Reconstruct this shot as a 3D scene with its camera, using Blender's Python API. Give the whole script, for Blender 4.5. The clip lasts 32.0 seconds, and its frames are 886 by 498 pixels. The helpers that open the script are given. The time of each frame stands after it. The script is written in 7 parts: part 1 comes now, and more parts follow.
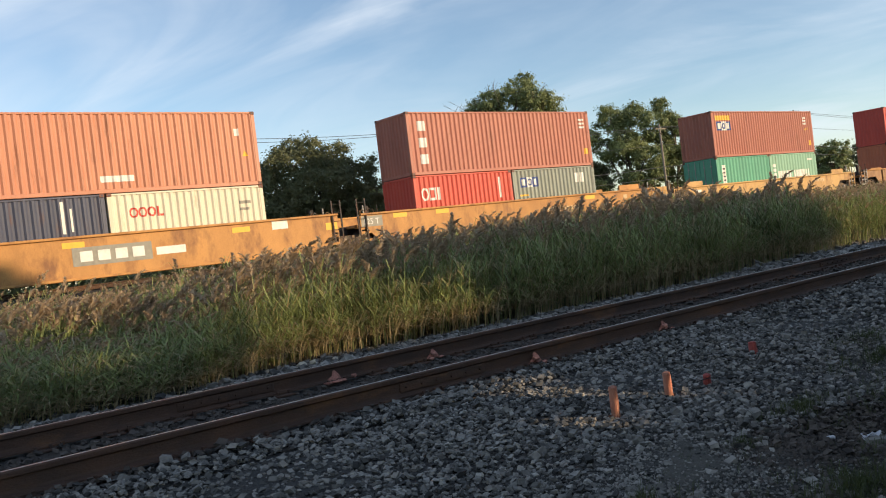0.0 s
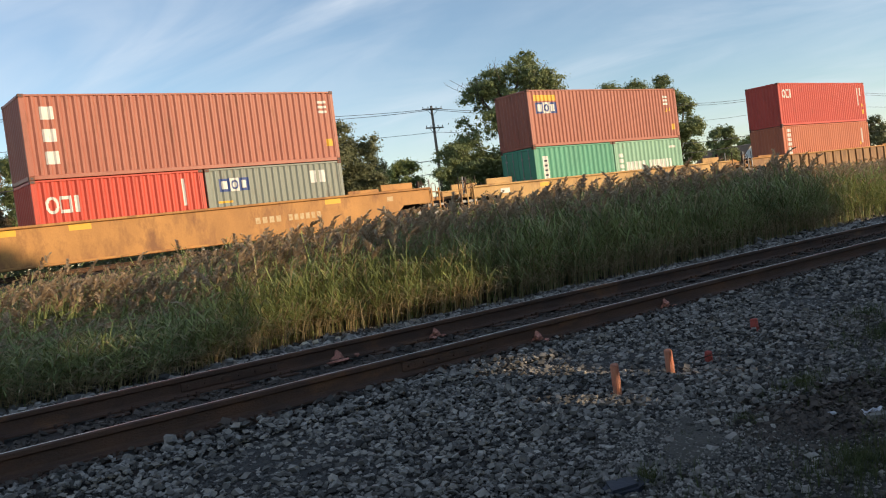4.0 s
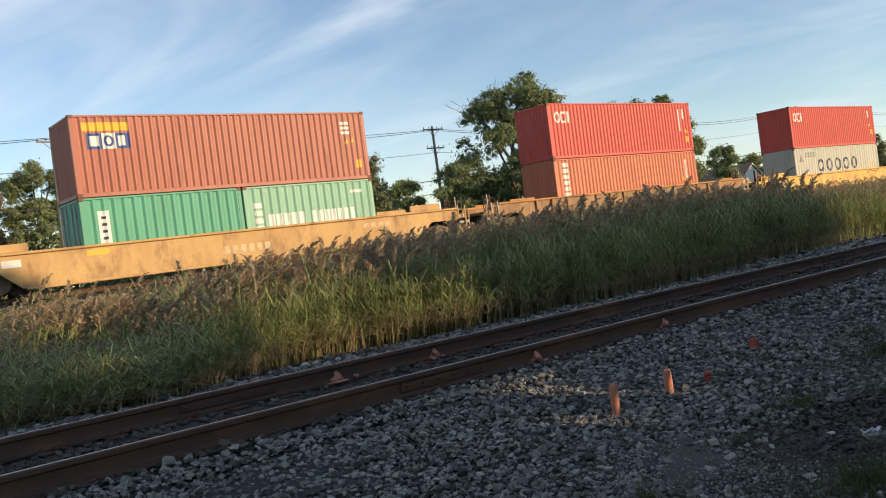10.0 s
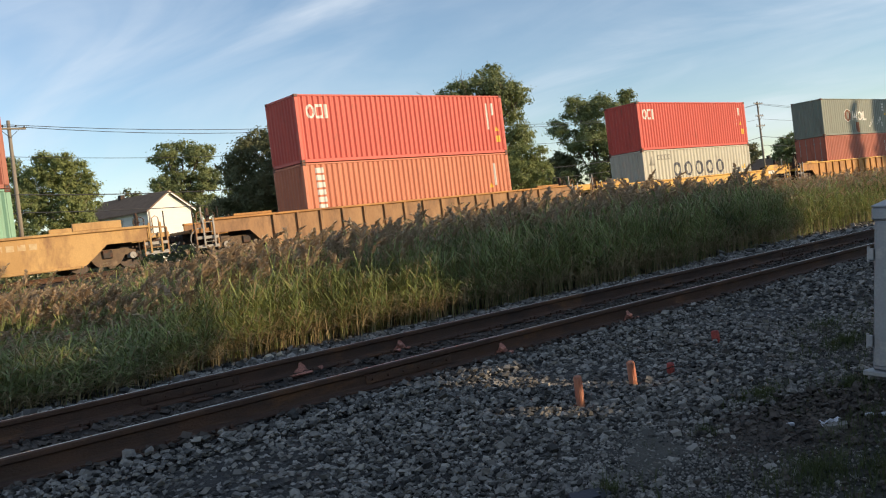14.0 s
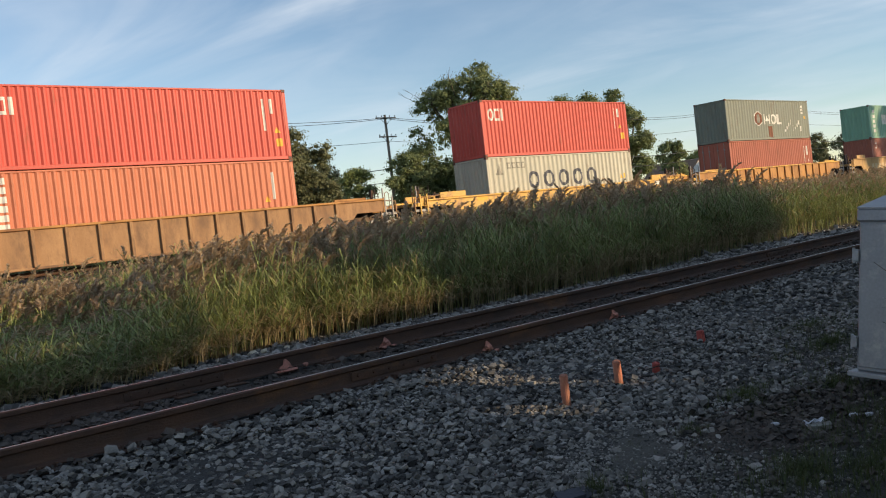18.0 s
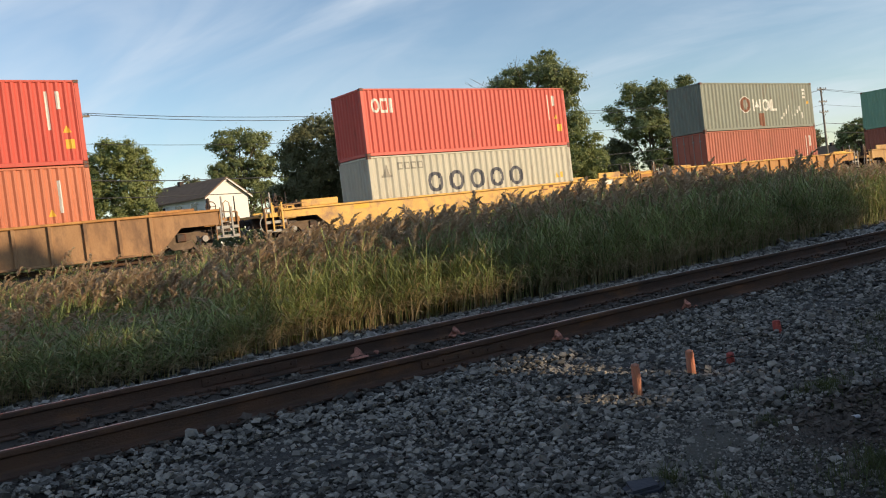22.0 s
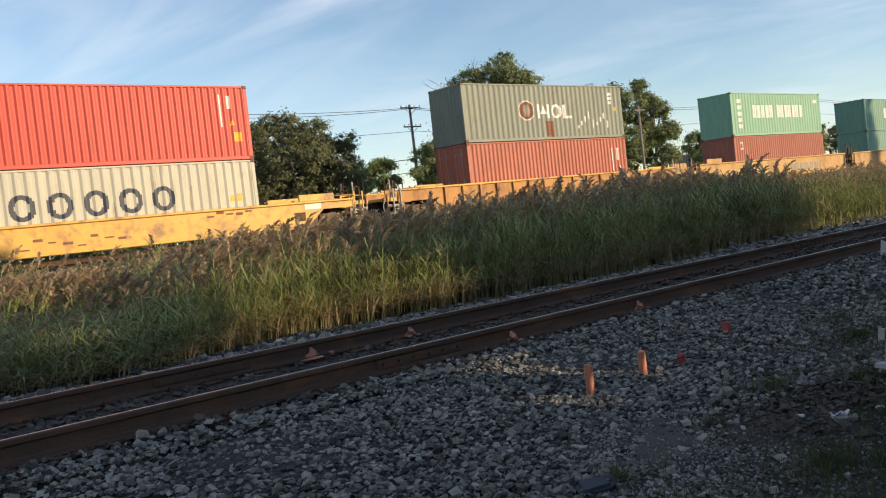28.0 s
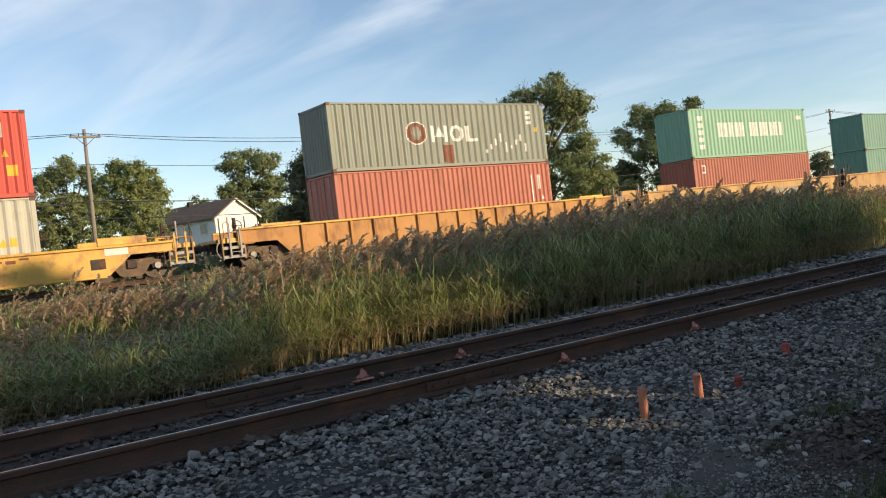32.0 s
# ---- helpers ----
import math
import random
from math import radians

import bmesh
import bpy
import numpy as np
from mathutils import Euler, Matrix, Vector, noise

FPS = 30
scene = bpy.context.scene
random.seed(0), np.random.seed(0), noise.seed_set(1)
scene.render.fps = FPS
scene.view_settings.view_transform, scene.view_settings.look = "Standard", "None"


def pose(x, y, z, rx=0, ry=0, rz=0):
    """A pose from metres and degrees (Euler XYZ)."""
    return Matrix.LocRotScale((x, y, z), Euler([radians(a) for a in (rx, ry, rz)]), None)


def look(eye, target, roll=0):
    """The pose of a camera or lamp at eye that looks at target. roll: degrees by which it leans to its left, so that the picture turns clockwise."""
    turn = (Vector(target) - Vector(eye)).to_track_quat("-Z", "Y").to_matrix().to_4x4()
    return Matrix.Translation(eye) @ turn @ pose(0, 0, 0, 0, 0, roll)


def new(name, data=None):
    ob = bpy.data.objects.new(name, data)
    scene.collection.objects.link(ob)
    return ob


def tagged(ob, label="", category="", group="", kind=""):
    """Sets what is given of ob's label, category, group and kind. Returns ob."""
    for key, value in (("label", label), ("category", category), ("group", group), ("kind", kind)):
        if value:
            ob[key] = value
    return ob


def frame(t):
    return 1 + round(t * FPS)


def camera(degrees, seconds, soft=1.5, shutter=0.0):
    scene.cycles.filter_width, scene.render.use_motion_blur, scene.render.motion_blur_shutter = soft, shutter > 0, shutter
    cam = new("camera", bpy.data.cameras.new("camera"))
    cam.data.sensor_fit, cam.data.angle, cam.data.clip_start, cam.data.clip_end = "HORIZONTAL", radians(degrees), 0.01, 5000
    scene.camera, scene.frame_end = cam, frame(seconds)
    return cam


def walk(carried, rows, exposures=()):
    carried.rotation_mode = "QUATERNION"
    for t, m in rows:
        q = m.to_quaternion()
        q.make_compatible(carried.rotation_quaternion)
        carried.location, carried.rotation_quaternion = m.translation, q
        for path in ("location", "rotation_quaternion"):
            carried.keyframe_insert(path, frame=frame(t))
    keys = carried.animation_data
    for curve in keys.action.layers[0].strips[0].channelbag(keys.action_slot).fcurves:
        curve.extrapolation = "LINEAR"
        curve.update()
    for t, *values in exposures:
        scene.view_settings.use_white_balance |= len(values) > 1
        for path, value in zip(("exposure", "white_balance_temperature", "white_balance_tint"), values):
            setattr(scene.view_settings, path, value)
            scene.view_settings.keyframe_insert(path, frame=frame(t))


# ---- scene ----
cam = camera(54.38, 32.0, soft=1.1)
PATH = [
    (0.0, -0.011, 0.000, 1.243, 89.37, 6.87, -38.72),
    (0.5, -0.012, -0.001, 1.244, 88.89, 7.05, -38.18),
    (1.0, -0.009, -0.006, 1.243, 88.51, 7.25, -38.33),
    (1.5, -0.007, -0.009, 1.238, 88.13, 7.48, -38.81),
    (2.0, -0.007, -0.012, 1.241, 87.83, 7.54, -38.91),
    (2.5, -0.011, -0.010, 1.241, 88.21, 7.20, -38.66),
    (4.5, -0.001, 0.001, 1.237, 87.89, 7.35, -38.43),
    (5.0, 0.002, 0.007, 1.235, 87.65, 7.29, -36.74),
    (5.5, 0.003, 0.026, 1.229, 87.01, 6.67, -33.51),
    (6.0, 0.005, 0.042, 1.225, 86.56, 6.58, -32.17),
    (6.5, 0.005, 0.033, 1.234, 87.41, 6.87, -33.62),
    (7.0, -0.021, 0.013, 1.243, 89.47, 6.33, -36.08),
    (7.5, -0.017, -0.011, 1.244, 90.26, 6.44, -38.20),
    (8.0, -0.010, -0.019, 1.244, 89.90, 6.67, -39.14),
    (8.5, -0.009, -0.034, 1.245, 89.56, 6.85, -39.11),
    (9.0, -0.008, -0.037, 1.242, 89.46, 7.11, -38.83),
    (9.5, -0.005, -0.033, 1.240, 89.45, 7.39, -38.66),
    (10.0, -0.001, -0.030, 1.243, 89.36, 7.41, -38.50),
    (10.5, 0.002, -0.022, 1.243, 89.29, 7.07, -38.90),
    (11.0, 0.000, -0.019, 1.239, 89.69, 6.46, -39.28),
    (11.5, 0.004, -0.011, 1.238, 89.83, 6.46, -39.45),
    (12.0, 0.019, -0.001, 1.241, 89.80, 6.76, -40.57),
    (12.5, 0.012, 0.003, 1.243, 89.41, 6.72, -40.69),
    (13.0, 0.018, 0.003, 1.242, 89.05, 6.79, -40.45),
    (13.5, 0.011, -0.002, 1.238, 88.84, 6.90, -40.77),
    (14.0, 0.008, -0.009, 1.241, 88.52, 7.04, -40.83),
    (14.5, 0.010, -0.008, 1.239, 88.23, 6.94, -41.00),
    (15.0, 0.010, -0.008, 1.241, 88.45, 6.43, -41.67),
    (15.5, 0.007, -0.003, 1.236, 88.60, 6.08, -42.21),
    (17.5, 0.010, 0.009, 1.238, 88.42, 6.56, -41.93),
    (18.0, 0.013, 0.012, 1.237, 88.28, 6.48, -41.77),
    (18.5, 0.016, 0.011, 1.233, 88.25, 6.34, -41.45),
    (19.0, 0.017, 0.013, 1.238, 87.98, 6.49, -41.35),
    (19.5, 0.015, 0.017, 1.236, 87.91, 6.61, -41.32),
    (20.0, 0.021, 0.014, 1.236, 87.95, 6.64, -40.93),
    (20.5, 0.001, 0.016, 1.234, 88.36, 6.68, -39.07),
    (21.0, 0.001, 0.021, 1.236, 88.48, 6.76, -36.99),
    (21.5, -0.005, 0.010, 1.234, 88.20, 6.64, -36.97),
    (22.0, -0.016, 0.007, 1.236, 88.10, 6.75, -37.29),
    (22.5, -0.025, -0.014, 1.244, 88.70, 6.60, -39.18),
    (23.0, -0.033, -0.022, 1.241, 89.34, 5.93, -42.85),
    (23.5, -0.014, -0.015, 1.241, 89.53, 5.76, -44.37),
    (24.0, 0.000, -0.012, 1.246, 89.46, 6.13, -45.32),
    (24.5, -0.006, -0.007, 1.241, 89.60, 6.23, -44.65),
    (25.0, -0.003, -0.002, 1.245, 89.48, 6.32, -43.19),
    (25.5, 0.001, 0.002, 1.241, 89.28, 6.35, -42.54),
    (27.5, -0.002, 0.003, 1.235, 88.15, 6.26, -40.87),
    (28.0, -0.022, -0.009, 1.239, 87.80, 6.25, -40.17),
    (28.5, -0.005, 0.004, 1.234, 88.00, 6.27, -38.12),
    (29.0, -0.013, 0.012, 1.234, 88.15, 6.22, -34.04),
    (29.5, -0.011, 0.010, 1.230, 87.92, 6.02, -32.05),
    (30.0, -0.038, -0.001, 1.232, 88.68, 5.51, -33.32),
    (30.5, -0.020, -0.011, 1.237, 89.70, 5.17, -35.55),
    (31.0, -0.004, -0.008, 1.242, 89.87, 5.76, -36.73),
    (31.5, 0.015, 0.004, 1.239, 89.58, 6.56, -36.83),
    (32.0, 0.017, 0.013, 1.237, 89.55, 6.60, -36.72),
]
EXPOSURES = [(0, 0.48), (2, 0.47), (5, 0.38), (6, 0.38), (8, 0.50), (9, 0.52), (11, 0.40), (13, 0.42), (15, 0.40), (18, 0.32), (20, 0.30), (22, 0.32), (24, 0.48), (25, 0.49), (28, 0.48), (30, 0.36), (31, 0.46), (32, 0.47)]
walk(cam, [(t, pose(*p)) for t, *p in PATH], EXPOSURES)

# ---- daylight ----
SUN_AZ, SUN_EL = 148.0, 11.5          # compass turn from +y towards +x, and height, in degrees
TO_SUN = Vector((math.sin(radians(SUN_AZ)) * math.cos(radians(SUN_EL)), math.cos(radians(SUN_AZ)) * math.cos(radians(SUN_EL)), math.sin(radians(SUN_EL))))
sun = new("sun", bpy.data.lights.new("sun", "SUN"))
sun.data.energy, sun.data.angle, sun.data.color = 4.2, radians(0.6), (1.0, 0.76, 0.48)
sun.matrix_basis = look((0, 0, 60), Vector((0, 0, 60)) - TO_SUN)


def build_world():
    w = bpy.data.worlds.new("sky")
    w.use_nodes = True
    scene.world = w
    N, L = w.node_tree.nodes, w.node_tree.links
    bg = N["Background"]
    sky = N.new("ShaderNodeTexSky")
    sky.sky_type, sky.sun_disc = "NISHITA", False
    sky.sun_elevation, sky.sun_rotation = radians(SUN_EL), radians(SUN_AZ)
    sky.air_density, sky.dust_density, sky.ozone_density = 0.9, 0.03, 1.9
    # thin streaks of high cloud
    tc = N.new("ShaderNodeTexCoord")
    sep = N.new("ShaderNodeSeparateXYZ")
    L.new(tc.outputs["Generated"], sep.inputs[0])
    den = N.new("ShaderNodeMath")
    den.operation = "ADD"
    den.inputs[1].default_value = 0.28
    L.new(sep.outputs[2], den.inputs[0])
    dv = N.new("ShaderNodeVectorMath")
    dv.operation = "DIVIDE"
    L.new(tc.outputs["Generated"], dv.inputs[0])
    cmb = N.new("ShaderNodeCombineXYZ")
    for i in range(3):
        L.new(den.outputs[0], cmb.inputs[i])
    L.new(cmb.outputs[0], dv.inputs[1])
    mp = N.new("ShaderNodeMapping")
    mp.vector_type = "TEXTURE"
    mp.inputs["Rotation"].default_value = (0, 0, radians(CLOUD_TURN))
    mp.inputs["Scale"].default_value = CLOUD_SCALE
    L.new(dv.outputs[0], mp.inputs["Vector"])
    n = N.new("ShaderNodeTexNoise")
    n.inputs["Scale"].default_value, n.inputs["Detail"].default_value = 1.0, 7
    n.inputs["Roughness"].default_value, n.inputs["Distortion"].default_value = 0.58, 0.6
    L.new(mp.outputs[0], n.inputs["Vector"])
    r = N.new("ShaderNodeMapRange")
    r.inputs["From Min"].default_value, r.inputs["From Max"].default_value = 0.36, 0.80
    r.inputs["To Min"].default_value, r.inputs["To Max"].default_value = 0.04, 0.60
    L.new(n.outputs["Fac"], r.inputs["Value"])
    mp2 = N.new("ShaderNodeMapping")
    mp2.vector_type = "TEXTURE"
    mp2.inputs["Rotation"].default_value = (0, 0, radians(CLOUD_TURN - 14))
    mp2.inputs["Scale"].default_value = (1.3, 0.62, 1.0)
    L.new(dv.outputs[0], mp2.inputs["Vector"])
    n2 = N.new("ShaderNodeTexNoise")
    n2.inputs["Scale"].default_value, n2.inputs["Detail"].default_value, n2.inputs["Distortion"].default_value = 1.7, 5, 0.9
    L.new(mp2.outputs[0], n2.inputs["Vector"])
    r2 = N.new("ShaderNodeMapRange")
    r2.inputs["From Min"].default_value, r2.inputs["From Max"].default_value = 0.38, 0.68
    r2.inputs["To Min"].default_value, r2.inputs["To Max"].default_value = 0.12, 1.55
    L.new(n2.outputs["Fac"], r2.inputs["Value"])
    veil = N.new("ShaderNodeMath")
    veil.operation = "MULTIPLY"
    L.new(r.outputs[0], veil.inputs[0])
    L.new(r2.outputs[0], veil.inputs[1])
    tint = N.new("ShaderNodeMix")
    tint.data_type, tint.blend_type = "RGBA", "MULTIPLY"
    tint.inputs[0].default_value = 1.0
    tint.inputs[7].default_value = (*SKY_TINT, 1)
    L.new(sky.outputs[0], tint.inputs[6])
    mix = N.new("ShaderNodeMix")
    mix.data_type = "RGBA"
    L.new(veil.outputs[0], mix.inputs[0])
    L.new(tint.outputs[2], mix.inputs[6])
    mix.inputs[7].default_value = (*CLOUD, 1)
    L.new(mix.outputs[2], bg.inputs["Color"])
    bg.inputs["Strength"].default_value = SKY_POWER


SKY_POWER, SKY_TINT, CLOUD = 0.129, (1.15, 1.09, 1.08), (5.0, 5.4, 5.9)
CLOUD_TURN, CLOUD_SCALE = 118.0, (1.6, 0.42, 1.0)
build_world()

# ---- materials ----
def node_mat(name):
    m = bpy.data.materials.new(name)
    m.use_nodes = True
    nt = m.node_tree
    return m, nt, nt.nodes["Principled BSDF"]


def surf(name, col, col2=None, rough=0.6, metal=0.0, scale=6.0, fine=60.0, bump=0.15, dirt=None, dirt_amt=0.0, dirt_scale=2.0,
         stretch=(1, 1, 1), vary=0.0, island=False, spec=0.5, dist=0.02):
    """Painted, rusty, wooden or mineral surface: two tones, fine grain, stains of their own shape and relief."""
    m, nt, b = node_mat(name)
    N, L = nt.nodes, nt.links
    tc = N.new("ShaderNodeTexCoord")
    mp = N.new("ShaderNodeMapping")
    mp.inputs["Scale"].default_value = stretch
    info = N.new("ShaderNodeObjectInfo")
    add = N.new("ShaderNodeVectorMath")
    add.operation = "MULTIPLY_ADD"
    add.inputs[1].default_value = (17, 23, 31)
    L.new(info.outputs["Random"], add.inputs[0])
    L.new(tc.outputs["Object"], add.inputs[2])
    L.new(add.outputs[0], mp.inputs["Vector"])
    n1 = N.new("ShaderNodeTexNoise")
    n1.inputs["Scale"].default_value, n1.inputs["Detail"].default_value, n1.inputs["Roughness"].default_value = scale, 6, 0.62
    L.new(mp.outputs[0], n1.inputs["Vector"])
    n2 = N.new("ShaderNodeTexNoise")
    n2.inputs["Scale"].default_value, n2.inputs["Detail"].default_value = fine, 3
    L.new(mp.outputs[0], n2.inputs["Vector"])
    ramp = N.new("ShaderNodeMapRange")
    ramp.inputs["From Min"].default_value, ramp.inputs["From Max"].default_value = 0.32, 0.68
    L.new(n1.outputs["Fac"], ramp.inputs["Value"])
    mix = N.new("ShaderNodeMix")
    mix.data_type = "RGBA"
    mix.inputs[6].default_value = (*col, 1)
    mix.inputs[7].default_value = (*(col2 or tuple(c * 0.75 for c in col)), 1)
    L.new(ramp.outputs[0], mix.inputs[0])
    out = mix.outputs[2]
    g = N.new("ShaderNodeMapRange")
    g.inputs["To Min"].default_value, g.inputs["To Max"].default_value = 0.82, 1.18
    L.new(n2.outputs["Fac"], g.inputs["Value"])
    mul = N.new("ShaderNodeVectorMath")
    mul.operation = "SCALE"
    L.new(out, mul.inputs[0])
    L.new(g.outputs[0], mul.inputs["Scale"])
    out = mul.outputs[0]
    if vary:
        v = N.new("ShaderNodeMapRange")
        v.inputs["To Min"].default_value, v.inputs["To Max"].default_value = 1 - vary, 1 + vary
        if island:
            geo = N.new("ShaderNodeNewGeometry")
            L.new(geo.outputs["Random Per Island"], v.inputs["Value"])
        else:
            L.new(info.outputs["Random"], v.inputs["Value"])
        mul2 = N.new("ShaderNodeVectorMath")
        mul2.operation = "SCALE"
        L.new(out, mul2.inputs[0])
        L.new(v.outputs[0], mul2.inputs["Scale"])
        out = mul2.outputs[0]
    if dirt:
        n3 = N.new("ShaderNodeTexNoise")
        n3.inputs["Scale"].default_value, n3.inputs["Detail"].default_value, n3.inputs["Roughness"].default_value = dirt_scale, 8, 0.7
        L.new(mp.outputs[0], n3.inputs["Vector"])
        r3 = N.new("ShaderNodeMapRange")
        r3.inputs["From Min"].default_value, r3.inputs["From Max"].default_value = 0.62 - 0.25 * dirt_amt, 0.74 - 0.15 * dirt_amt
        L.new(n3.outputs["Fac"], r3.inputs["Value"])
        mx = N.new("ShaderNodeMix")
        mx.data_type = "RGBA"
        L.new(r3.outputs[0], mx.inputs[0])
        L.new(out, mx.inputs[6])
        mx.inputs[7].default_value = (*dirt, 1)
        out = mx.outputs[2]
    L.new(out, b.inputs["Base Color"])
    b.inputs["Roughness"].default_value, b.inputs["Metallic"].default_value = rough, metal
    b.inputs["Specular IOR Level"].default_value = spec
    if bump:
        bp = N.new("ShaderNodeBump")
        bp.inputs["Strength"].default_value, bp.inputs["Distance"].default_value = bump, dist
        L.new(n2.outputs["Fac"], bp.inputs["Height"])
        L.new(bp.outputs[0], b.inputs["Normal"])
    return m


def leafy(name, c1, c2, rough=0.55, through_light=0.35):
    """Leaf: tones that differ from leaf to leaf, part of the light passes through."""
    m, nt, b = node_mat(name)
    N, L = nt.nodes, nt.links
    geo = N.new("ShaderNodeNewGeometry")
    tc = N.new("ShaderNodeTexCoord")
    n1 = N.new("ShaderNodeTexNoise")
    n1.inputs["Scale"].default_value, n1.inputs["Detail"].default_value = 0.9, 3
    L.new(tc.outputs["Object"], n1.inputs["Vector"])
    av = N.new("ShaderNodeMath")
    av.operation = "MULTIPLY_ADD"
    av.inputs[1].default_value = 0.55
    L.new(geo.outputs["Random Per Island"], av.inputs[0])
    m2 = N.new("ShaderNodeMath")
    m2.operation = "MULTIPLY_ADD"
    m2.inputs[1].default_value, m2.inputs[2].default_value = 1.4, -0.45
    L.new(n1.outputs["Fac"], m2.inputs[0])
    L.new(m2.outputs[0], av.inputs[2])
    mix = N.new("ShaderNodeMix")
    mix.data_type = "RGBA"
    mix.inputs[6].default_value, mix.inputs[7].default_value = (*c1, 1), (*c2, 1)
    L.new(av.outputs[0], mix.inputs[0])
    L.new(mix.outputs[2], b.inputs["Base Color"])
    b.inputs["Roughness"].default_value = rough
    b.inputs["Specular IOR Level"].default_value = 0.3
    tr = N.new("ShaderNodeBsdfTranslucent")
    L.new(mix.outputs[2], tr.inputs["Color"])
    ms = N.new("ShaderNodeMixShader")
    ms.inputs[0].default_value = through_light
    L.new(b.outputs[0], ms.inputs[1])
    L.new(tr.outputs[0], ms.inputs[2])
    L.new(ms.outputs[0], N["Material Output"].inputs["Surface"])
    return m


# ---- mesh helpers ----
class MB:
    """A growing mesh: points, faces and their material slots."""

    def __init__(self):
        self.v, self.f, self.m = [], [], []

    def add(self, vs, fs, slot=0):
        o = len(self.v)
        self.v.extend(vs)
        self.f.extend([tuple(i + o for i in f) for f in fs])
        self.m.extend([slot] * len(fs))
        return self

    def box(self, x0, y0, z0, x1, y1, z1, c=0.0, slot=0):
        if c <= 0:
            vs = [(x, y, z) for z in (z0, z1) for y in (y0, y1) for x in (x0, x1)]
            return self.add(vs, [(0, 2, 3, 1), (4, 5, 7, 6), (0, 1, 5, 4), (2, 6, 7, 3), (0, 4, 6, 2), (1, 3, 7, 5)], slot)
        c = min(c, 0.45 * (x1 - x0), 0.45 * (y1 - y0), 0.45 * (z1 - z0))
        vs, idx = [], {}
        for sx in (0, 1):
            for sy in (0, 1):
                for sz in (0, 1):
                    for a in range(3):
                        p = [(x0, x1)[sx] + (c, -c)[sx], (y0, y1)[sy] + (c, -c)[sy], (z0, z1)[sz] + (c, -c)[sz]]
                        p[a] = ((x0, x1)[sx], (y0, y1)[sy], (z0, z1)[sz])[a]
                        idx[sx, sy, sz, a] = len(vs)
                        vs.append(tuple(p))
        fs = []
        for a in range(3):
            b, d = (a + 1) % 3, (a + 2) % 3
            for s in (0, 1):
                q = []
                for sb, sd in ((0, 0), (1, 0), (1, 1), (0, 1)):
                    k = [0, 0, 0]
                    k[a], k[b], k[d] = s, sb, sd
                    q.append(idx[(*k, a)])
                fs.append(tuple(q if s else q[::-1]))
        for a in range(3):
            b, d = (a + 1) % 3, (a + 2) % 3
            for sb in (0, 1):
                for sd in (0, 1):
                    k0, k1 = [0, 0, 0], [0, 0, 0]
                    k0[a], k1[a] = 0, 1
                    k0[b] = k1[b] = sb
                    k0[d] = k1[d] = sd
                    q = [idx[(*k0, b)], idx[(*k1, b)], idx[(*k1, d)], idx[(*k0, d)]]
                    fs.append(tuple(q if sb != sd else q[::-1]))
        for sx in (0, 1):
            for sy in (0, 1):
                for sz in (0, 1):
                    q = [idx[sx, sy, sz, 0], idx[sx, sy, sz, 1], idx[sx, sy, sz, 2]]
                    fs.append(tuple(q if (sx + sy + sz) % 2 else q[::-1]))
        return self.add(vs, fs, slot)

    def rod(self, p0, p1, r0, r1=None, n=8, slot=0, caps=True):
        r1 = r0 if r1 is None else r1
        p0, p1 = Vector(p0), Vector(p1)
        w = (p1 - p0).normalized()
        u = w.orthogonal().normalized()
        t = w.cross(u)
        vs = []
        for p, r in ((p0, r0), (p1, r1)):
            for i in range(n):
                a = 2 * math.pi * i / n
                vs.append(tuple(p + u * (r * math.cos(a)) + t * (r * math.sin(a))))
        fs = [(i, (i + 1) % n, n + (i + 1) % n, n + i) for i in range(n)]
        if caps:
            fs += [tuple(range(n))[::-1], tuple(range(n, 2 * n))]
        return self.add(vs, fs, slot)

    def path(self, pts, r, n=6, slot=0):
        """A bent tube through points."""
        pts = [Vector(q) for q in pts]
        u, vs, fs = None, [], []
        for i, q in enumerate(pts):
            w = (pts[min(i + 1, len(pts) - 1)] - pts[max(i - 1, 0)]).normalized()
            u = w.orthogonal().normalized() if u is None else (u - w * u.dot(w)).normalized()
            t = w.cross(u)
            vs += [tuple(q + u * (r * math.cos(2 * math.pi * k / n)) + t * (r * math.sin(2 * math.pi * k / n))) for k in range(n)]
        for i in range(len(pts) - 1):
            fs += [(i * n + k, i * n + (k + 1) % n, (i + 1) * n + (k + 1) % n, (i + 1) * n + k) for k in range(n)]
        m = len(vs)
        fs += [tuple(range(n))[::-1], tuple(range(m - n, m))]
        return self.add(vs, fs, slot)

    def prism(self, prof, axis, a, b, slot=0):
        """A closed outline of (p, q) pairs drawn out along x, y or z."""
        def put(p, q, s):
            return {"x": (s, p, q), "y": (p, s, q), "z": (p, q, s)}[axis]
        n = len(prof)
        vs = [put(p, q, s) for s in (a, b) for p, q in prof]
        fs = [(i, (i + 1) % n, n + (i + 1) % n, n + i) for i in range(n)] + [tuple(range(n))[::-1], tuple(range(n, 2 * n))]
        return self.add(vs, fs, slot)

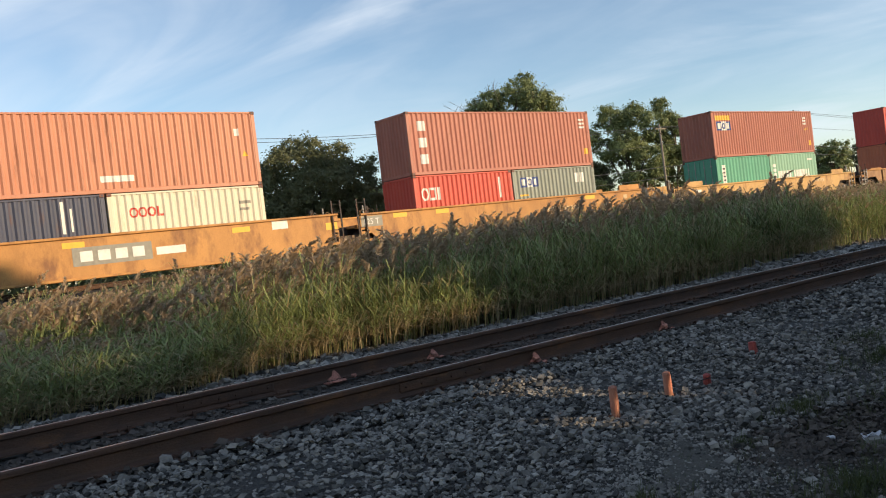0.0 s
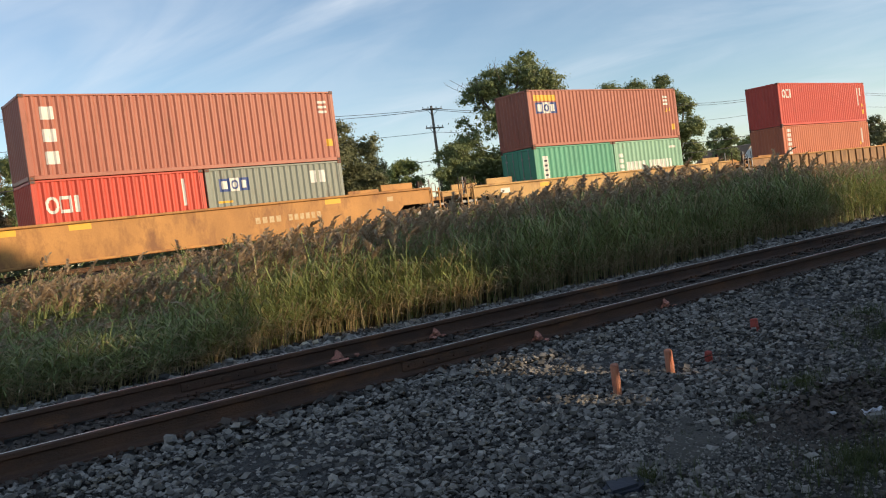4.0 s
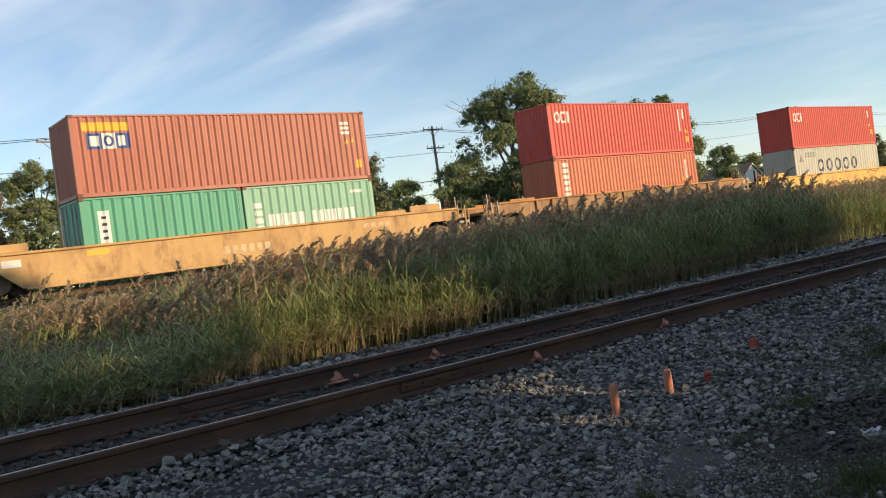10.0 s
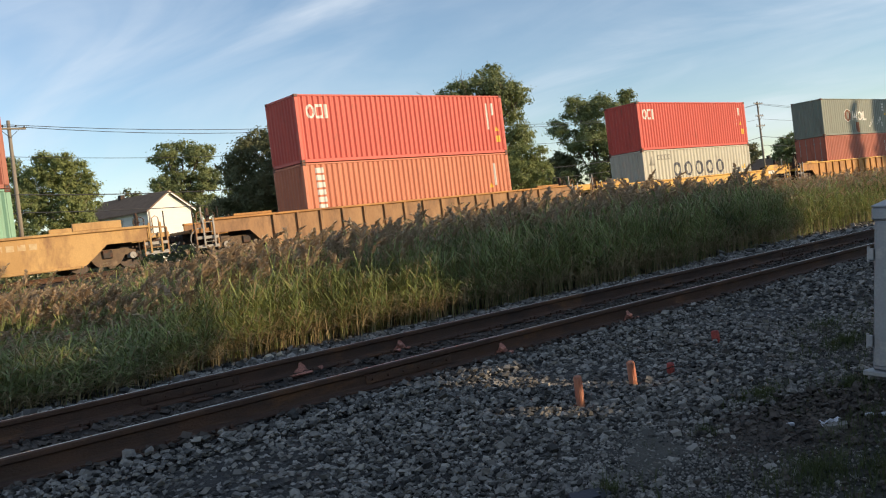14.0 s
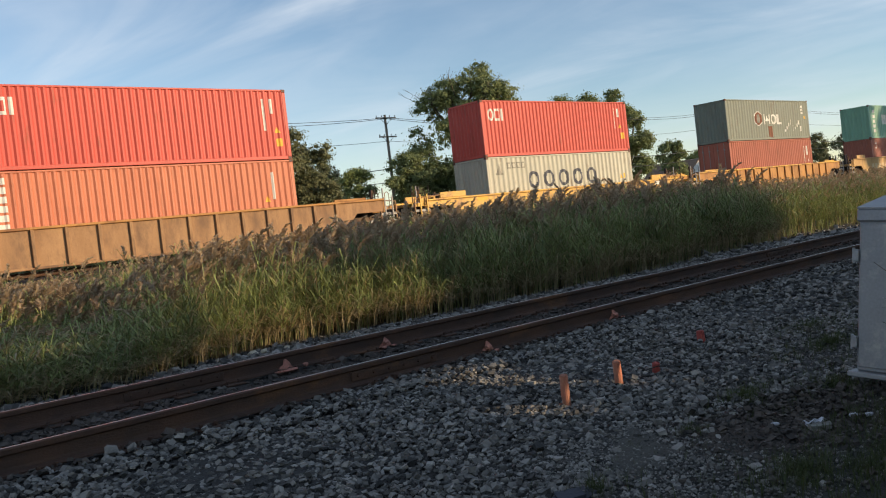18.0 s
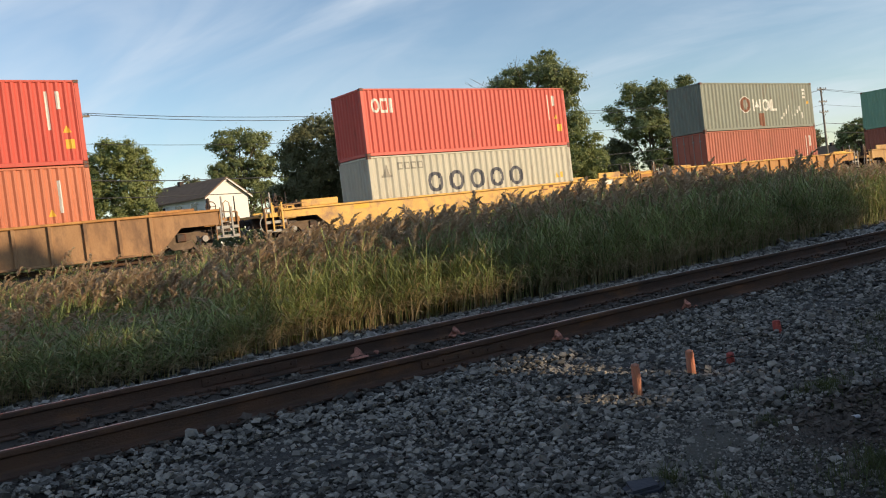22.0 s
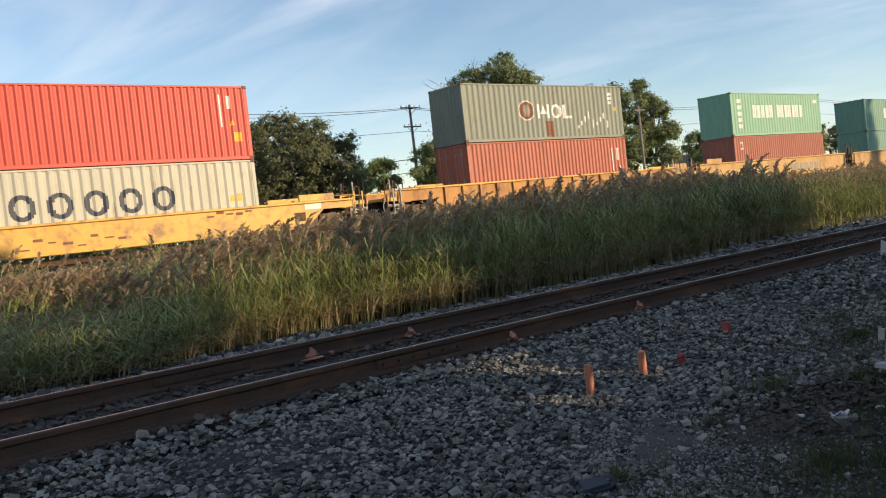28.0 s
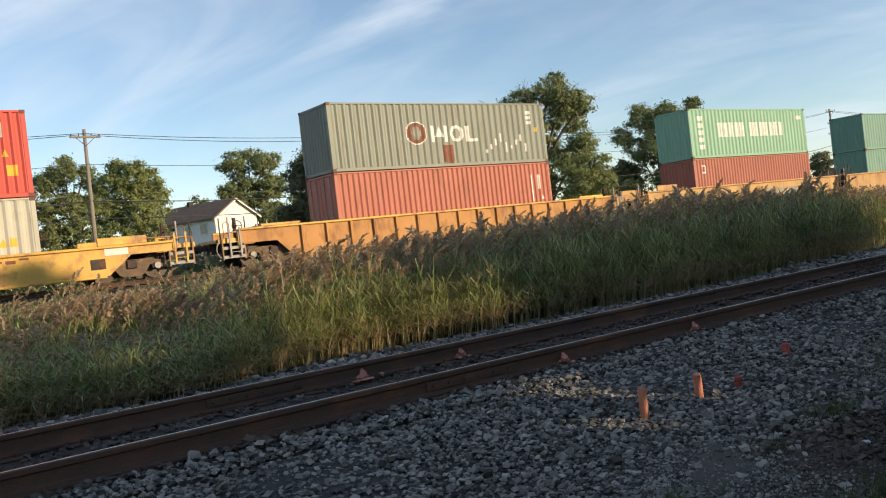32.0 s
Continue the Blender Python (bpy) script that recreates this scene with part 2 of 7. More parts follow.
    def mesh(self, name, mats, smooth=False, fix=True):
        me = bpy.data.meshes.new(name)
        me.from_pydata(self.v, [], self.f)
        for m in mats if isinstance(mats, (list, tuple)) else [mats]:
            me.materials.append(m)
        if any(self.m):
            me.polygons.foreach_set("material_index", self.m)
        if fix and len(self.f) < 4000:
            bm = bmesh.new()
            bm.from_mesh(me)
            bmesh.ops.recalc_face_normals(bm, faces=bm.faces)
            bm.to_mesh(me)
            bm.free()
        if smooth:
            me.polygons.foreach_set("use_smooth", [True] * len(me.polygons))
        return me


def part(name, mb, mats, parent=None, label="", at=None, smooth=False, kind=""):
    """One mesh object, under its thing where a parent is given."""
    ob = new(name, mb if isinstance(mb, bpy.types.Mesh) else mb.mesh(name, mats, smooth))
    ob.parent = parent
    if at is not None:
        ob.matrix_basis = at
    return tagged(ob, label=label, kind=kind)


def thing(name, label, category, at=None, group="", kind=""):
    ob = new(name)
    ob.empty_display_size = 0.2
    if at is not None:
        ob.matrix_basis = at
    return tagged(ob, label, category, group, kind)


def fast_mesh(name, V, F, mats, slots=None, smooth=False):
    """A large mesh of triangles or quads from arrays."""
    me = bpy.data.meshes.new(name)
    k = F.shape[1]
    me.vertices.add(len(V))
    me.vertices.foreach_set("co", np.ascontiguousarray(V, dtype=np.float32).ravel())
    me.loops.add(F.size)
    me.loops.foreach_set("vertex_index", np.ascontiguousarray(F, dtype=np.int32).ravel())
    me.polygons.add(len(F))
    me.polygons.foreach_set("loop_start", np.arange(0, F.size, k, dtype=np.int32))
    for m in mats:
        me.materials.append(m)
    if slots is not None:
        me.polygons.foreach_set("material_index", np.ascontiguousarray(slots, dtype=np.int32))
    me.polygons.foreach_set("use_smooth", [smooth] * len(F))
    me.update(calc_edges=True)
    return me


# ---- colours and finishes ----
RUST = (0.13, 0.055, 0.028)
M_RAIL_SIDE = surf("rail_rust", (0.105, 0.052, 0.031), (0.06, 0.036, 0.026), 0.85, 0.1, 5, 90, 0.35, (0.20, 0.09, 0.035), 0.25, 1.4, stretch=(0.5, 1, 1))
M_RAIL_TOP = surf("rail_polish", (0.62, 0.60, 0.56), (0.45, 0.42, 0.38), 0.32, 1.0, 9, 120, 0.03, stretch=(0.2, 1, 1))
M_TIE = surf("creosote_wood", (0.055, 0.042, 0.033), (0.03, 0.024, 0.02), 0.9, 0, 4, 70, 0.6, (0.12, 0.09, 0.07), 0.1, 2, stretch=(4, 0.4, 4), vary=0.25)
M_STEEL = surf("weathered_steel", (0.06, 0.05, 0.045), (0.03, 0.027, 0.025), 0.7, 0.4, 5, 60, 0.3, RUST, 0.5, 3)
M_WHEEL = surf("wheel_steel", (0.10, 0.07, 0.055), (0.05, 0.04, 0.035), 0.6, 0.5, 6, 50, 0.2)
M_TRUCK = surf("dusty_cast_steel", (0.185, 0.125, 0.08), (0.11, 0.075, 0.05), 0.85, 0.1, 5, 60, 0.3, (0.28, 0.20, 0.13), 0.3, 3)
M_GREYSTEEL = surf("pale_grit_steel", (0.42, 0.40, 0.37), (0.28, 0.26, 0.24), 0.75, 0.1, 6, 60, 0.2)
M_YELLOW = surf("yellow_car_paint", (0.51, 0.255, 0.08), (0.37, 0.18, 0.06), 0.6, 0, 0.9, 40, 0.06, (0.22, 0.10, 0.045), 0.5, 1.1, stretch=(1, 1, 0.5), vary=0.05, spec=0.25)
M_YELLOW4 = surf("dusty_tan_yellow_car_paint", (0.54, 0.34, 0.14), (0.42, 0.25, 0.10), 0.65, 0, 0.9, 40, 0.06, (0.27, 0.15, 0.075), 0.5, 1.2, stretch=(1, 1, 0.5), spec=0.25)
M_YELLOW2 = surf("bright_yellow_car_paint", (0.70, 0.41, 0.065), (0.55, 0.30, 0.055), 0.55, 0, 0.9, 40, 0.06, (0.26, 0.13, 0.06), 0.5, 1.2, vary=0.05)
M_YELLOW3 = surf("browned_yellow_car_paint", (0.40, 0.235, 0.12), (0.29, 0.16, 0.08), 0.7, 0, 1.3, 40, 0.08, (0.19, 0.11, 0.065), 0.7, 1.4, stretch=(1, 1, 0.45), spec=0.25)
M_FADED = surf("faded_lettering", (0.56, 0.44, 0.27), (0.46, 0.32, 0.16), 0.7, 0, 5, 40, 0.05, (0.42, 0.2, 0.06), 0.4, 6)
M_WHITE = surf("white_mark", (0.74, 0.72, 0.66), (0.60, 0.57, 0.52), 0.6, 0, 5, 40, 0.05)
M_BLACK = surf("dark_mark", (0.05, 0.055, 0.08), (0.04, 0.045, 0.06), 0.6, 0, 5, 40, 0.05)
M_NAVY = surf("navy_mark", (0.035, 0.07, 0.25), (0.03, 0.06, 0.2), 0.6, 0, 5, 40, 0.05)
M_SIGNAL = surf("yellow_mark", (0.75, 0.42, 0.03), (0.66, 0.36, 0.03), 0.6, 0, 5, 40, 0.05)
M_REDMARK = surf("red_mark", (0.55, 0.05, 0.03), (0.45, 0.05, 0.03), 0.6, 0, 5, 40, 0.05)
M_GREENMARK = surf("green_mark", (0.10, 0.30, 0.16), (0.1, 0.25, 0.14), 0.6, 0, 5, 40, 0.05)
M_GREYMARK = surf("grey_mark", (0.27, 0.25, 0.20), (0.2, 0.19, 0.16), 0.6, 0, 5, 40, 0.05)
M_RUSTMARK = surf("rust_patch", (0.24, 0.10, 0.06), (0.17, 0.07, 0.04), 0.85, 0, 5, 40, 0.2)
M_CAST = surf("corner_steel", (0.22, 0.09, 0.06), (0.12, 0.06, 0.04), 0.7, 0.2, 8, 50, 0.2)


def box_paint(name, c, c2, streak=0.18):
    return surf(name, c, c2, 0.50, 0, 1.1, 45, 0.05, tuple(0.45 * v + 0.55 * r for v, r in zip(c, RUST)), streak + 0.06, 1.8, stretch=(1.6, 1.6, 0.35), spec=0.30)


P_TAN = box_paint("faded_rust_red_paint", (0.52, 0.225, 0.135), (0.45, 0.185, 0.11))
P_BROWN = box_paint("rust_red_paint", (0.40, 0.145, 0.098), (0.34, 0.115, 0.08))
P_BRICK = box_paint("brick_red_paint", (0.42, 0.13, 0.085), (0.36, 0.11, 0.07))
P_RED = box_paint("bright_red_paint", (0.54, 0.075, 0.045), (0.48, 0.06, 0.04), 0.08)
P_SCARLET = box_paint("scarlet_paint", (0.56, 0.09, 0.066), (0.50, 0.078, 0.058), 0.08)
P_ORANGE = box_paint("orange_red_paint", (0.55, 0.185, 0.10), (0.48, 0.15, 0.082), 0.1)
P_NAVY = box_paint("dark_blue_grey_paint", (0.075, 0.08, 0.115), (0.055, 0.06, 0.09))
P_CREAM = box_paint("cream_white_paint", (0.66, 0.60, 0.46), (0.58, 0.52, 0.40), 0.1)
P_PALE = box_paint("pale_grey_paint", (0.50, 0.475, 0.385), (0.43, 0.41, 0.335), 0.14)
P_GREY = box_paint("grey_green_paint", (0.24, 0.26, 0.22), (0.20, 0.22, 0.19), 0.15)
P_SLATE = box_paint("slate_grey_paint", (0.22, 0.24, 0.195), (0.185, 0.2, 0.165), 0.15)
P_JADE = box_paint("jade_green_paint", (0.10, 0.34, 0.22), (0.09, 0.29, 0.19), 0.08)
P_MINT = box_paint("pale_green_paint", (0.25, 0.44, 0.31), (0.21, 0.38, 0.27), 0.12)
P_TEAL = box_paint("teal_green_paint", (0.18, 0.33, 0.26), (0.15, 0.28, 0.22), 0.12)
P_DARKRED = box_paint("dark_red_paint", (0.24, 0.055, 0.045), (0.2, 0.05, 0.04))

# ---- the train ----
TRAIN_Y, TRAIN_RAIL = 30.85, 1.15     # near faces of the containers; rail head of the far track
MID_Y = TRAIN_Y + 1.22
TRAIN_RUN = [(0, 0.0), (2, 8.12), (6, 23.71), (8, 31.09), (9, 34.68), (12, 44.68), (13, 47.93), (15, 54.23), (19, 65.98),
             (20, 68.80), (23, 76.81), (24, 79.49), (28, 89.63), (30, 94.70), (32, 99.76)]
RUN_FIT = np.polyfit([t for t, s in TRAIN_RUN], [s for t, s in TRAIN_RUN], 5)
RIDERS, WHEELSETS = [], []


def run_at(t):
    return float(np.polyval(RUN_FIT, t) - np.polyval(RUN_FIT, 0))


def side_profile(length, pitch, depth, margin):
    """Points (x, y) of a corrugated wall that faces -y, outermost face at y = 0.012."""
    n = max(1, round((length - 2 * margin) / pitch))
    p = (length - 2 * margin) / n
    pts = [(margin - 0.01, 0.012)]
    for i in range(n):
        x = margin + i * p
        pts += [(x + 0.12 * p, 0.012), (x + 0.37 * p, 0.012 + depth), (x + 0.63 * p, 0.012 + depth), (x + 0.88 * p, 0.012)]
    pts.append((length - margin + 0.01, 0.012))
    return pts


def wall_mesh(pts, z0, z1):
    mb = MB()
    n = len(pts)
    mb.v = [(x, y, z0) for x, y in pts] + [(x, y, z1) for x, y in pts]
    mb.f = [(i, i + 1, n + i + 1, n + i) for i in range(n - 1)]
    back = len(mb.v)
    mb.v += [(pts[0][0], 0.10, z0), (pts[-1][0], 0.10, z0), (pts[0][0], 0.10, z1), (pts[-1][0], 0.10, z1)]
    mb.f += [(back + 1, back, back + 2, back + 3)]
    mb.m = [0] * len(mb.f)
    return mb


def profile_y(pts, x):
    for (xa, ya), (xb, yb) in zip(pts, pts[1:]):
        if xa <= x <= xb:
            return ya + (yb - ya) * (x - xa) / max(1e-6, xb - xa)
    return 0.012


def stripes(shape, x, z, w, h, u):
    """The upright spans of a plain shape at the share u of its width."""
    d = 2 * u - 1
    if shape == "ring":
        o = math.sqrt(max(0, 1 - d * d)) ** 0.8
        i = math.sqrt(max(0, 1 - (d / 0.56) ** 2)) * 0.66 if abs(d) < 0.56 else 0
        c = z + h / 2
        return [(c + i * h / 2, c + o * h / 2), (c - o * h / 2, c - i * h / 2)] if i > 0 else [(c - o * h / 2, c + o * h / 2)]
    if shape == "disc":
        o = math.sqrt(max(0, 1 - d * d))
        return [(z + h / 2 - o * h / 2, z + h / 2 + o * h / 2)]
    if shape == "wedge":
        return [(z, z + h * (1 - abs(d)))]
    if shape == "frame":
        return [(z, z + h)] if abs(d) > 0.7 else [(z, z + 0.2 * h), (z + 0.8 * h, z + h)]
    return [(z, z + h)]


def mark(box, pts, y_shift, shape, x, z, w, h, mat, label):
    """A painted mark that follows the corrugation of the wall, a few millimetres proud of it."""
    cuts = sorted({x, x + w, *[p[0] for p in pts if x < p[0] < x + w], *[x + w * i / 10 for i in range(11) if shape != "bar"]})
    mb = MB()
    for xa, xb in zip(cuts, cuts[1:]):
        if xb - xa < 1e-4:
            continue
        ya, yb = profile_y(pts, xa) - 0.005 + y_shift, profile_y(pts, xb) - 0.005 + y_shift
        for lo, hi in stripes(shape, x, z, w, h, ((xa + xb) / 2 - x) / w):
            mb.add([(xa, ya, lo), (xb, yb, lo), (xb, yb, hi), (xa, ya, hi)], [(0, 1, 2, 3)])
            mb.add([(xa, ya + 0.004, lo), (xb, yb + 0.004, lo), (xb, yb + 0.004, hi), (xa, ya + 0.004, hi)], [(3, 2, 1, 0)])
    part("painted_mark", mb, mat, box, label)


def container(label, u, z, length, height, paint, door="R", marks=(), pitch=0.278, frame_paint=None):
    """A freight container: near wall at y = 0 of its own space, its lower near corner at the origin."""
    W = 2.438
    c = thing("freight_container", label, "container", pose(u, TRAIN_Y, z), "containers on the train")
    fp = frame_paint or paint
    pts = side_profile(length, pitch, 0.045, 0.16)
    near = wall_mesh(pts, 0.15, height - 0.085)
    part("side_panel", near, paint, c)
    far = MB()
    far.v, far.f, far.m = [(length - x, W - y, q) for x, y, q in near.v], list(near.f), list(near.m)
    part("side_panel", far, paint, c)
    epts = side_profile(W, 0.25, 0.045, 0.14)
    for end in ("L", "R"):
        if end == door:
            sgn = 1 if end == "R" else -1
            xe = length if end == "R" else 0
            for k in (0, 1):
                a, b = (0.07, W / 2 - 0.01) if k == 0 else (W / 2 + 0.01, W - 0.07)
                d = part("door", MB().box(min(xe, xe - sgn * 0.05), a, 0.16, max(xe, xe - sgn * 0.05), b, height - 0.12, 0.012), paint, c)
                for q in (0.28, 0.72):
                    y = a + (b - a) * q
                    rod = MB().rod((xe + sgn * 0.03, y, 0.12), (xe + sgn * 0.03, y, height - 0.09), 0.02, n=6)
                    for zz in (0.5, 1.05, height - 0.55):
                        rod.box(xe - 0.02 + sgn * 0.02, y - 0.06, zz, xe + 0.02 + sgn * 0.02, y + 0.06, zz + 0.07)
                    part("lock_rod", rod, M_GREYSTEEL, d)
        else:
            e = MB()
            e0 = wall_mesh(epts, 0.15, height - 0.085)
            if end == "L":
                e.v = [(y, W - x, q) for x, y, q in e0.v]
            else:
                e.v = [(length - y, x, q) for x, y, q in e0.v]
            e.f, e.m = list(e0.f), list(e0.m)
            part("end_panel", e, paint, c)
    n = round(length / 0.55)
    roof = MB()
    for i in range(n):
        xa, xb = 0.1 + (length - 0.2) * i / n, 0.1 + (length - 0.2) * (i + 1) / n
        roof.box(xa, 0.07, height - 0.06, xb, W - 0.07, height - (0.012 if i % 2 else 0.025))
    part("roof_panel", roof, paint, c)
    part("floor_frame", MB().box(0.1, 0.1, 0.02, length - 0.1, W - 0.1, 0.14), M_STEEL, c)
    for y in (0, W - 0.07):
        part("top_rail", MB().box(0.17, y, height - 0.085, length - 0.17, y + 0.07, height - 0.015, 0.012), fp, c)
        part("bottom_rail", MB().box(0.17, y, 0.01, length - 0.17, y + 0.07, 0.15, 0.012), fp, c)
        for x in (0.0, length - 0.16):
            part("corner_post", MB().box(x, y - (0 if y == 0 else 0.05), 0.12, x + 0.16, y + (0.12 if y == 0 else 0.07), height - 0.12, 0.015), fp, c)
    for x in (0.0, length - 0.17):
        part("end_rail", MB().box(x, 0.12, height - 0.11, x + 0.10, W - 0.12, height - 0.015, 0.01), fp, c)
        part("end_rail", MB().box(x, 0.12, 0.01, x + 0.10, W - 0.12, 0.15, 0.01), fp, c)
        for y in (-0.004, W - 0.158):
            for zz in (0.0, height - 0.118):
                cast = MB().box(x - 0.004, y, zz, x + 0.178, y + 0.162, zz + 0.118, 0.012)
                yy = y - 0.002 if y < 0 else y + 0.152
                cast.box(x + 0.055, yy, zz + 0.035, x + 0.12, yy + 0.012, zz + 0.083, slot=1)
                part("corner_casting", cast, [M_CAST, M_BLACK], c)
    for i, (shape, x, zz, w, h, mat, text) in enumerate(marks):
        level = sum(1 for s2, x2, z2, w2, h2, m2, t2 in marks[:i] if x < x2 + w2 and x2 < x + w and zz < z2 + h2 and z2 < zz + h)
        mark(c, pts, -0.008 * level, shape, x, zz, w, h, mat, text)
    RIDERS.append((c, u, TRAIN_Y, z))
    return c


def bars(x, z, n, step, w, h, mat, text, down=True):
    """A column or row of small bars, for lettering."""
    return [("bar", x, z - i * step, w, h, mat, text) if down else ("bar", x + i * step, z, w, h, mat, text) for i in range(n)]


W1, BK, NV, YL, RD, GY, RS, GN = M_WHITE, M_BLACK, M_NAVY, M_SIGNAL, M_REDMARK, M_GREYMARK, M_RUSTMARK, M_GREENMARK
FT40, FT20 = 12.192, 6.058
END_NOTES = lambda L, H: bars(L - 0.78, H - 0.5, 3, 0.2, 0.42, 0.10, W1, "white lettering bars") + [("bar", L - 0.55, 0.62, 0.3, 0.3, YL, "yellow sticker")]


def build_containers():
    hi = 2.896
    lo = 2.591
    # first pair
    container("faded rust-red corrugated forty-foot container on the upper tier", 3.79, 4.255, FT40, hi, P_TAN, "L",
              [("bar", 11.25, 1.95, 0.2, 0.28, W1, "worn white bar"), ("wedge", 11.5, 1.15, 0.25, 0.25, YL, "yellow warning triangle"), ("bar", 6.0, 0.4, 1.2, 0.22, W1, "worn white scrawl")])
    container("dark blue-grey twenty-foot container with white lettering shapes", 3.79, 1.66, FT20, lo, P_NAVY, "L",
              [("ring", 1.5, 1.55, 0.42, 0.5, W1, "white ring"), ("ring", 0.95, 1.55, 0.42, 0.5, W1, "white ring"), ("bar", 4.55, 1.3, 0.12, 1.1, W1, "white bar"), ("bar", 4.85, 1.35, 0.08, 0.8, W1, "white bar"), ("bar", 5.4, 0.75, 0.22, 0.25, YL, "yellow sticker")])
    container("cream-white twenty-foot container with red ring shapes", 9.92, 1.66, FT20, lo, P_CREAM, "R",
              [("ring", 0.74 + 0.33 * i, 1.68, 0.31, 0.36, RD, "red ring") for i in range(3)] + [("bar", 1.74, 1.68, 0.08, 0.36, RD, "red bar"), ("bar", 1.84, 1.68, 0.16, 0.08, RD, "red bar"), ("bar", 5.0, 1.9, 0.5, 0.12, GY, "grey lettering bar"), ("bar", 5.0, 1.65, 0.4, 0.1, GY, "grey lettering bar")])
    # second pair
    container("rust-red corrugated forty-foot container with a column of white marks", 23.42, 4.25, FT40, hi, P_BROWN, "R",
              bars(0.62, 2.02, 3, 0.76, 0.44, 0.44, W1, "white block mark") + END_NOTES(FT40, hi))
    container("bright red twenty-foot container with white block mark", 23.42, 1.655, FT20, lo, P_RED, "R",
              [("ring", 0.40, 1.42, 0.43, 0.58, W1, "white ring"), ("frame", 0.87, 1.42, 0.38, 0.58, W1, "white square outline"), ("bar", 1.35, 1.42, 0.14, 0.58, W1, "white bar"), ("bar", 5.2, 1.3, 0.1, 1.0, W1, "white bar")])
    container("grey-green twenty-foot container with a navy and white badge", 29.55, 1.655, FT20, lo, P_GREY, "R",
              [("bar", 0.54, 1.68, 1.22, 0.5, NV, "navy panel"), ("bar", 0.96, 1.678, 0.40, 0.505, W1, "white panel"), ("ring", 1.02, 1.76, 0.28, 0.34, NV, "navy ring"), ("bar", 0.62, 1.78, 0.25, 0.30, W1, "white block"), ("bar", 1.46, 1.78, 0.19, 0.30, W1, "white block"), ("bar", 0.4, 1.25, 0.6, 0.08, YL, "yellow line"), ("bar", 4.5, 1.75, 0.28, 0.5, W1, "white bars"), ("bar", 4.95, 1.75, 0.28, 0.5, W1, "white bars")])
    # third
    container("rust-red forty-foot container with yellow strip and navy badge", 46.99, 4.262, FT40, hi, P_BROWN, "R",
              [("bar", 0.42, 2.32, 1.62, 0.30, YL, "yellow strip"), ("bar", 0.55, 1.68, 1.5, 0.56, NV, "navy panel"), ("bar", 1.08, 1.678, 0.46, 0.565, W1, "white panel"), ("ring", 1.14, 1.76, 0.33, 0.4, NV, "navy ring"), ("bar", 0.64, 1.78, 0.32, 0.36, W1, "white block"), ("bar", 1.64, 1.78, 0.24, 0.36, W1, "white block")]
              + bars(10.95, 2.35, 3, 0.2, 0.45, 0.12, W1, "white lettering bars") + [("wedge", 11.1, 1.55, 0.2, 0.2, YL, "yellow warning triangle"), ("wedge", 11.4, 1.6, 0.2, 0.2, YL, "yellow warning triangle"), ("bar", 11.55, 0.5, 0.28, 0.34, YL, "yellow sticker")])
    container("jade green twenty-foot container with upright white lettering strip", 46.99, 1.668, FT20, lo, P_JADE, "L",
              [("bar", 0.58, 0.75, 0.40, 1.35, W1, "white upright strip")] + [("bar", 0.70, 0.85 + 0.24 * i, 0.16, 0.1, BK, "dark lettering bar") for i in range(5)], pitch=0.36)
    container("pale green twenty-foot container with white lettering blocks", 53.12, 1.668, FT20, lo, P_MINT, "R",
              [("bar", 0.98 + 0.34 * i, 0.86, 0.25, 0.58, W1, "white block letter") for i in range(5)] + [("bar", 2.95 + 0.31 * i, 0.86, 0.22, 0.58, W1, "white block letter") for i in range(7)] + [("bar", 0.40, 0.82 + 0.3 * i, 0.36, 0.2, W1, "white lettering bar") for i in range(4)] + [("bar", 4.9, 2.05, 0.6, 0.12, W1, "white lettering bar")], pitch=0.36)
    # fourth
    container("bright red forty-foot container with white block mark", 70.52, 4.60, FT40, hi, P_SCARLET, "R",
              [("ring", 0.53, 1.86, 0.42, 0.60, W1, "white ring"), ("frame", 0.98, 1.86, 0.38, 0.60, W1, "white square outline"), ("bar", 1.45, 1.86, 0.14, 0.60, W1, "white bar")] + [("bar", 11.05, 1.2, 0.09, 1.3, W1, "white lettering strip"), ("bar", 11.4, 1.9, 0.12, 0.6, W1, "white lettering strip"), ("bar", 11.55, 0.55, 0.3, 0.32, YL, "yellow sticker"), ("wedge", 11.5, 1.1, 0.28, 0.25, YL, "yellow warning triangle")])
    container("orange-red forty-foot container with upright white letter blocks", 70.52, 1.695, FT40, hi, P_ORANGE, "R",
              [("bar", 0.62, 2.45 - 0.31 * i, 0.40, 0.22, W1, "white block letter") for i in range(6)] + [("bar", 11.1, 1.3, 0.1, 1.1, W1, "white lettering strip"), ("wedge", 10.7, 1.2, 0.25, 0.25, YL, "yellow warning triangle")])
    # fifth
    container("bright red forty-foot container with white block mark", 94.04, 4.295, FT40, hi, P_SCARLET, "R",
              [("ring", 0.52, 1.84, 0.42, 0.62, W1, "white ring"), ("frame", 0.97, 1.84, 0.38, 0.62, W1, "white square outline"), ("bar", 1.45, 1.84, 0.14, 0.62, W1, "white bar")] + [("bar", 10.95, 1.3, 0.09, 1.25, W1, "white lettering strip"), ("bar", 11.3, 2.0, 0.14, 0.5, W1, "white lettering strip"), ("wedge", 11.35, 1.35, 0.22, 0.24, YL, "yellow warning triangle"), ("bar", 11.45, 0.72, 0.34, 0.36, YL, "yellow sticker")])
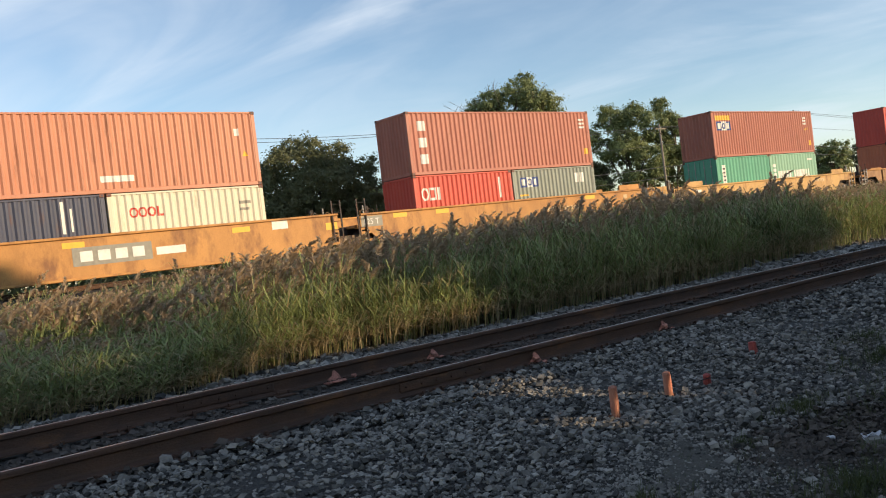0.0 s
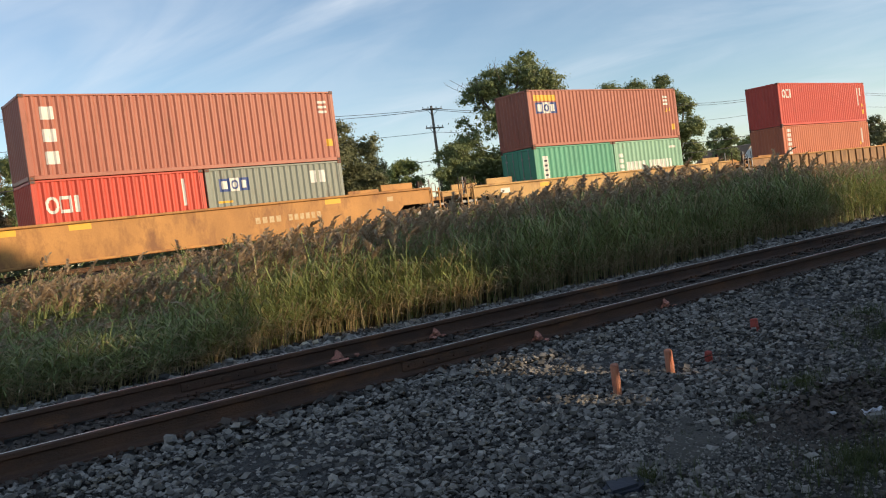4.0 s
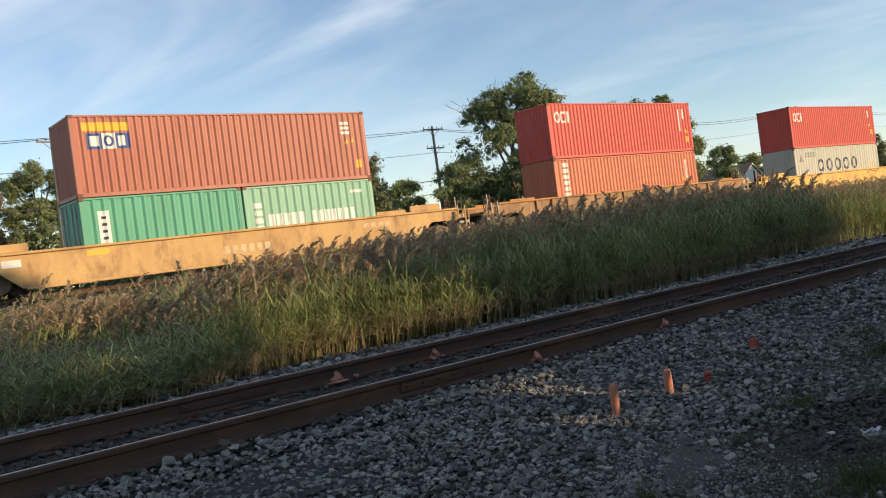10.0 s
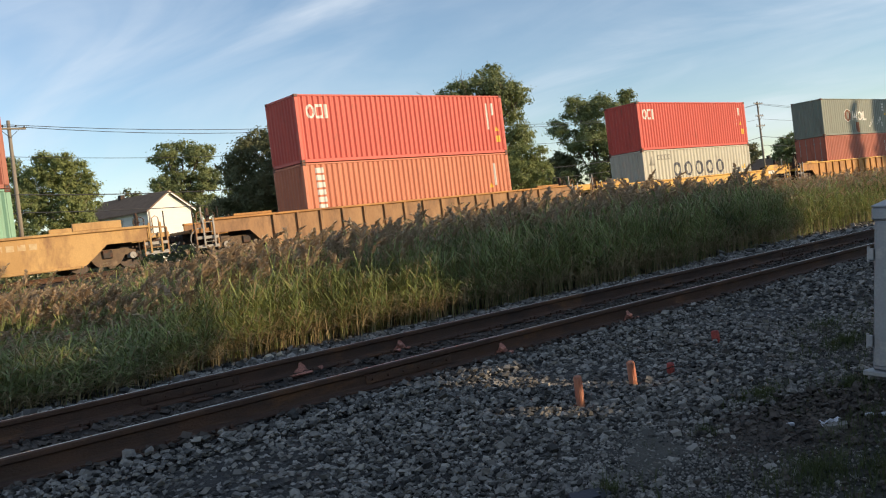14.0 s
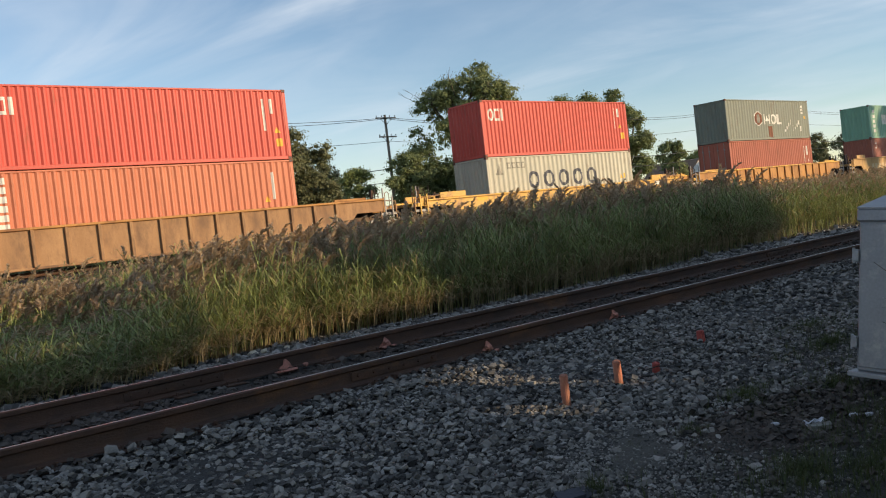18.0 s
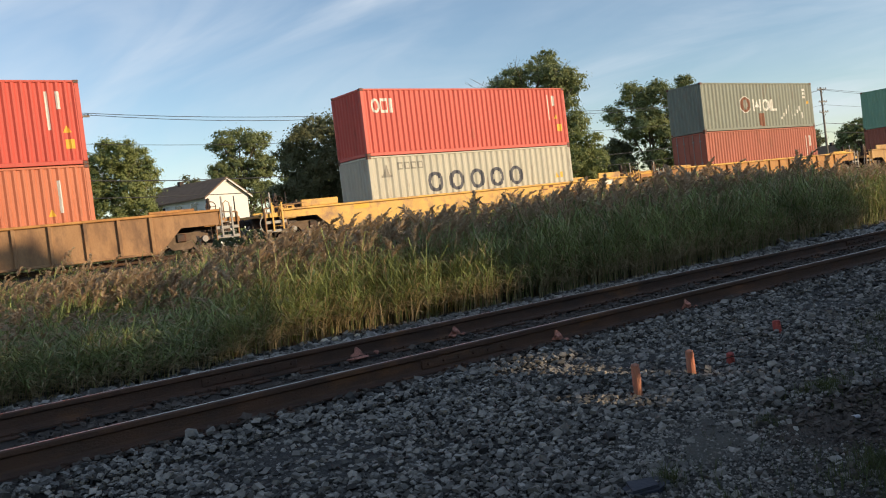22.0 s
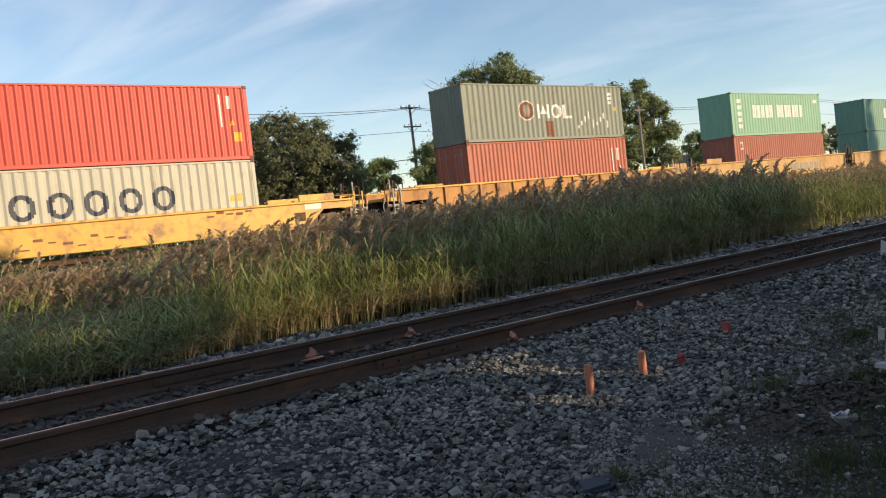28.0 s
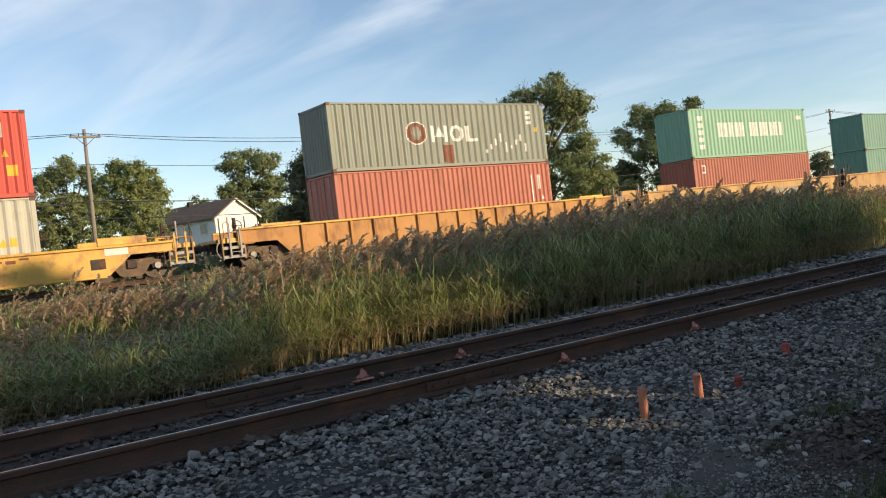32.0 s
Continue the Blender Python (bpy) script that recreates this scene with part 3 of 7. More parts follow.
    container("pale grey forty-foot container with a row of dark ring shapes", 94.04, 1.70, FT40, lo, P_PALE, "R",
              [("ring", 3.05 + 1.22 * i, 0.85, 0.84, 0.9, BK, "dark ring shape") for i in range(5)] + [("bar", 0.62, 1.65, 0.55, 0.1, GY, "faded grey emblem bar"), ("wedge", 0.72, 1.75, 0.35, 0.48, GY, "faded grey emblem")] + [("frame", 1.5 + 0.36 * i, 1.95, 0.3, 0.32, GY, "faded grey character") for i in range(4)] + [("bar", 11.3, 1.0, 0.22, 0.28, YL, "yellow sticker"), ("wedge", 10.95, 1.0, 0.3, 0.28, YL, "yellow warning triangle")], pitch=0.36)
    # sixth
    container("grey-green forty-foot container with emblem and rust patch", 117.62, 4.605, FT40, hi, P_SLATE, "R",
              [("ring", 3.86, 1.03, 1.1, 1.02, W1, "white ring emblem"), ("ring", 3.92, 1.08, 0.98, 0.92, RS, "worn red ring emblem"), ("disc", 4.22, 1.28, 0.4, 0.5, GY, "grey disc"), ("bar", 5.2, 1.13, 0.2, 0.73, W1, "white block letter"), ("wedge", 5.42, 1.35, 0.5, 0.5, W1, "white wedge"), ("bar", 5.94, 1.13, 0.2, 0.73, W1, "white block letter"), ("ring", 6.28, 1.12, 0.76, 0.74, W1, "white ring"), ("bar", 7.18, 1.11, 0.2, 0.73, W1, "white bar"), ("bar", 7.38, 1.11, 0.5, 0.14, W1, "white bar"), ("bar", 5.8, 0.22, 0.6, 0.76, RS, "rusty patch"), ("bar", 5.92, 0.13, 0.4, 0.12, RS, "rusty patch")]
              + [("bar", 8.3 + 0.31 * i, 0.55 + 0.17 * (i % 4), 0.10, 0.16 + 0.08 * (i % 5), W1, "worn white scrawl") for i in range(9)] + bars(11.0, 2.35, 3, 0.24, 0.3, 0.16, W1, "white lettering bars") + [("bar", 11.5, 1.5, 0.16, 0.2, YL, "yellow sticker")], pitch=0.36, frame_paint=P_SLATE)
    container("brick-red forty-foot container with door end rods", 117.62, 1.70, FT40, hi, P_BRICK, "L",
              [("bar", 10.9, 1.0, 0.09, 1.3, W1, "white lettering strip"), ("bar", 11.35, 1.6, 0.14, 0.7, W1, "white lettering strip"), ("wedge", 11.5, 1.1, 0.2, 0.22, W1, "white triangle")])
    # seventh and the rest
    container("green forty-foot container with white lettering blocks", 141.23, 4.345, FT40, hi, P_MINT, "R",
              [("bar", 2.7 + 0.56 * i, 1.2, 0.42, 0.86, W1, "white block letter") for i in range(5)] + [("bar", 5.9 + 0.53 * i, 1.2, 0.38, 0.86, W1, "white block letter") for i in range(7)] + bars(0.8, 2.2, 5, 0.42, 0.45, 0.26, W1, "white lettering bar") + [("bar", 11.2, 2.2, 0.5, 0.24, W1, "white lettering bar")], pitch=0.36)
    container("rust-red forty-foot container below a green one", 141.23, 1.75, FT40, lo, P_BROWN, "R",
              [("frame", 0.75, 1.7, 0.4, 0.5, W1, "white square outline")])
    container("teal green forty-foot container on the upper tier", 160.88, 4.32, FT40, lo, P_TEAL, "R",
              [("bar", 3.6 + 0.6 * i, 1.0, 0.4, 0.8, W1, "white block letter") for i in range(4)] + [("bar", 8.2, 0.9, 1.9, 1.1, W1, "pale panel")], pitch=0.36)
    container("teal green forty-foot container on the lower tier", 160.88, 1.725, FT40, lo, P_TEAL, "R", [("bar", 8.2, 0.9, 1.9, 0.9, W1, "pale panel")], pitch=0.36)
    container("dark red forty-foot container on the upper tier", 180.5, 4.32, FT40, lo, P_DARKRED, "R")
    container("teal green forty-foot container below a dark red one", 180.5, 1.725, FT40, lo, P_TEAL, "R", pitch=0.36)


def wheelset(car, x):
    r = 0.457
    mb = MB()
    mb.rod((0, -0.95, 0), (0, 0.95, 0), 0.08, n=10)
    for s in (-1, 1):
        mb.rod((0, s * 0.685, 0), (0, s * 0.725, 0), r + 0.03, n=28)
        mb.rod((0, s * 0.725, 0), (0, s * 0.815, 0), r, r - 0.008, n=28)
        mb.rod((0, s * 0.815, 0), (0, s * 0.835, 0), 0.15, 0.12, n=12)
        for i in range(3):
            a = 2.1 * i
            mb.rod((0.26 * math.cos(a), s * 0.80, 0.26 * math.sin(a)), (0.26 * math.cos(a), s * 0.824, 0.26 * math.sin(a)), 0.05, n=8)
    ob = part("wheelset", mb, M_WHEEL, car, "steel wheels on one axle", at=pose(x, MID_Y, TRAIN_RAIL + r))
    WHEELSETS.append((ob, x, MID_Y, TRAIN_RAIL + r, r))


def truck(car, x):
    """A two-axle truck with cast side frames, springs and bolster."""
    z = TRAIN_RAIL
    for s in (-1, 1):
        y = MID_Y + s * 1.0
        prof = [(-1.25, 0.36), (-1.25, 0.60), (-1.02, 0.66), (-0.62, 0.74), (0.62, 0.74), (1.02, 0.66), (1.25, 0.60), (1.25, 0.36), (1.0, 0.40), (0.66, 0.52),
                (0.44, 0.22), (0.30, 0.14), (-0.30, 0.14), (-0.44, 0.22), (-0.66, 0.52), (-1.0, 0.40)]
        part("side_frame", MB().prism([(x + a, z + b) for a, b in prof], "y", y - 0.07, y + 0.07), M_TRUCK, car, "dusty brown cast side frame")
        sp = MB()
        for k in (-0.2, -0.07, 0.07, 0.2):
            sp.rod((x + k, y - 0.09 * s, z + 0.2), (x + k, y - 0.09 * s, z + 0.46), 0.055, n=8)
        part("spring", sp, M_STEEL, car)
        for k in (-0.9, 0.9):
            part("axle_box", MB().rod((x + k, y - 0.02, z + 0.457), (x + k, y + s * 0.17, z + 0.457), 0.12, n=12).box(x + k - 0.16, y - 0.06, z + 0.36, x + k + 0.16, y + 0.06, z + 0.6, 0.03), M_GREYSTEEL, car, "pale dusty bearing cap")
    part("bolster", MB().box(x - 0.18, MID_Y - 1.15, z + 0.42, x + 0.18, MID_Y + 1.15, z + 0.72, 0.03), M_STEEL, car)
    for k in (-0.9, 0.9):
        wheelset(car, x + k)


def ladder(car, x, z0, z1, mat):
    mb = MB()
    y = TRAIN_Y - 0.20
    for k in (0, 0.42):
        mb.box(x + k - 0.035, y - 0.02, z0, x + k + 0.035, y + 0.02, z1, 0.006)
    n = max(2, round((z1 - z0) / 0.34))
    for i in range(n):
        q = z0 + (i + 0.5) * (z1 - z0) / n
        mb.rod((x, y, q), (x + 0.42, y, q), 0.012, n=6)
    part("ladder", mb, mat, car)


def end_gear(car, x, d, paint, joint):
    """Platform, grab irons and coupling at a car's end; d is +1 where the end points along the track's far direction."""
    z = TRAIN_RAIL
    a, b = sorted((x, x - d * 2.9))
    mbx = MB().box(a, MID_Y - 1.2, z + 1.02, b, MID_Y + 1.2, z + 1.12, 0.015)
    part("end_platform", mbx, paint, car)
    part("centre_sill", MB().box(a, MID_Y - 0.3, z + 0.62, b, MID_Y + 0.3, z + 1.02, 0.02), M_STEEL, car)
    if joint:
        part("joint_plate", MB().box(min(x, x + d * 0.5), MID_Y - 0.45, z + 0.7, max(x, x + d * 0.5), MID_Y + 0.45, z + 1.1, 0.05), M_STEEL, car)
    else:
        cp = MB().box(min(x, x + d * 0.52), MID_Y - 0.11, z + 0.78, max(x, x + d * 0.52), MID_Y + 0.11, z + 0.98, 0.03)
        cp.box(min(x + d * 0.42, x + d * 0.68), MID_Y - 0.2, z + 0.72, max(x + d * 0.42, x + d * 0.68), MID_Y + 0.14, z + 1.04, 0.06)
        part("coupler", cp, M_STEEL, car)
        hose = [(x + d * 0.2, MID_Y - 0.5, z + 0.75), (x + d * 0.45, MID_Y - 0.5, z + 0.45), (x + d * 0.65, MID_Y - 0.45, z + 0.35), (x + d * 0.72, MID_Y - 0.42, z + 0.42)]
        part("air_hose", MB().path(hose, 0.025, 7), M_BLACK, car, "black rubber air hose")
    for k in (0.12, 1.15):
        hx = x - d * k
        part("grab_iron", MB().path([(hx, TRAIN_Y + 0.03, z + 0.55), (hx, TRAIN_Y + 0.03, z + 1.95)], 0.024, 6), M_STEEL, car)
    loop = [(x - d * 0.3, TRAIN_Y + 0.1, z + 1.12), (x - d * 0.3, TRAIN_Y + 0.1, z + 1.72), (x - d * 0.42, TRAIN_Y + 0.1, z + 1.8), (x - d * 0.54, TRAIN_Y + 0.1, z + 1.72), (x - d * 0.54, TRAIN_Y + 0.1, z + 1.12)]
    part("hand_rail", MB().path(loop, 0.018, 6), M_YELLOW3, car)
    part("step_board", MB().box(min(x, x - d * 0.7), TRAIN_Y - 0.05, z + 0.98, max(x, x - d * 0.7), TRAIN_Y + 0.2, z + 1.16, 0.01), paint, car)
    stir = [(x - d * 0.1, TRAIN_Y - 0.03, z + 1.0), (x - d * 0.1, TRAIN_Y - 0.03, z + 0.5), (x - d * 0.55, TRAIN_Y - 0.03, z + 0.5), (x - d * 0.55, TRAIN_Y - 0.03, z + 1.0)]
    part("stirrup_step", MB().path(stir, 0.018, 6), M_STEEL, car)
    tread_paint = M_GREYSTEEL if not joint else paint
    ca, cb = x - d * 0.12, x - d * 1.0
    y0 = TRAIN_Y - 0.10
    for cx, top in ((ca, 1.34), (cb, 1.42)):
        part("step_post", MB().box(cx - 0.03, y0 - 0.03, z + 0.34, cx + 0.03, y0 + 0.03, z + top, 0.006), M_YELLOW3, car)
    for zz in (0.40, 0.74):
        part("step_tread", MB().box(min(ca, cb), y0 - 0.03, z + zz, max(ca, cb), y0 + 0.20, z + zz + 0.045, 0.006).box(min(ca, cb), y0 - 0.035, z + zz, max(ca, cb), y0 - 0.015, z + zz + 0.11, 0.004), tread_paint, car, "dusty pale step tread")
    bar = MB().path([(ca, y0, z + 1.34), (cb, y0, z + 1.42), (x - d * 2.3, y0 + 0.02, z + 1.46)], 0.028, 6)
    part("end_hand_rail", bar, M_YELLOW3, car)
    grate = MB()
    for k in range(7):
        gx = min(ca, x - d * 2.2) + abs(d * 2.08) * (k + 0.5) / 7
        grate.box(gx - 0.10, MID_Y - 1.12, z + 1.125, gx + 0.10, MID_Y + 1.12, z + 1.15, 0.004)
    part("platform_grating", grate, M_TRUCK, car, "dusty brown walkway grating")
    for k, hh in ((0.55, 1.98), (1.7, 1.62)):
        gx = x - d * k
        part("grab_post", MB().box(gx - 0.028, MID_Y - 1.02, z + 1.12, gx + 0.028, MID_Y - 0.97, z + hh, 0.006), M_GREYSTEEL if k < 1 else M_TRUCK, car, "upright steel grab post")
    box_x = x - d * 1.9
    part("brake_valve", MB().box(box_x - 0.3, MID_Y - 0.9, z + 1.12, box_x + 0.25, MID_Y - 0.45, z + 1.55, 0.05).rod((box_x, MID_Y - 0.2, z + 1.12), (box_x, MID_Y - 0.2, z + 1.5), 0.16, n=10), M_STEEL, car)
    part("brake_stand", MB().box(x - d * 0.95 - 0.05, MID_Y - 0.75, z + 1.12, x - d * 0.95 + 0.05, MID_Y - 0.6, z + 1.95, 0.01), M_STEEL, car)
    cx, cy, cz = x - d * 0.95, TRAIN_Y + 0.30, z + 1.62
    ring = [(cx + 0.2 * math.cos(k * 0.524), cy, cz + 0.2 * math.sin(k * 0.524)) for k in range(13)]
    wheel = MB().path(ring, 0.018, 6)
    for k in range(3):
        wheel.rod((cx, cy, cz), (cx + 0.2 * math.cos(2.1 * k), cy, cz + 0.2 * math.sin(2.1 * k)), 0.012, n=5)
    part("brake_wheel", wheel.rod((cx, cy, cz), (cx, cy + 0.25, cz), 0.03, n=6), M_RAIL_SIDE, car, "rusty hand brake wheel")
    if not joint:
        fx0, fx1 = sorted((x - d * 0.75, x - d * 1.45))
        box = MB().box(fx0, TRAIN_Y - 0.08, z + 0.88, fx1, TRAIN_Y - 0.02, z + 1.0, 0.01).box(fx0, TRAIN_Y - 0.08, z + 1.36, fx1, TRAIN_Y - 0.02, z + 1.46, 0.01)
        box.box(fx0, TRAIN_Y - 0.08, z + 1.0, fx0 + 0.12, TRAIN_Y - 0.02, z + 1.36, 0.01).box(fx1 - 0.12, TRAIN_Y - 0.08, z + 1.0, fx1, TRAIN_Y - 0.02, z + 1.36, 0.01)
        part("end_bracket", box, paint, car)
        part("bracket_plate", MB().box(fx0 + 0.16, TRAIN_Y + 0.02, z + 1.0, fx1 - 0.16, TRAIN_Y + 0.05, z + 1.26), M_GREYSTEEL, car, "pale dusty plate behind the bracket")
        hoop = [(x - d * 0.35 + 0.45 * math.cos(a * 0.35 + 1.4), TRAIN_Y - 0.05, z + 0.75 + 0.42 * math.sin(a * 0.35 + 1.4)) for a in range(9)]
        part("lever_hoop", MB().path(hoop, 0.022, 6), M_GREYSTEEL, car, "bent pale uncoupling rod")


def well_car(label, x0, x1, paint, ribbed, left, right, top=1.62, marks=(), lip=0.28, panel=M_YELLOW3):
    """A well car between the track places x0 and x1. left, right: 'end' has its own truck, 'joint' carries the shared truck, 'hung' rests on the neighbour's."""
    car = thing("well_car", label, "railcar", None, "well cars of the train")
    z = TRAIN_RAIL
    low = 0.14 if ribbed else 0.26
    wl = x0 + (3.7 if left == "end" else 1.75)
    wr = x1 - (3.7 if right == "end" else 1.75)
    bl = x0 + (1.3 if left == "end" else 0.55)
    br = x1 - (1.3 if right == "end" else 0.55)
    for s in (0, 1):
        ya, yb = (TRAIN_Y - 0.14, TRAIN_Y - 0.07) if s == 0 else (MID_Y + 1.29, MID_Y + 1.36)
        shape = [(bl, z + 0.92), (wl - 0.9, z + 0.92), (wl - 0.1, z + low), (wr + 0.1, z + low), (wr + 0.9, z + 0.92), (br, z + 0.92), (br, z + top), (bl, z + top)]
        web = MB().prism(shape, "y", ya, yb)
        part("side_sill", web, paint if not ribbed else panel, car)
        out = -0.10 if s == 0 else 0.0
        part("top_chord", MB().box(bl, ya + out, z + top, br, yb + 0.10 + out, z + top + 0.09, 0.02), paint, car)
        if lip:
            for a, b in ((bl + 0.9, wl + 0.2), (wr - 0.2, br - 0.9)):
                if b - a > 0.6:
                    part("raised_chord", MB().box(a, ya + 0.03, z + top + 0.09, b, yb + 0.06, z + top + 0.09 + lip, 0.02), paint, car)
        part("bottom_chord", MB().box(wl, ya - 0.05, z + low - 0.07, wr, yb + 0.02, z + low + 0.02, 0.02), paint if not ribbed else panel, car)
        if ribbed and s == 0:
            n = 15
            for i in range(n):
                x = wl + 0.2 + (wr - wl - 0.4) * i / (n - 1)
                part("rib", MB().box(x - 0.06, ya - 0.10, z + low, x + 0.06, ya, z + top, 0.012), panel, car)
    for x in (wl, wr):
        part("well_end", MB().box(x - 0.06, TRAIN_Y - 0.06, z + 0.24, x + 0.06, MID_Y + 1.28, z + 1.12, 0.02), M_STEEL, car)
    for k in range(9):
        x = wl + (wr - wl) * k / 8
        part("floor_beam", MB().box(x - 0.2, TRAIN_Y - 0.06, z + 0.25, x + 0.2, MID_Y + 1.28, z + 0.42, 0.02), M_STEEL, car)
    for x, d, how in ((x0, -1, left), (x1, 1, right)):
        end_gear(car, x - d * 0.45, d, paint, how != "end")
        if how == "end":
            truck(car, x - d * 2.75)
        elif how == "joint":
            truck(car, x)
        if how == "end":
            ladder(car, x - d * (1.25 if d > 0 else 0.85) - (0.0 if d > 0 else 0.0), z + 0.45, z + 1.55, M_GREYSTEEL if ribbed else paint)
        else:
            ladder(car, x - d * 0.62 - 0.2, z + 0.5, z + 2.25, M_STEEL)
    for i, (x, zz, w, h, mat, text) in enumerate(marks):
        level = sum(1 for x2, z2, w2, h2, m2, t2 in marks[:i] if x < x2 + w2 and x2 < x + w and zz < z2 + h2 and z2 < zz + h)
        part("painted_mark", MB().box(x, TRAIN_Y - 0.147 - 0.008 * level, z + zz, x + w, TRAIN_Y - 0.136 - 0.008 * level, z + zz + h), mat, car, text)
    RIDERS.append((car, 0.0, 0.0, 0.0))
    return car


def lettering(text, x, y, z, size, mat, parent):
    """Words in the built-in font as a thin mesh that faces -y."""
    cu = bpy.data.curves.new("lettering", "FONT")
    cu.body, cu.size, cu.extrude = text, size, 0.002
    tmp = bpy.data.objects.new("lettering", cu)
    me = bpy.data.meshes.new_from_object(tmp)
    bpy.data.objects.remove(tmp)
    me.transform(Matrix.Translation((x, y, z)) @ Euler((radians(90), 0, 0)).to_matrix().to_4x4())
    me.materials.clear()
    me.materials.append(mat)
    ob = new("lettering", me)
    ob.parent = parent
    return ob


def letter_row(x, z, n, step, w, h, mat, text):
    return [(x + i * step, z, w, h, mat, text) for i in range(n)]


def build_cars():
    sticker = lambda x, z=1.3: [(x, z, 0.75, 0.2, M_SIGNAL, "yellow reflective strip")]
    well_car("weathered yellow-orange well car of an articulated pair", -1.8, 19.70, M_YELLOW, False, "end", "joint", 1.61,
             [(8.5, 0.66, 2.75, 0.64, M_GREYMARK, "grey lettering panel")] + letter_row(8.75, 0.80, 4, 0.6, 0.42, 0.36, M_WHITE, "white block letter") + [(11.4, 0.78, 1.1, 0.28, M_WHITE, "patch of fresh pale paint"), (16.1, 1.28, 0.7, 0.34, M_WHITE, "white patch"), (18.55, 1.05, 0.55, 0.3, M_SIGNAL, "yellow reflective strip")] + sticker(8.2) + sticker(14.4))
    second = well_car("weathered yellow-orange well car with a weight plate", 19.70, 41.28, M_YELLOW, False, "hung", "end", 1.52,
             [(20.3, 1.02, 1.1, 0.46, M_GREYMARK, "grey weight plate")] + letter_row(31.3, 0.82, 4, 0.3, 0.2, 0.24, M_FADED, "faded block letter") + letter_row(32.75, 0.82, 6, 0.26, 0.17, 0.24, M_FADED, "faded number bar") + sticker(22.0) + sticker(24.4) + sticker(34.5) + [(37.6, 1.16, 0.32, 0.2, M_FADED, "pale notice panel")])
    lettering("125 T", 20.38, TRAIN_Y - 0.158, TRAIN_RAIL + 1.12, 0.36, M_WHITE, second)
    well_car("yellow-orange single well car with worn paint", 41.28, 64.85, M_YELLOW4, False, "end", "end", 1.38,
             sticker(47.0, 1.1) + [(44.3, 0.98, 0.6, 0.24, M_WHITE, "white notice panel")] + letter_row(58.4, 1.0, 4, 0.36, 0.25, 0.2, M_FADED, "faded block letter") + letter_row(52.0, 0.6, 6, 0.34, 0.22, 0.3, M_FADED, "faded number bar"))
    well_car("brown-yellow ribbed well car with dusty side panels", 64.85, 88.4, M_YELLOW, True, "end", "end", 1.41, (), 0.10)
    well_car("bright yellow single well car with dark scrawls", 88.4, 111.9, M_YELLOW2, False, "end", "end", 1.20,
             [(103.9 + 0.40 * i, 0.98 + 0.05 * (i * 5 % 3), 0.3, 0.06 + 0.05 * (i % 2), M_RUSTMARK, "dark scrawl") for i in range(5)] + [(108.2, 0.95, 0.8, 0.24, M_WHITE, "white lettering patch"), (107.7, 0.5, 0.5, 0.36, M_STEEL, "dark square patch")] + [(97.2 + 0.47 * i, 0.42 + 0.09 * (i * 7 % 4), 0.34 - 0.04 * (i % 3), 0.05 + 0.04 * (i % 2), M_RUSTMARK, "dark scrawl") for i in range(8)] + sticker(93.0, 1.0))
    well_car("yellow ribbed well car with bright top chord", 111.9, 135.5, M_YELLOW2, True, "end", "end", 1.41, (), 0.10, M_YELLOW)
    well_car("yellow well car of an articulated set with pale scrawls", 135.5, 157.0, M_YELLOW4, False, "end", "joint", 1.45,
             letter_row(140.5, 0.6, 6, 0.7, 0.45, 0.42, M_FADED, "pale scrawl") + letter_row(148.0, 0.6, 6, 0.7, 0.5, 0.5, M_GREYMARK, "grey scrawl"))
    well_car("yellow middle well car of an articulated set", 157.0, 176.7, M_YELLOW4, False, "hung", "joint", 1.45)
    well_car("yellow well car of an articulated set", 176.7, 198.4, M_YELLOW, False, "hung", "end", 1.45)


# ---- ground ----
NEAR_Y, GAUGE = 5.757, 1.505          # near rail of the close track, and the spacing of its rail heads
FAR_Y = NEAR_Y + GAUGE
RAIL_Z = 0.18


def ground_z(x, y):
    """Height of the ground: camera's strip, ballast shoulder, reed ditch, far embankment, land beyond."""
    keys = [(-400, 0.3), (-60, 0.2), (-8, -0.05), (1.5, -0.16), (3.0, -0.13), (4.4, -0.06), (5.1, -0.02), (7.9, -0.02), (8.8, -0.10), (10.2, -0.28), (14, -0.42), (25.5, -0.35),
            (28.6, 0.82), (29.6, 0.93), (34.6, 0.93), (36.5, 0.45), (48, 0.55), (400, 0.8), (6000, 0.8)]
    z = np.interp(y, [k[0] for k in keys], [k[1] for k in keys])
    return z


def gz(x, y):
    return float(ground_z(x, y))


M_BED = surf("ballast_bed", (0.04, 0.037, 0.034), (0.024, 0.022, 0.02), 0.95, 0, 9, 55, 0.9, (0.10, 0.09, 0.075), 0.15, 6, dist=0.03)
M_DIRT = surf("dark_cinder_dirt", (0.045, 0.042, 0.036), (0.026, 0.025, 0.022), 0.95, 0, 5, 60, 0.8, (0.075, 0.07, 0.055), 0.25, 3)
M_PALEDIRT = surf("pale_packed_dirt", (0.08, 0.074, 0.06), (0.055, 0.051, 0.042), 0.95, 0, 6, 70, 0.7, (0.04, 0.038, 0.032), 0.25, 7)
M_SOIL = surf("ditch_soil", (0.075, 0.06, 0.04), (0.05, 0.042, 0.028), 0.95, 0, 2, 30, 0.6)
M_TURF = surf("turf", (0.07, 0.10, 0.03), (0.10, 0.11, 0.045), 0.95, 0, 0.3, 9, 0.8, (0.14, 0.12, 0.06), 0.2, 0.15, dist=0.1)
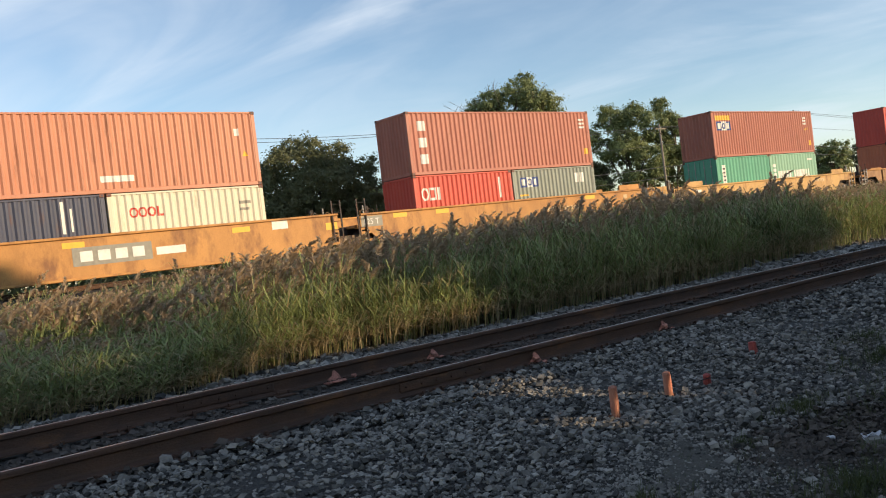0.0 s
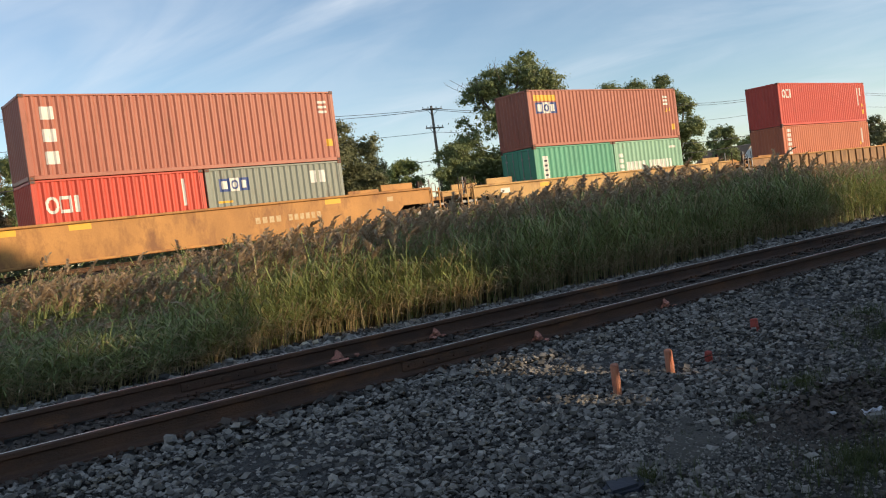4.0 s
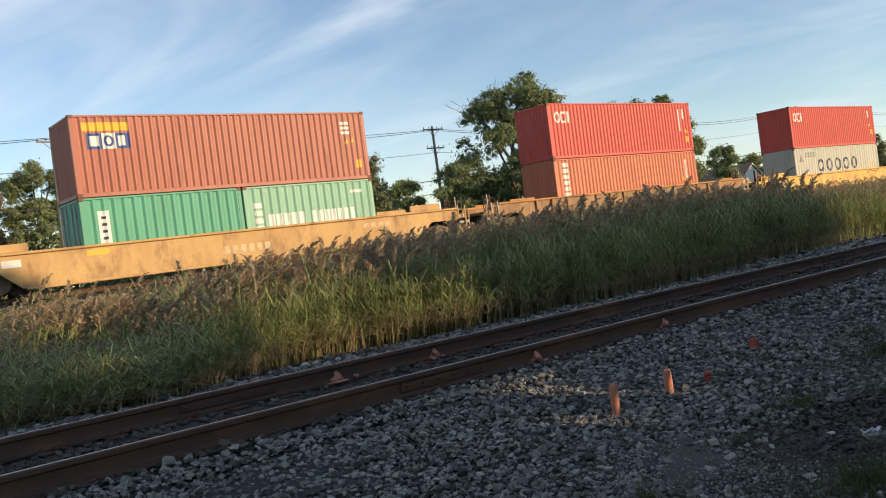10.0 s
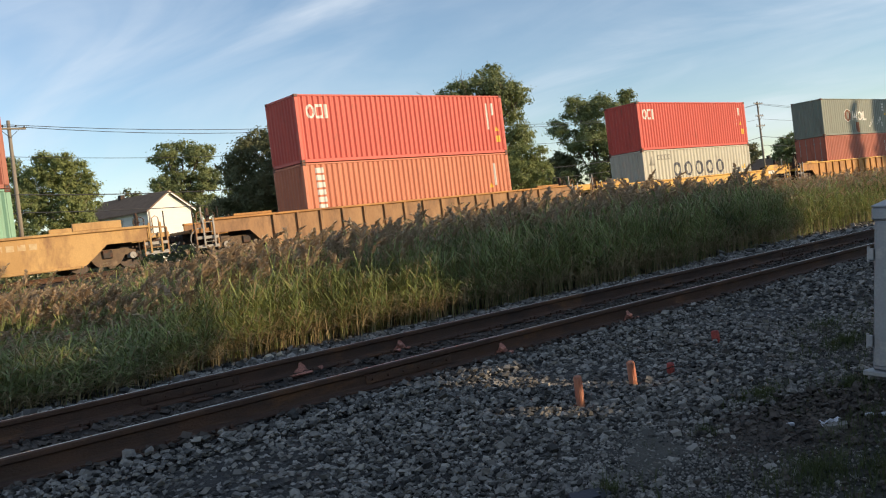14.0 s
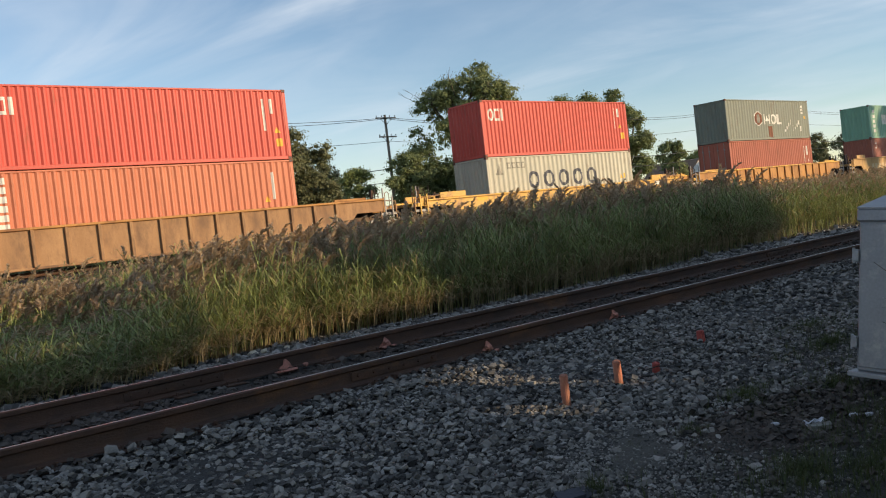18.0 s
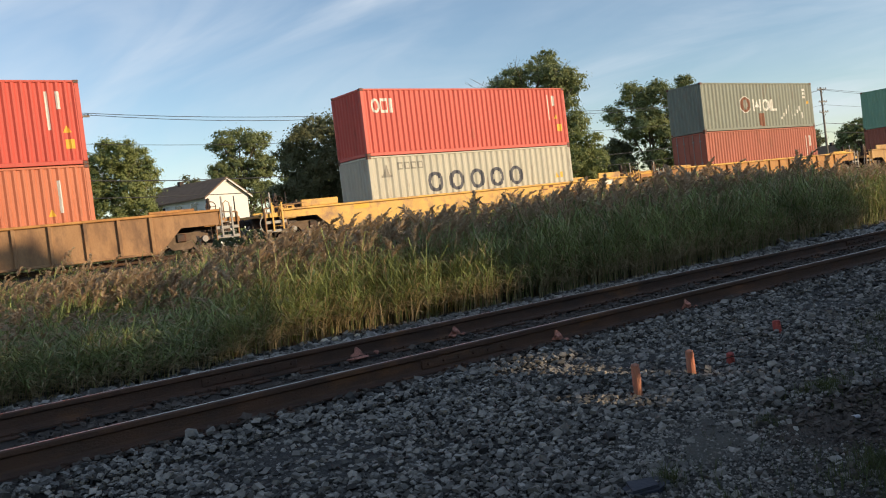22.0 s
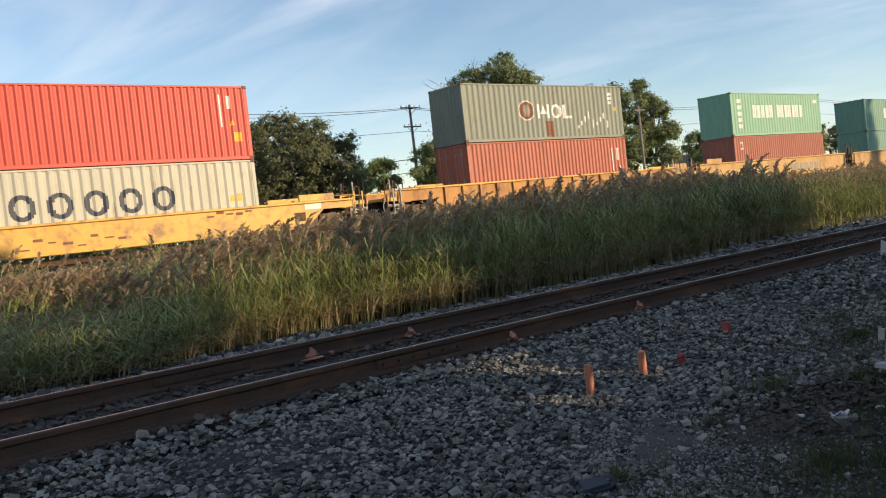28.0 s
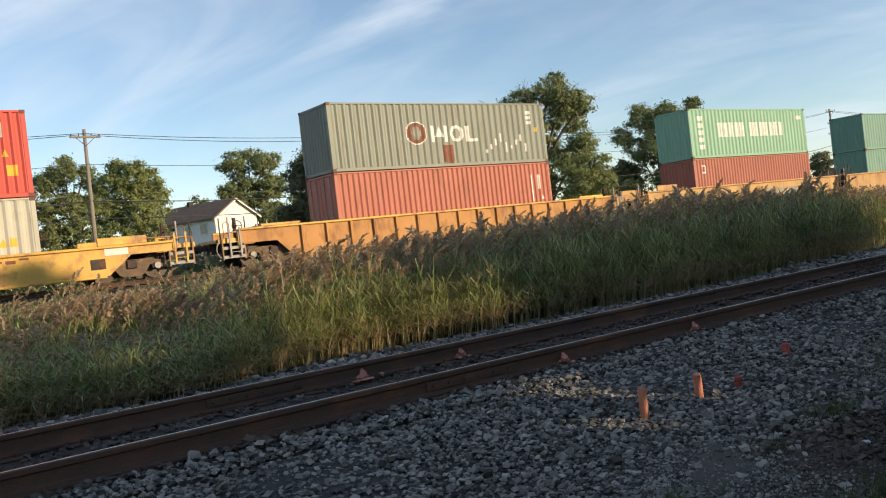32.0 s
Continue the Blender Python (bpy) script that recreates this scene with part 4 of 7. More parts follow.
M_STONE = surf("ballast_stone", (0.205, 0.19, 0.168), (0.096, 0.089, 0.08), 0.85, 0, 8, 60, 0.25, (0.17, 0.145, 0.11), 0.15, 3, vary=0.92, island=True)
M_STONE_RUST = surf("rust_stained_stone", (0.085, 0.068, 0.055), (0.05, 0.04, 0.034), 0.9, 0, 8, 60, 0.25, (0.16, 0.14, 0.12), 0.2, 3, vary=0.45, island=True)
M_STONE1 = surf("ballast_stone_single", (0.205, 0.19, 0.168), (0.096, 0.089, 0.08), 0.85, 0, 8, 60, 0.25, (0.17, 0.145, 0.11), 0.15, 3, vary=0.92)


def build_ground():
    xs = np.concatenate([[-4000, -1500, -600, -250, -120, -60, -30], np.arange(-14, 0, 0.4), np.arange(0, 10, 0.14), np.arange(10, 46, 0.4), [50, 56, 64, 75, 90, 110, 140, 180, 240, 340, 600, 1500, 4000]])
    ys = np.concatenate([[-4000, -1500, -500, -200, -100, -50, -25, -12, -6, -3, -1], np.arange(0, 4, 0.1), np.arange(4, 12, 0.25), np.arange(12, 38, 0.6), [40, 44, 50, 60, 75, 95, 130, 180, 260, 400, 800, 2000, 4500]])
    X, Y = np.meshgrid(xs, ys)
    Z = ground_z(X, Y)
    for i in range(X.shape[0]):
        for j in range(X.shape[1]):
            if -20 < X[i, j] < 60 and -2 < Y[i, j] < 60:
                Z[i, j] += (0.008 if Y[i, j] < 11.5 else 0.035) * noise.noise((X[i, j] * 0.8, Y[i, j] * 0.8, 0)) + 0.004 * noise.noise((X[i, j] * 4, Y[i, j] * 4, 3))
    n = len(xs)
    idx = np.arange(X.size).reshape(X.shape)
    F = np.stack([idx[:-1, :-1], idx[:-1, 1:], idx[1:, 1:], idx[1:, :-1]], -1).reshape(-1, 4)
    cy = ((Y[:-1, :-1] + Y[1:, 1:]) / 2).ravel()
    cx = ((X[:-1, :-1] + X[1:, 1:]) / 2).ravel()
    slots = np.select([cy < -2, cy < 3.05 + 0.15 * np.sin(cx * 1.9), cy < 10.6, cy < 26.5, cy < 36.0], [3, 1, 0, 2, 0], 3)
    me = fast_mesh("ground", np.stack([X, Y, Z], -1).reshape(-1, 3), F, [M_BED, M_DIRT, M_SOIL, M_TURF], slots, True)
    # a ragged patch of paler packed dirt
    rs = np.random.RandomState(2)
    ring = []
    for q in (0.35, 0.7, 1.0):
        for k in range(40):
            a = k * math.pi / 20
            r = q * (1 + 0.16 * math.sin(3 * a + 1) + 0.10 * math.sin(7 * a) + (0.10 * rs.normal() if q == 1 else 0))
            u, w = 0.50 * r * math.cos(a), 0.19 * r * math.sin(a)
            px, py = 3.85 + 0.8 * u - 0.6 * w, 2.9 + 0.6 * u + 0.8 * w
            ring.append((px, py, ground_z(px, py) + 0.008 * noise.noise((px * 0.8, py * 0.8, 0)) + 0.004 * noise.noise((px * 4, py * 4, 3)) + (0.006 if q < 1 else -0.012)))
    faces = [(a * 40 + k, a * 40 + (k + 1) % 40, a * 40 + 40 + (k + 1) % 40, a * 40 + 40 + k) for a in (0, 1) for k in range(40)] + [tuple(range(40))]
    pm = bpy.data.meshes.new("dirt_patch")
    pm.from_pydata([tuple(float(c) for c in p) for p in ring], [], [f[::-1] for f in faces])
    pm.materials.append(M_PALEDIRT)
    tagged(new("dirt_patch", pm), "pale packed dirt among the gravel", "dirt", kind="structure")
    return tagged(new("ground", me), "grey ballast, dirt, reed ditch and turf", "ground", kind="structure")


# ---- the two tracks ----
RAIL_OUTLINE = [(-0.070, 0), (0.070, 0), (0.070, 0.012), (0.016, 0.030), (0.009, 0.045), (0.009, 0.118), (0.034, 0.132), (0.036, 0.160), (0.028, 0.1675), (0.017, 0.1685), (0.011, 0.169), (-0.006, 0.169), (-0.017, 0.1685), (-0.028, 0.1675), (-0.036, 0.160), (-0.034, 0.132), (-0.009, 0.118), (-0.009, 0.045), (-0.016, 0.030), (-0.070, 0.012)]


def rail(parent, y, z0, x0, x1):
    mb = MB()
    n = len(RAIL_OUTLINE)
    mb.v = [(x, y + a, z0 + b) for x in (x0, x1) for a, b in RAIL_OUTLINE]
    mb.f = [(i, (i + 1) % n, n + (i + 1) % n, n + i) for i in range(n)] + [tuple(range(n))[::-1], tuple(range(n, 2 * n))]
    mb.m = [1 if RAIL_OUTLINE[i][1] > 0.1688 and RAIL_OUTLINE[(i + 1) % n][1] > 0.1688 else 0 for i in range(n)] + [0, 0]
    return part("rail", mb, [M_RAIL_SIDE, M_RAIL_TOP], parent, "rusty rail with a polished running band")


def build_tracks(ground):
    near = thing("railway_track", "rusty rails on dark wooden ties in grey ballast", "railway track", kind="structure")
    r1 = rail(near, NEAR_Y, RAIL_Z - 0.169, -60, 140)
    r2 = rail(near, FAR_Y, RAIL_Z - 0.169, -60, 140)
    rng = random.Random(5)
    tie = MB().box(-0.115, -1.32, -0.17, 0.115, 1.32, 0.0, 0.012).mesh("tie", M_TIE)
    plate = MB().box(-0.09, -0.16, 0.0, 0.09, 0.16, 0.018, 0.004)
    for a, b in ((-0.06, -0.10), (0.05, -0.10), (-0.05, 0.10), (0.06, 0.10)):
        plate.box(a - 0.012, b - 0.014, 0.018, a + 0.012, b + 0.014, 0.05, 0.004)
    plate = plate.mesh("tie_plate", M_RAIL_SIDE)
    anchor = MB().box(-0.012, -0.085, -0.02, 0.012, 0.085, 0.014).box(-0.014, -0.10, -0.03, 0.014, -0.07, 0.03).mesh("rail_anchor", M_RAIL_SIDE)
    mid = (NEAR_Y + FAR_Y) / 2
    x = -14.0
    while x < 60:
        q = rng.uniform(-0.04, 0.04)
        part("tie", tie, None, near, at=pose(x + q, mid + rng.uniform(-0.05, 0.05), -0.012, 0, 0, rng.uniform(-1.2, 1.2)))
        if -2 < x < 26:
            for y in (NEAR_Y, FAR_Y):
                part("tie_plate", plate, None, near, at=pose(x + q, y, -0.008))
                if rng.random() < 0.7:
                    part("rail_anchor", anchor, None, near, at=pose(x + q + 0.14, y, 0.012))
        x += 0.52
    for y, x in ((NEAR_Y, 4.42), (FAR_Y, 3.15), (NEAR_Y, 16.2), (FAR_Y, 14.1)):
        for s in (-1, 1):
            jb = MB().box(x - 0.46, y + s * 0.012 - 0.012, 0.05, x + 0.46, y + s * 0.012 + 0.014, 0.125, 0.006)
            for k in range(6):
                bx = x - 0.40 + 0.16 * k
                jb.rod((bx, y + s * 0.02, 0.088), (bx, y + s * 0.045, 0.088), 0.012, n=6)
            part("joint_bar", jb, M_RAIL_SIDE, near)
    far = thing("railway_track", "far track on a low ballast bank carrying the train", "railway track", kind="structure")
    for s in (-1, 1):
        rail(far, MID_Y + s * GAUGE / 2, TRAIN_RAIL - 0.169, -80, 420)
    x = -6.0
    while x < 60:
        part("tie", tie, None, far, at=pose(x, MID_Y, TRAIN_RAIL - 0.175))
        x += 0.55


# ---- plants ----
M_REED = leafy("reed_leaf", (0.06, 0.085, 0.03), (0.40, 0.45, 0.16), through_light=0.16)
M_STRAW = leafy("reed_straw", (0.31, 0.235, 0.12), (0.46, 0.36, 0.20), through_light=0.2)
M_PLUME = leafy("reed_plume", (0.30, 0.21, 0.13), (0.56, 0.43, 0.285), through_light=0.35)
M_LEAF = leafy("tree_leaf", (0.15, 0.19, 0.075), (0.28, 0.31, 0.14))
M_LEAF_LIGHT = leafy("tree_leaf_light", (0.18, 0.22, 0.075), (0.30, 0.33, 0.13))
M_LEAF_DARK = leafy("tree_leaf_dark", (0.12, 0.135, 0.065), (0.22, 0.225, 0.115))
M_LEAF_RED = leafy("tree_leaf_brown", (0.17, 0.12, 0.075), (0.25, 0.19, 0.11))
M_BARK = surf("bark", (0.16, 0.13, 0.10), (0.09, 0.075, 0.06), 0.9, 0, 3, 22, 0.8, stretch=(1, 1, 0.25), dist=0.05)
M_PALE_BARK = surf("pale_bark", (0.42, 0.39, 0.33), (0.25, 0.22, 0.18), 0.85, 0, 4, 22, 0.5, stretch=(1, 1, 0.4), dist=0.03)
M_STALK = leafy("dry_weed_stalk", (0.10, 0.075, 0.04), (0.20, 0.14, 0.075))
M_GRASS = leafy("grass_blade", (0.045, 0.062, 0.02), (0.085, 0.098, 0.035))


def ribbon(pts, widths, side):
    """A tapering strip of triangles along points; side is its sideways direction."""
    v, f = [], []
    for p, w in zip(pts, widths):
        v += [p - side * w, p + side * w]
    for i in range(len(pts) - 1):
        a = 2 * i
        f += [(a, a + 1, a + 3), (a, a + 3, a + 2)]
    return np.array(v), np.array(f)


def reed_shape(rng, plume, leaves, dry, head=1.0, strands=28):
    """One reed of 1 m height: stem, arching leaves, and a feathery head that nods over."""
    V, F, S = [], [], []
    base = 0

    def put(v, f, s):
        nonlocal base
        V.append(v)
        F.append(f + base)
        S.append(np.full(len(f), s))
        base += len(v)
    lean = rng.uniform(0.02, 0.12)
    la = rng.uniform(-0.6, 0.6)
    ld = np.array([math.cos(la), math.sin(la), 0])
    stem = [np.array([0, 0, z]) + ld * lean * z * z for z in (0, 0.35, 0.7, 1.0)]
    a = rng.uniform(0, 3.14)
    put(*ribbon(stem, [0.0028, 0.0025, 0.002, 0.0013], np.array([math.cos(a), math.sin(a), 0])), 1 if dry or rng.random() < 0.25 else 0)
    for k in range(leaves):
        z = rng.uniform(0.24, 0.88)
        p = np.array([0, 0, z]) + ld * lean * z * z
        az = rng.uniform(0, 6.283)
        d = np.array([math.cos(az), math.sin(az), 0])
        ln = rng.uniform(0.13, 0.24)
        rise = rng.uniform(0.9, 2.4)
        m = p + (d * 0.62 + np.array([0, 0, rise * 0.56])) * ln * 0.85
        q = p + (d * 1.5 + np.array([0, 0, rise * 0.36 - 0.14])) * ln
        side = np.array([-d[1], d[0], 0])
        blade = np.array([p - side * 0.003, p + side * 0.003, m - side * 0.0046, m + side * 0.0046, q])
        put(blade, np.array([(0, 1, 3), (0, 3, 2), (2, 3, 4)]), 1 if dry or rng.random() < 0.12 else 0)
    if plume:
        nod = np.array([rng.uniform(0.4, 1.0), rng.uniform(-0.6, 0.6), 0])
        nod /= np.linalg.norm(nod)
        bend = rng.uniform(0.04, 0.10)
        fine = 0.40 / strands
        for k in range(strands):
            q = k / (strands - 1)
            p = stem[-1] + np.array([0, 0, -0.04 + 0.14 * head * q - bend * 0.5 * q * q]) + nod * bend * head * q * q
            az = rng.uniform(0, 6.283)
            d = (np.array([math.cos(az), math.sin(az), 0]) * 0.5 + nod * 0.35 + np.array([0, 0, rng.uniform(0.1, 0.9)])) * rng.uniform(0.034, 0.07) * head * (1.2 - 0.75 * q)
            side = np.cross(d, np.array([0.3, 0.2, 1]))
            side /= np.linalg.norm(side) + 1e-9
            put(np.array([p, p + d * 0.5 - side * fine * head, p + d, p + d * 0.5 + side * fine * head]), np.array([(0, 1, 2), (0, 2, 3)]), 2)
    return np.concatenate(V), np.concatenate(F), np.concatenate(S)


def scatter(shapes, P, H, A, pick, width=None, tilt=None):
    """Copies of small shapes at places P, of heights H, turned by A, joined into arrays."""
    Vs, Fs, Ss, o = [], [], [], 0
    for k, (v, f, s) in enumerate(shapes):
        sel = np.where(pick == k)[0]
        if not len(sel):
            continue
        c, sn = np.cos(A[sel]), np.sin(A[sel])
        w = H[sel] if width is None else width[sel]
        x = v[None, :, 0] * c[:, None] - v[None, :, 1] * sn[:, None]
        y = v[None, :, 0] * sn[:, None] + v[None, :, 1] * c[:, None]
        z = np.repeat(v[None, :, 2], len(sel), 0) * H[sel][:, None]
        x, y = x * w[:, None], y * w[:, None]
        if tilt is not None:
            x, y = x + tilt[sel, 0][:, None] * z, y + tilt[sel, 1][:, None] * z
        Q = np.stack([x + P[sel, 0][:, None], y + P[sel, 1][:, None], z + P[sel, 2][:, None]], -1)
        n = len(v)
        Vs.append(Q.reshape(-1, 3))
        Fs.append((f[None] + (np.arange(len(sel)) * n)[:, None, None]).reshape(-1, 3) + o)
        Ss.append(np.tile(s, len(sel)))
        o += n * len(sel)
    return np.concatenate(Vs), np.concatenate(Fs), np.concatenate(Ss)


def reed_front(x):
    return np.interp(x, [-8, 1, 3.5, 4.6, 6.3, 8, 9.5, 14, 20, 26, 60], [10.7, 10.6, 10.3, 10.8, 11.4, 11.2, 10.95, 11.0, 11.6, 12.2, 13.0])


def reed_height(x, y):
    h = np.interp(x - 0.25 * (y - 11), [-8, 1, 2.6, 3.6, 5.5, 7.4, 9, 11, 13, 15.5, 17.5, 20, 21.8, 22.6, 28, 60], [1.3, 1.35, 1.45, 1.32, 1.5, 1.55, 1.62, 1.72, 1.78, 1.84, 1.92, 2.0, 1.95, 1.85, 1.65, 1.7])
    low = np.where(y < 14, np.interp(x, [4.2, 5.7], [0.68, 1.0]), np.where(y < 17.5, np.interp(x, [4.5, 6.5], [0.78, 1.0]), 1.0))
    return h * low


def build_reeds():
    rs = np.random.RandomState(11)
    rng = random.Random(3)
    green = [reed_shape(rng, True, 12, False) for _ in range(9)]
    bare = [reed_shape(rng, False, 16, False) for _ in range(5)]
    dry = [reed_shape(rng, False, 3, True) for _ in range(4)]
    proud = [reed_shape(rng, True, 4, False, 1.5, 54) for _ in range(8)]
    shapes = green + bare + dry + proud
    P, H, K = [], [], []

    def zone(x0, x1, d0, d1, per, kinds, scale, uneven=0.42):
        n = int((x1 - x0) * (d1 - d0) * per)
        x = rs.uniform(x0, x1, n)
        y = reed_front(x) + rs.uniform(d0, d1, n)
        ok = y < 26.5
        x, y = x[ok], y[ok]
        h = reed_height(x, y) * (1.06 - uneven * rs.uniform(size=len(x)) ** 0.7) * scale
        P.append(np.stack([x, y, ground_z(x, y) - 0.02], -1))
        H.append(h)
        K.append(np.array(kinds)[rs.randint(0, len(kinds), len(x))])
    g, b, d, w = list(range(9)), list(range(9, 14)), list(range(14, 18)), list(range(18, 26))
    zone(-3, 24, 0.0, 1.4, 46, b, 0.86)
    zone(-3, 24, -0.1, 0.8, 90, d, 0.40)
    zone(-3, 5.5, 0.8, 3.5, 40, b + b + b + g, 0.92)
    zone(5.5, 9.5, 0.8, 3.5, 32, g + b, 0.86)
    zone(9.5, 24, 0.8, 3.5, 42, g + b + b, 0.95)
    zone(-3, 24, 3.5, 9, 18, g + b + b + b, 1.0)
    zone(-3, 24, 9, 16, 11, g + b + b + b, 1.0)
    zone(4.6, 9.2, 0.3, 3.0, 21, w, 1.02, 0.36)
    zone(9.2, 24.5, 0.6, 5.0, 7, w, 1.03, 0.32)
    zone(-3, 4.5, 0.8, 3.0, 2, w, 1.0)
    zone(-3, 4.5, 3.0, 6.5, 2.6, w, 1.12, 0.3)
    zone(-3, 24, 6.5, 15, 0.8, w, 1.10)
    zone(24, 40, 0.0, 3.0, 40, b + b + g, 0.95)
    zone(24, 40, 0.2, 3.0, 3, w, 1.0)
    zone(22, 60, 3.0, 15, 5, g + b + b, 1.0)
    zone(22, 60, 2.0, 12, 0.6, w, 1.05)
    zone(40, 75, 0.0, 3.0, 8, b + b + b + g, 1.0)
    # a brown patch of low sedge behind the front reeds, and dry grass on the bank of the far track
    for x0, x1, y0, y1, n, h0, h1, kinds in ((3.0, 5.3, 14.0, 17.0, 230, 0.95, 1.30, w), (1.0, 6.0, 15.0, 22.0, 420, 0.5, 0.9, d + w), (26, 125, 26.6, 29.3, 5200, 0.35, 0.85, d + d + w), (26, 125, 24.5, 28.0, 2600, 0.7, 1.1, b + w)):
        x, y = rs.uniform(x0, x1, n), rs.uniform(y0, y1, n)
        P.append(np.stack([x, y, ground_z(x, y) - 0.02], -1))
        H.append(rs.uniform(h0, h1, n))
        K.append(np.array(kinds)[rs.randint(0, len(kinds), n)])
    P, H, K = np.concatenate(P), np.concatenate(H), np.concatenate(K)
    A = rs.normal(0.0, 1.1, len(P))
    tilt = rs.normal(0, 0.05, (len(P), 2)) + np.array([0.05, 0.0])
    V, F, S = scatter(shapes, P, H, A, K, width=np.maximum(H, 1.3) * 1.25, tilt=tilt)
    ob = new("reed_bed", fast_mesh("reed_bed", V, F, [M_REED, M_STRAW, M_PLUME], S))
    tagged(ob, "tall green reeds with brown feathery heads", "reeds", kind="stuff")


def crown_leaves(rs, C, RAD, middle, size, leaves, tuft, flat=0.7, cut=None):
    """Leaves in tufts: each lobe carries tufts on its shell, each tuft is a dense flattened head of small leaves with dark space between."""
    nt = max(24, leaves // 62)
    lob = rs.choice(len(C), nt, p=RAD ** 2 / (RAD ** 2).sum())
    d = rs.normal(size=(nt, 3))
    d[:, 2] += 0.25
    d /= np.linalg.norm(d, axis=1)[:, None]
    heart = C[lob] + d * (RAD[lob] * rs.uniform(0.45, 1.0, nt) ** 0.5)[:, None] * np.array([1.0, 1.0, 0.9])
    rad = tuft * rs.uniform(0.55, 1.35, nt)
    own = rs.choice(nt, leaves, p=rad ** 1.6 / (rad ** 1.6).sum())
    q = rs.normal(size=(leaves, 3))
    q /= np.linalg.norm(q, axis=1)[:, None]
    p = heart[own] + q * (rad[own] * np.abs(rs.normal(0.35, 0.42, leaves)))[:, None] * np.array([1, 1, flat])
    keep = p[:, 2] > 0.25
    if cut is not None:
        keep &= ~cut(p)
    p, q, own = p[keep], q[keep], own[keep]
    n = len(p)
    out = p - middle
    nrm = q * 0.75 + out / (np.linalg.norm(out, axis=1)[:, None] + 1e-6) * 0.55 + rs.normal(0, 0.42, (n, 3)) + np.array([0, 0, 0.25])
    nrm /= np.linalg.norm(nrm, axis=1)[:, None]
    u = np.cross(nrm, rs.normal(size=(n, 3)))
    u /= np.linalg.norm(u, axis=1)[:, None]
    w = np.cross(nrm, u)
    s = (size * rs.uniform(0.55, 1.3, n))[:, None]
    V = np.stack([p - u * s, p - w * s * 0.52 + nrm * s * 0.12, p + u * s, p + w * s * 0.52 + nrm * s * 0.12], 1).reshape(-1, 3)
    return V, np.arange(4 * n).reshape(n, 4)


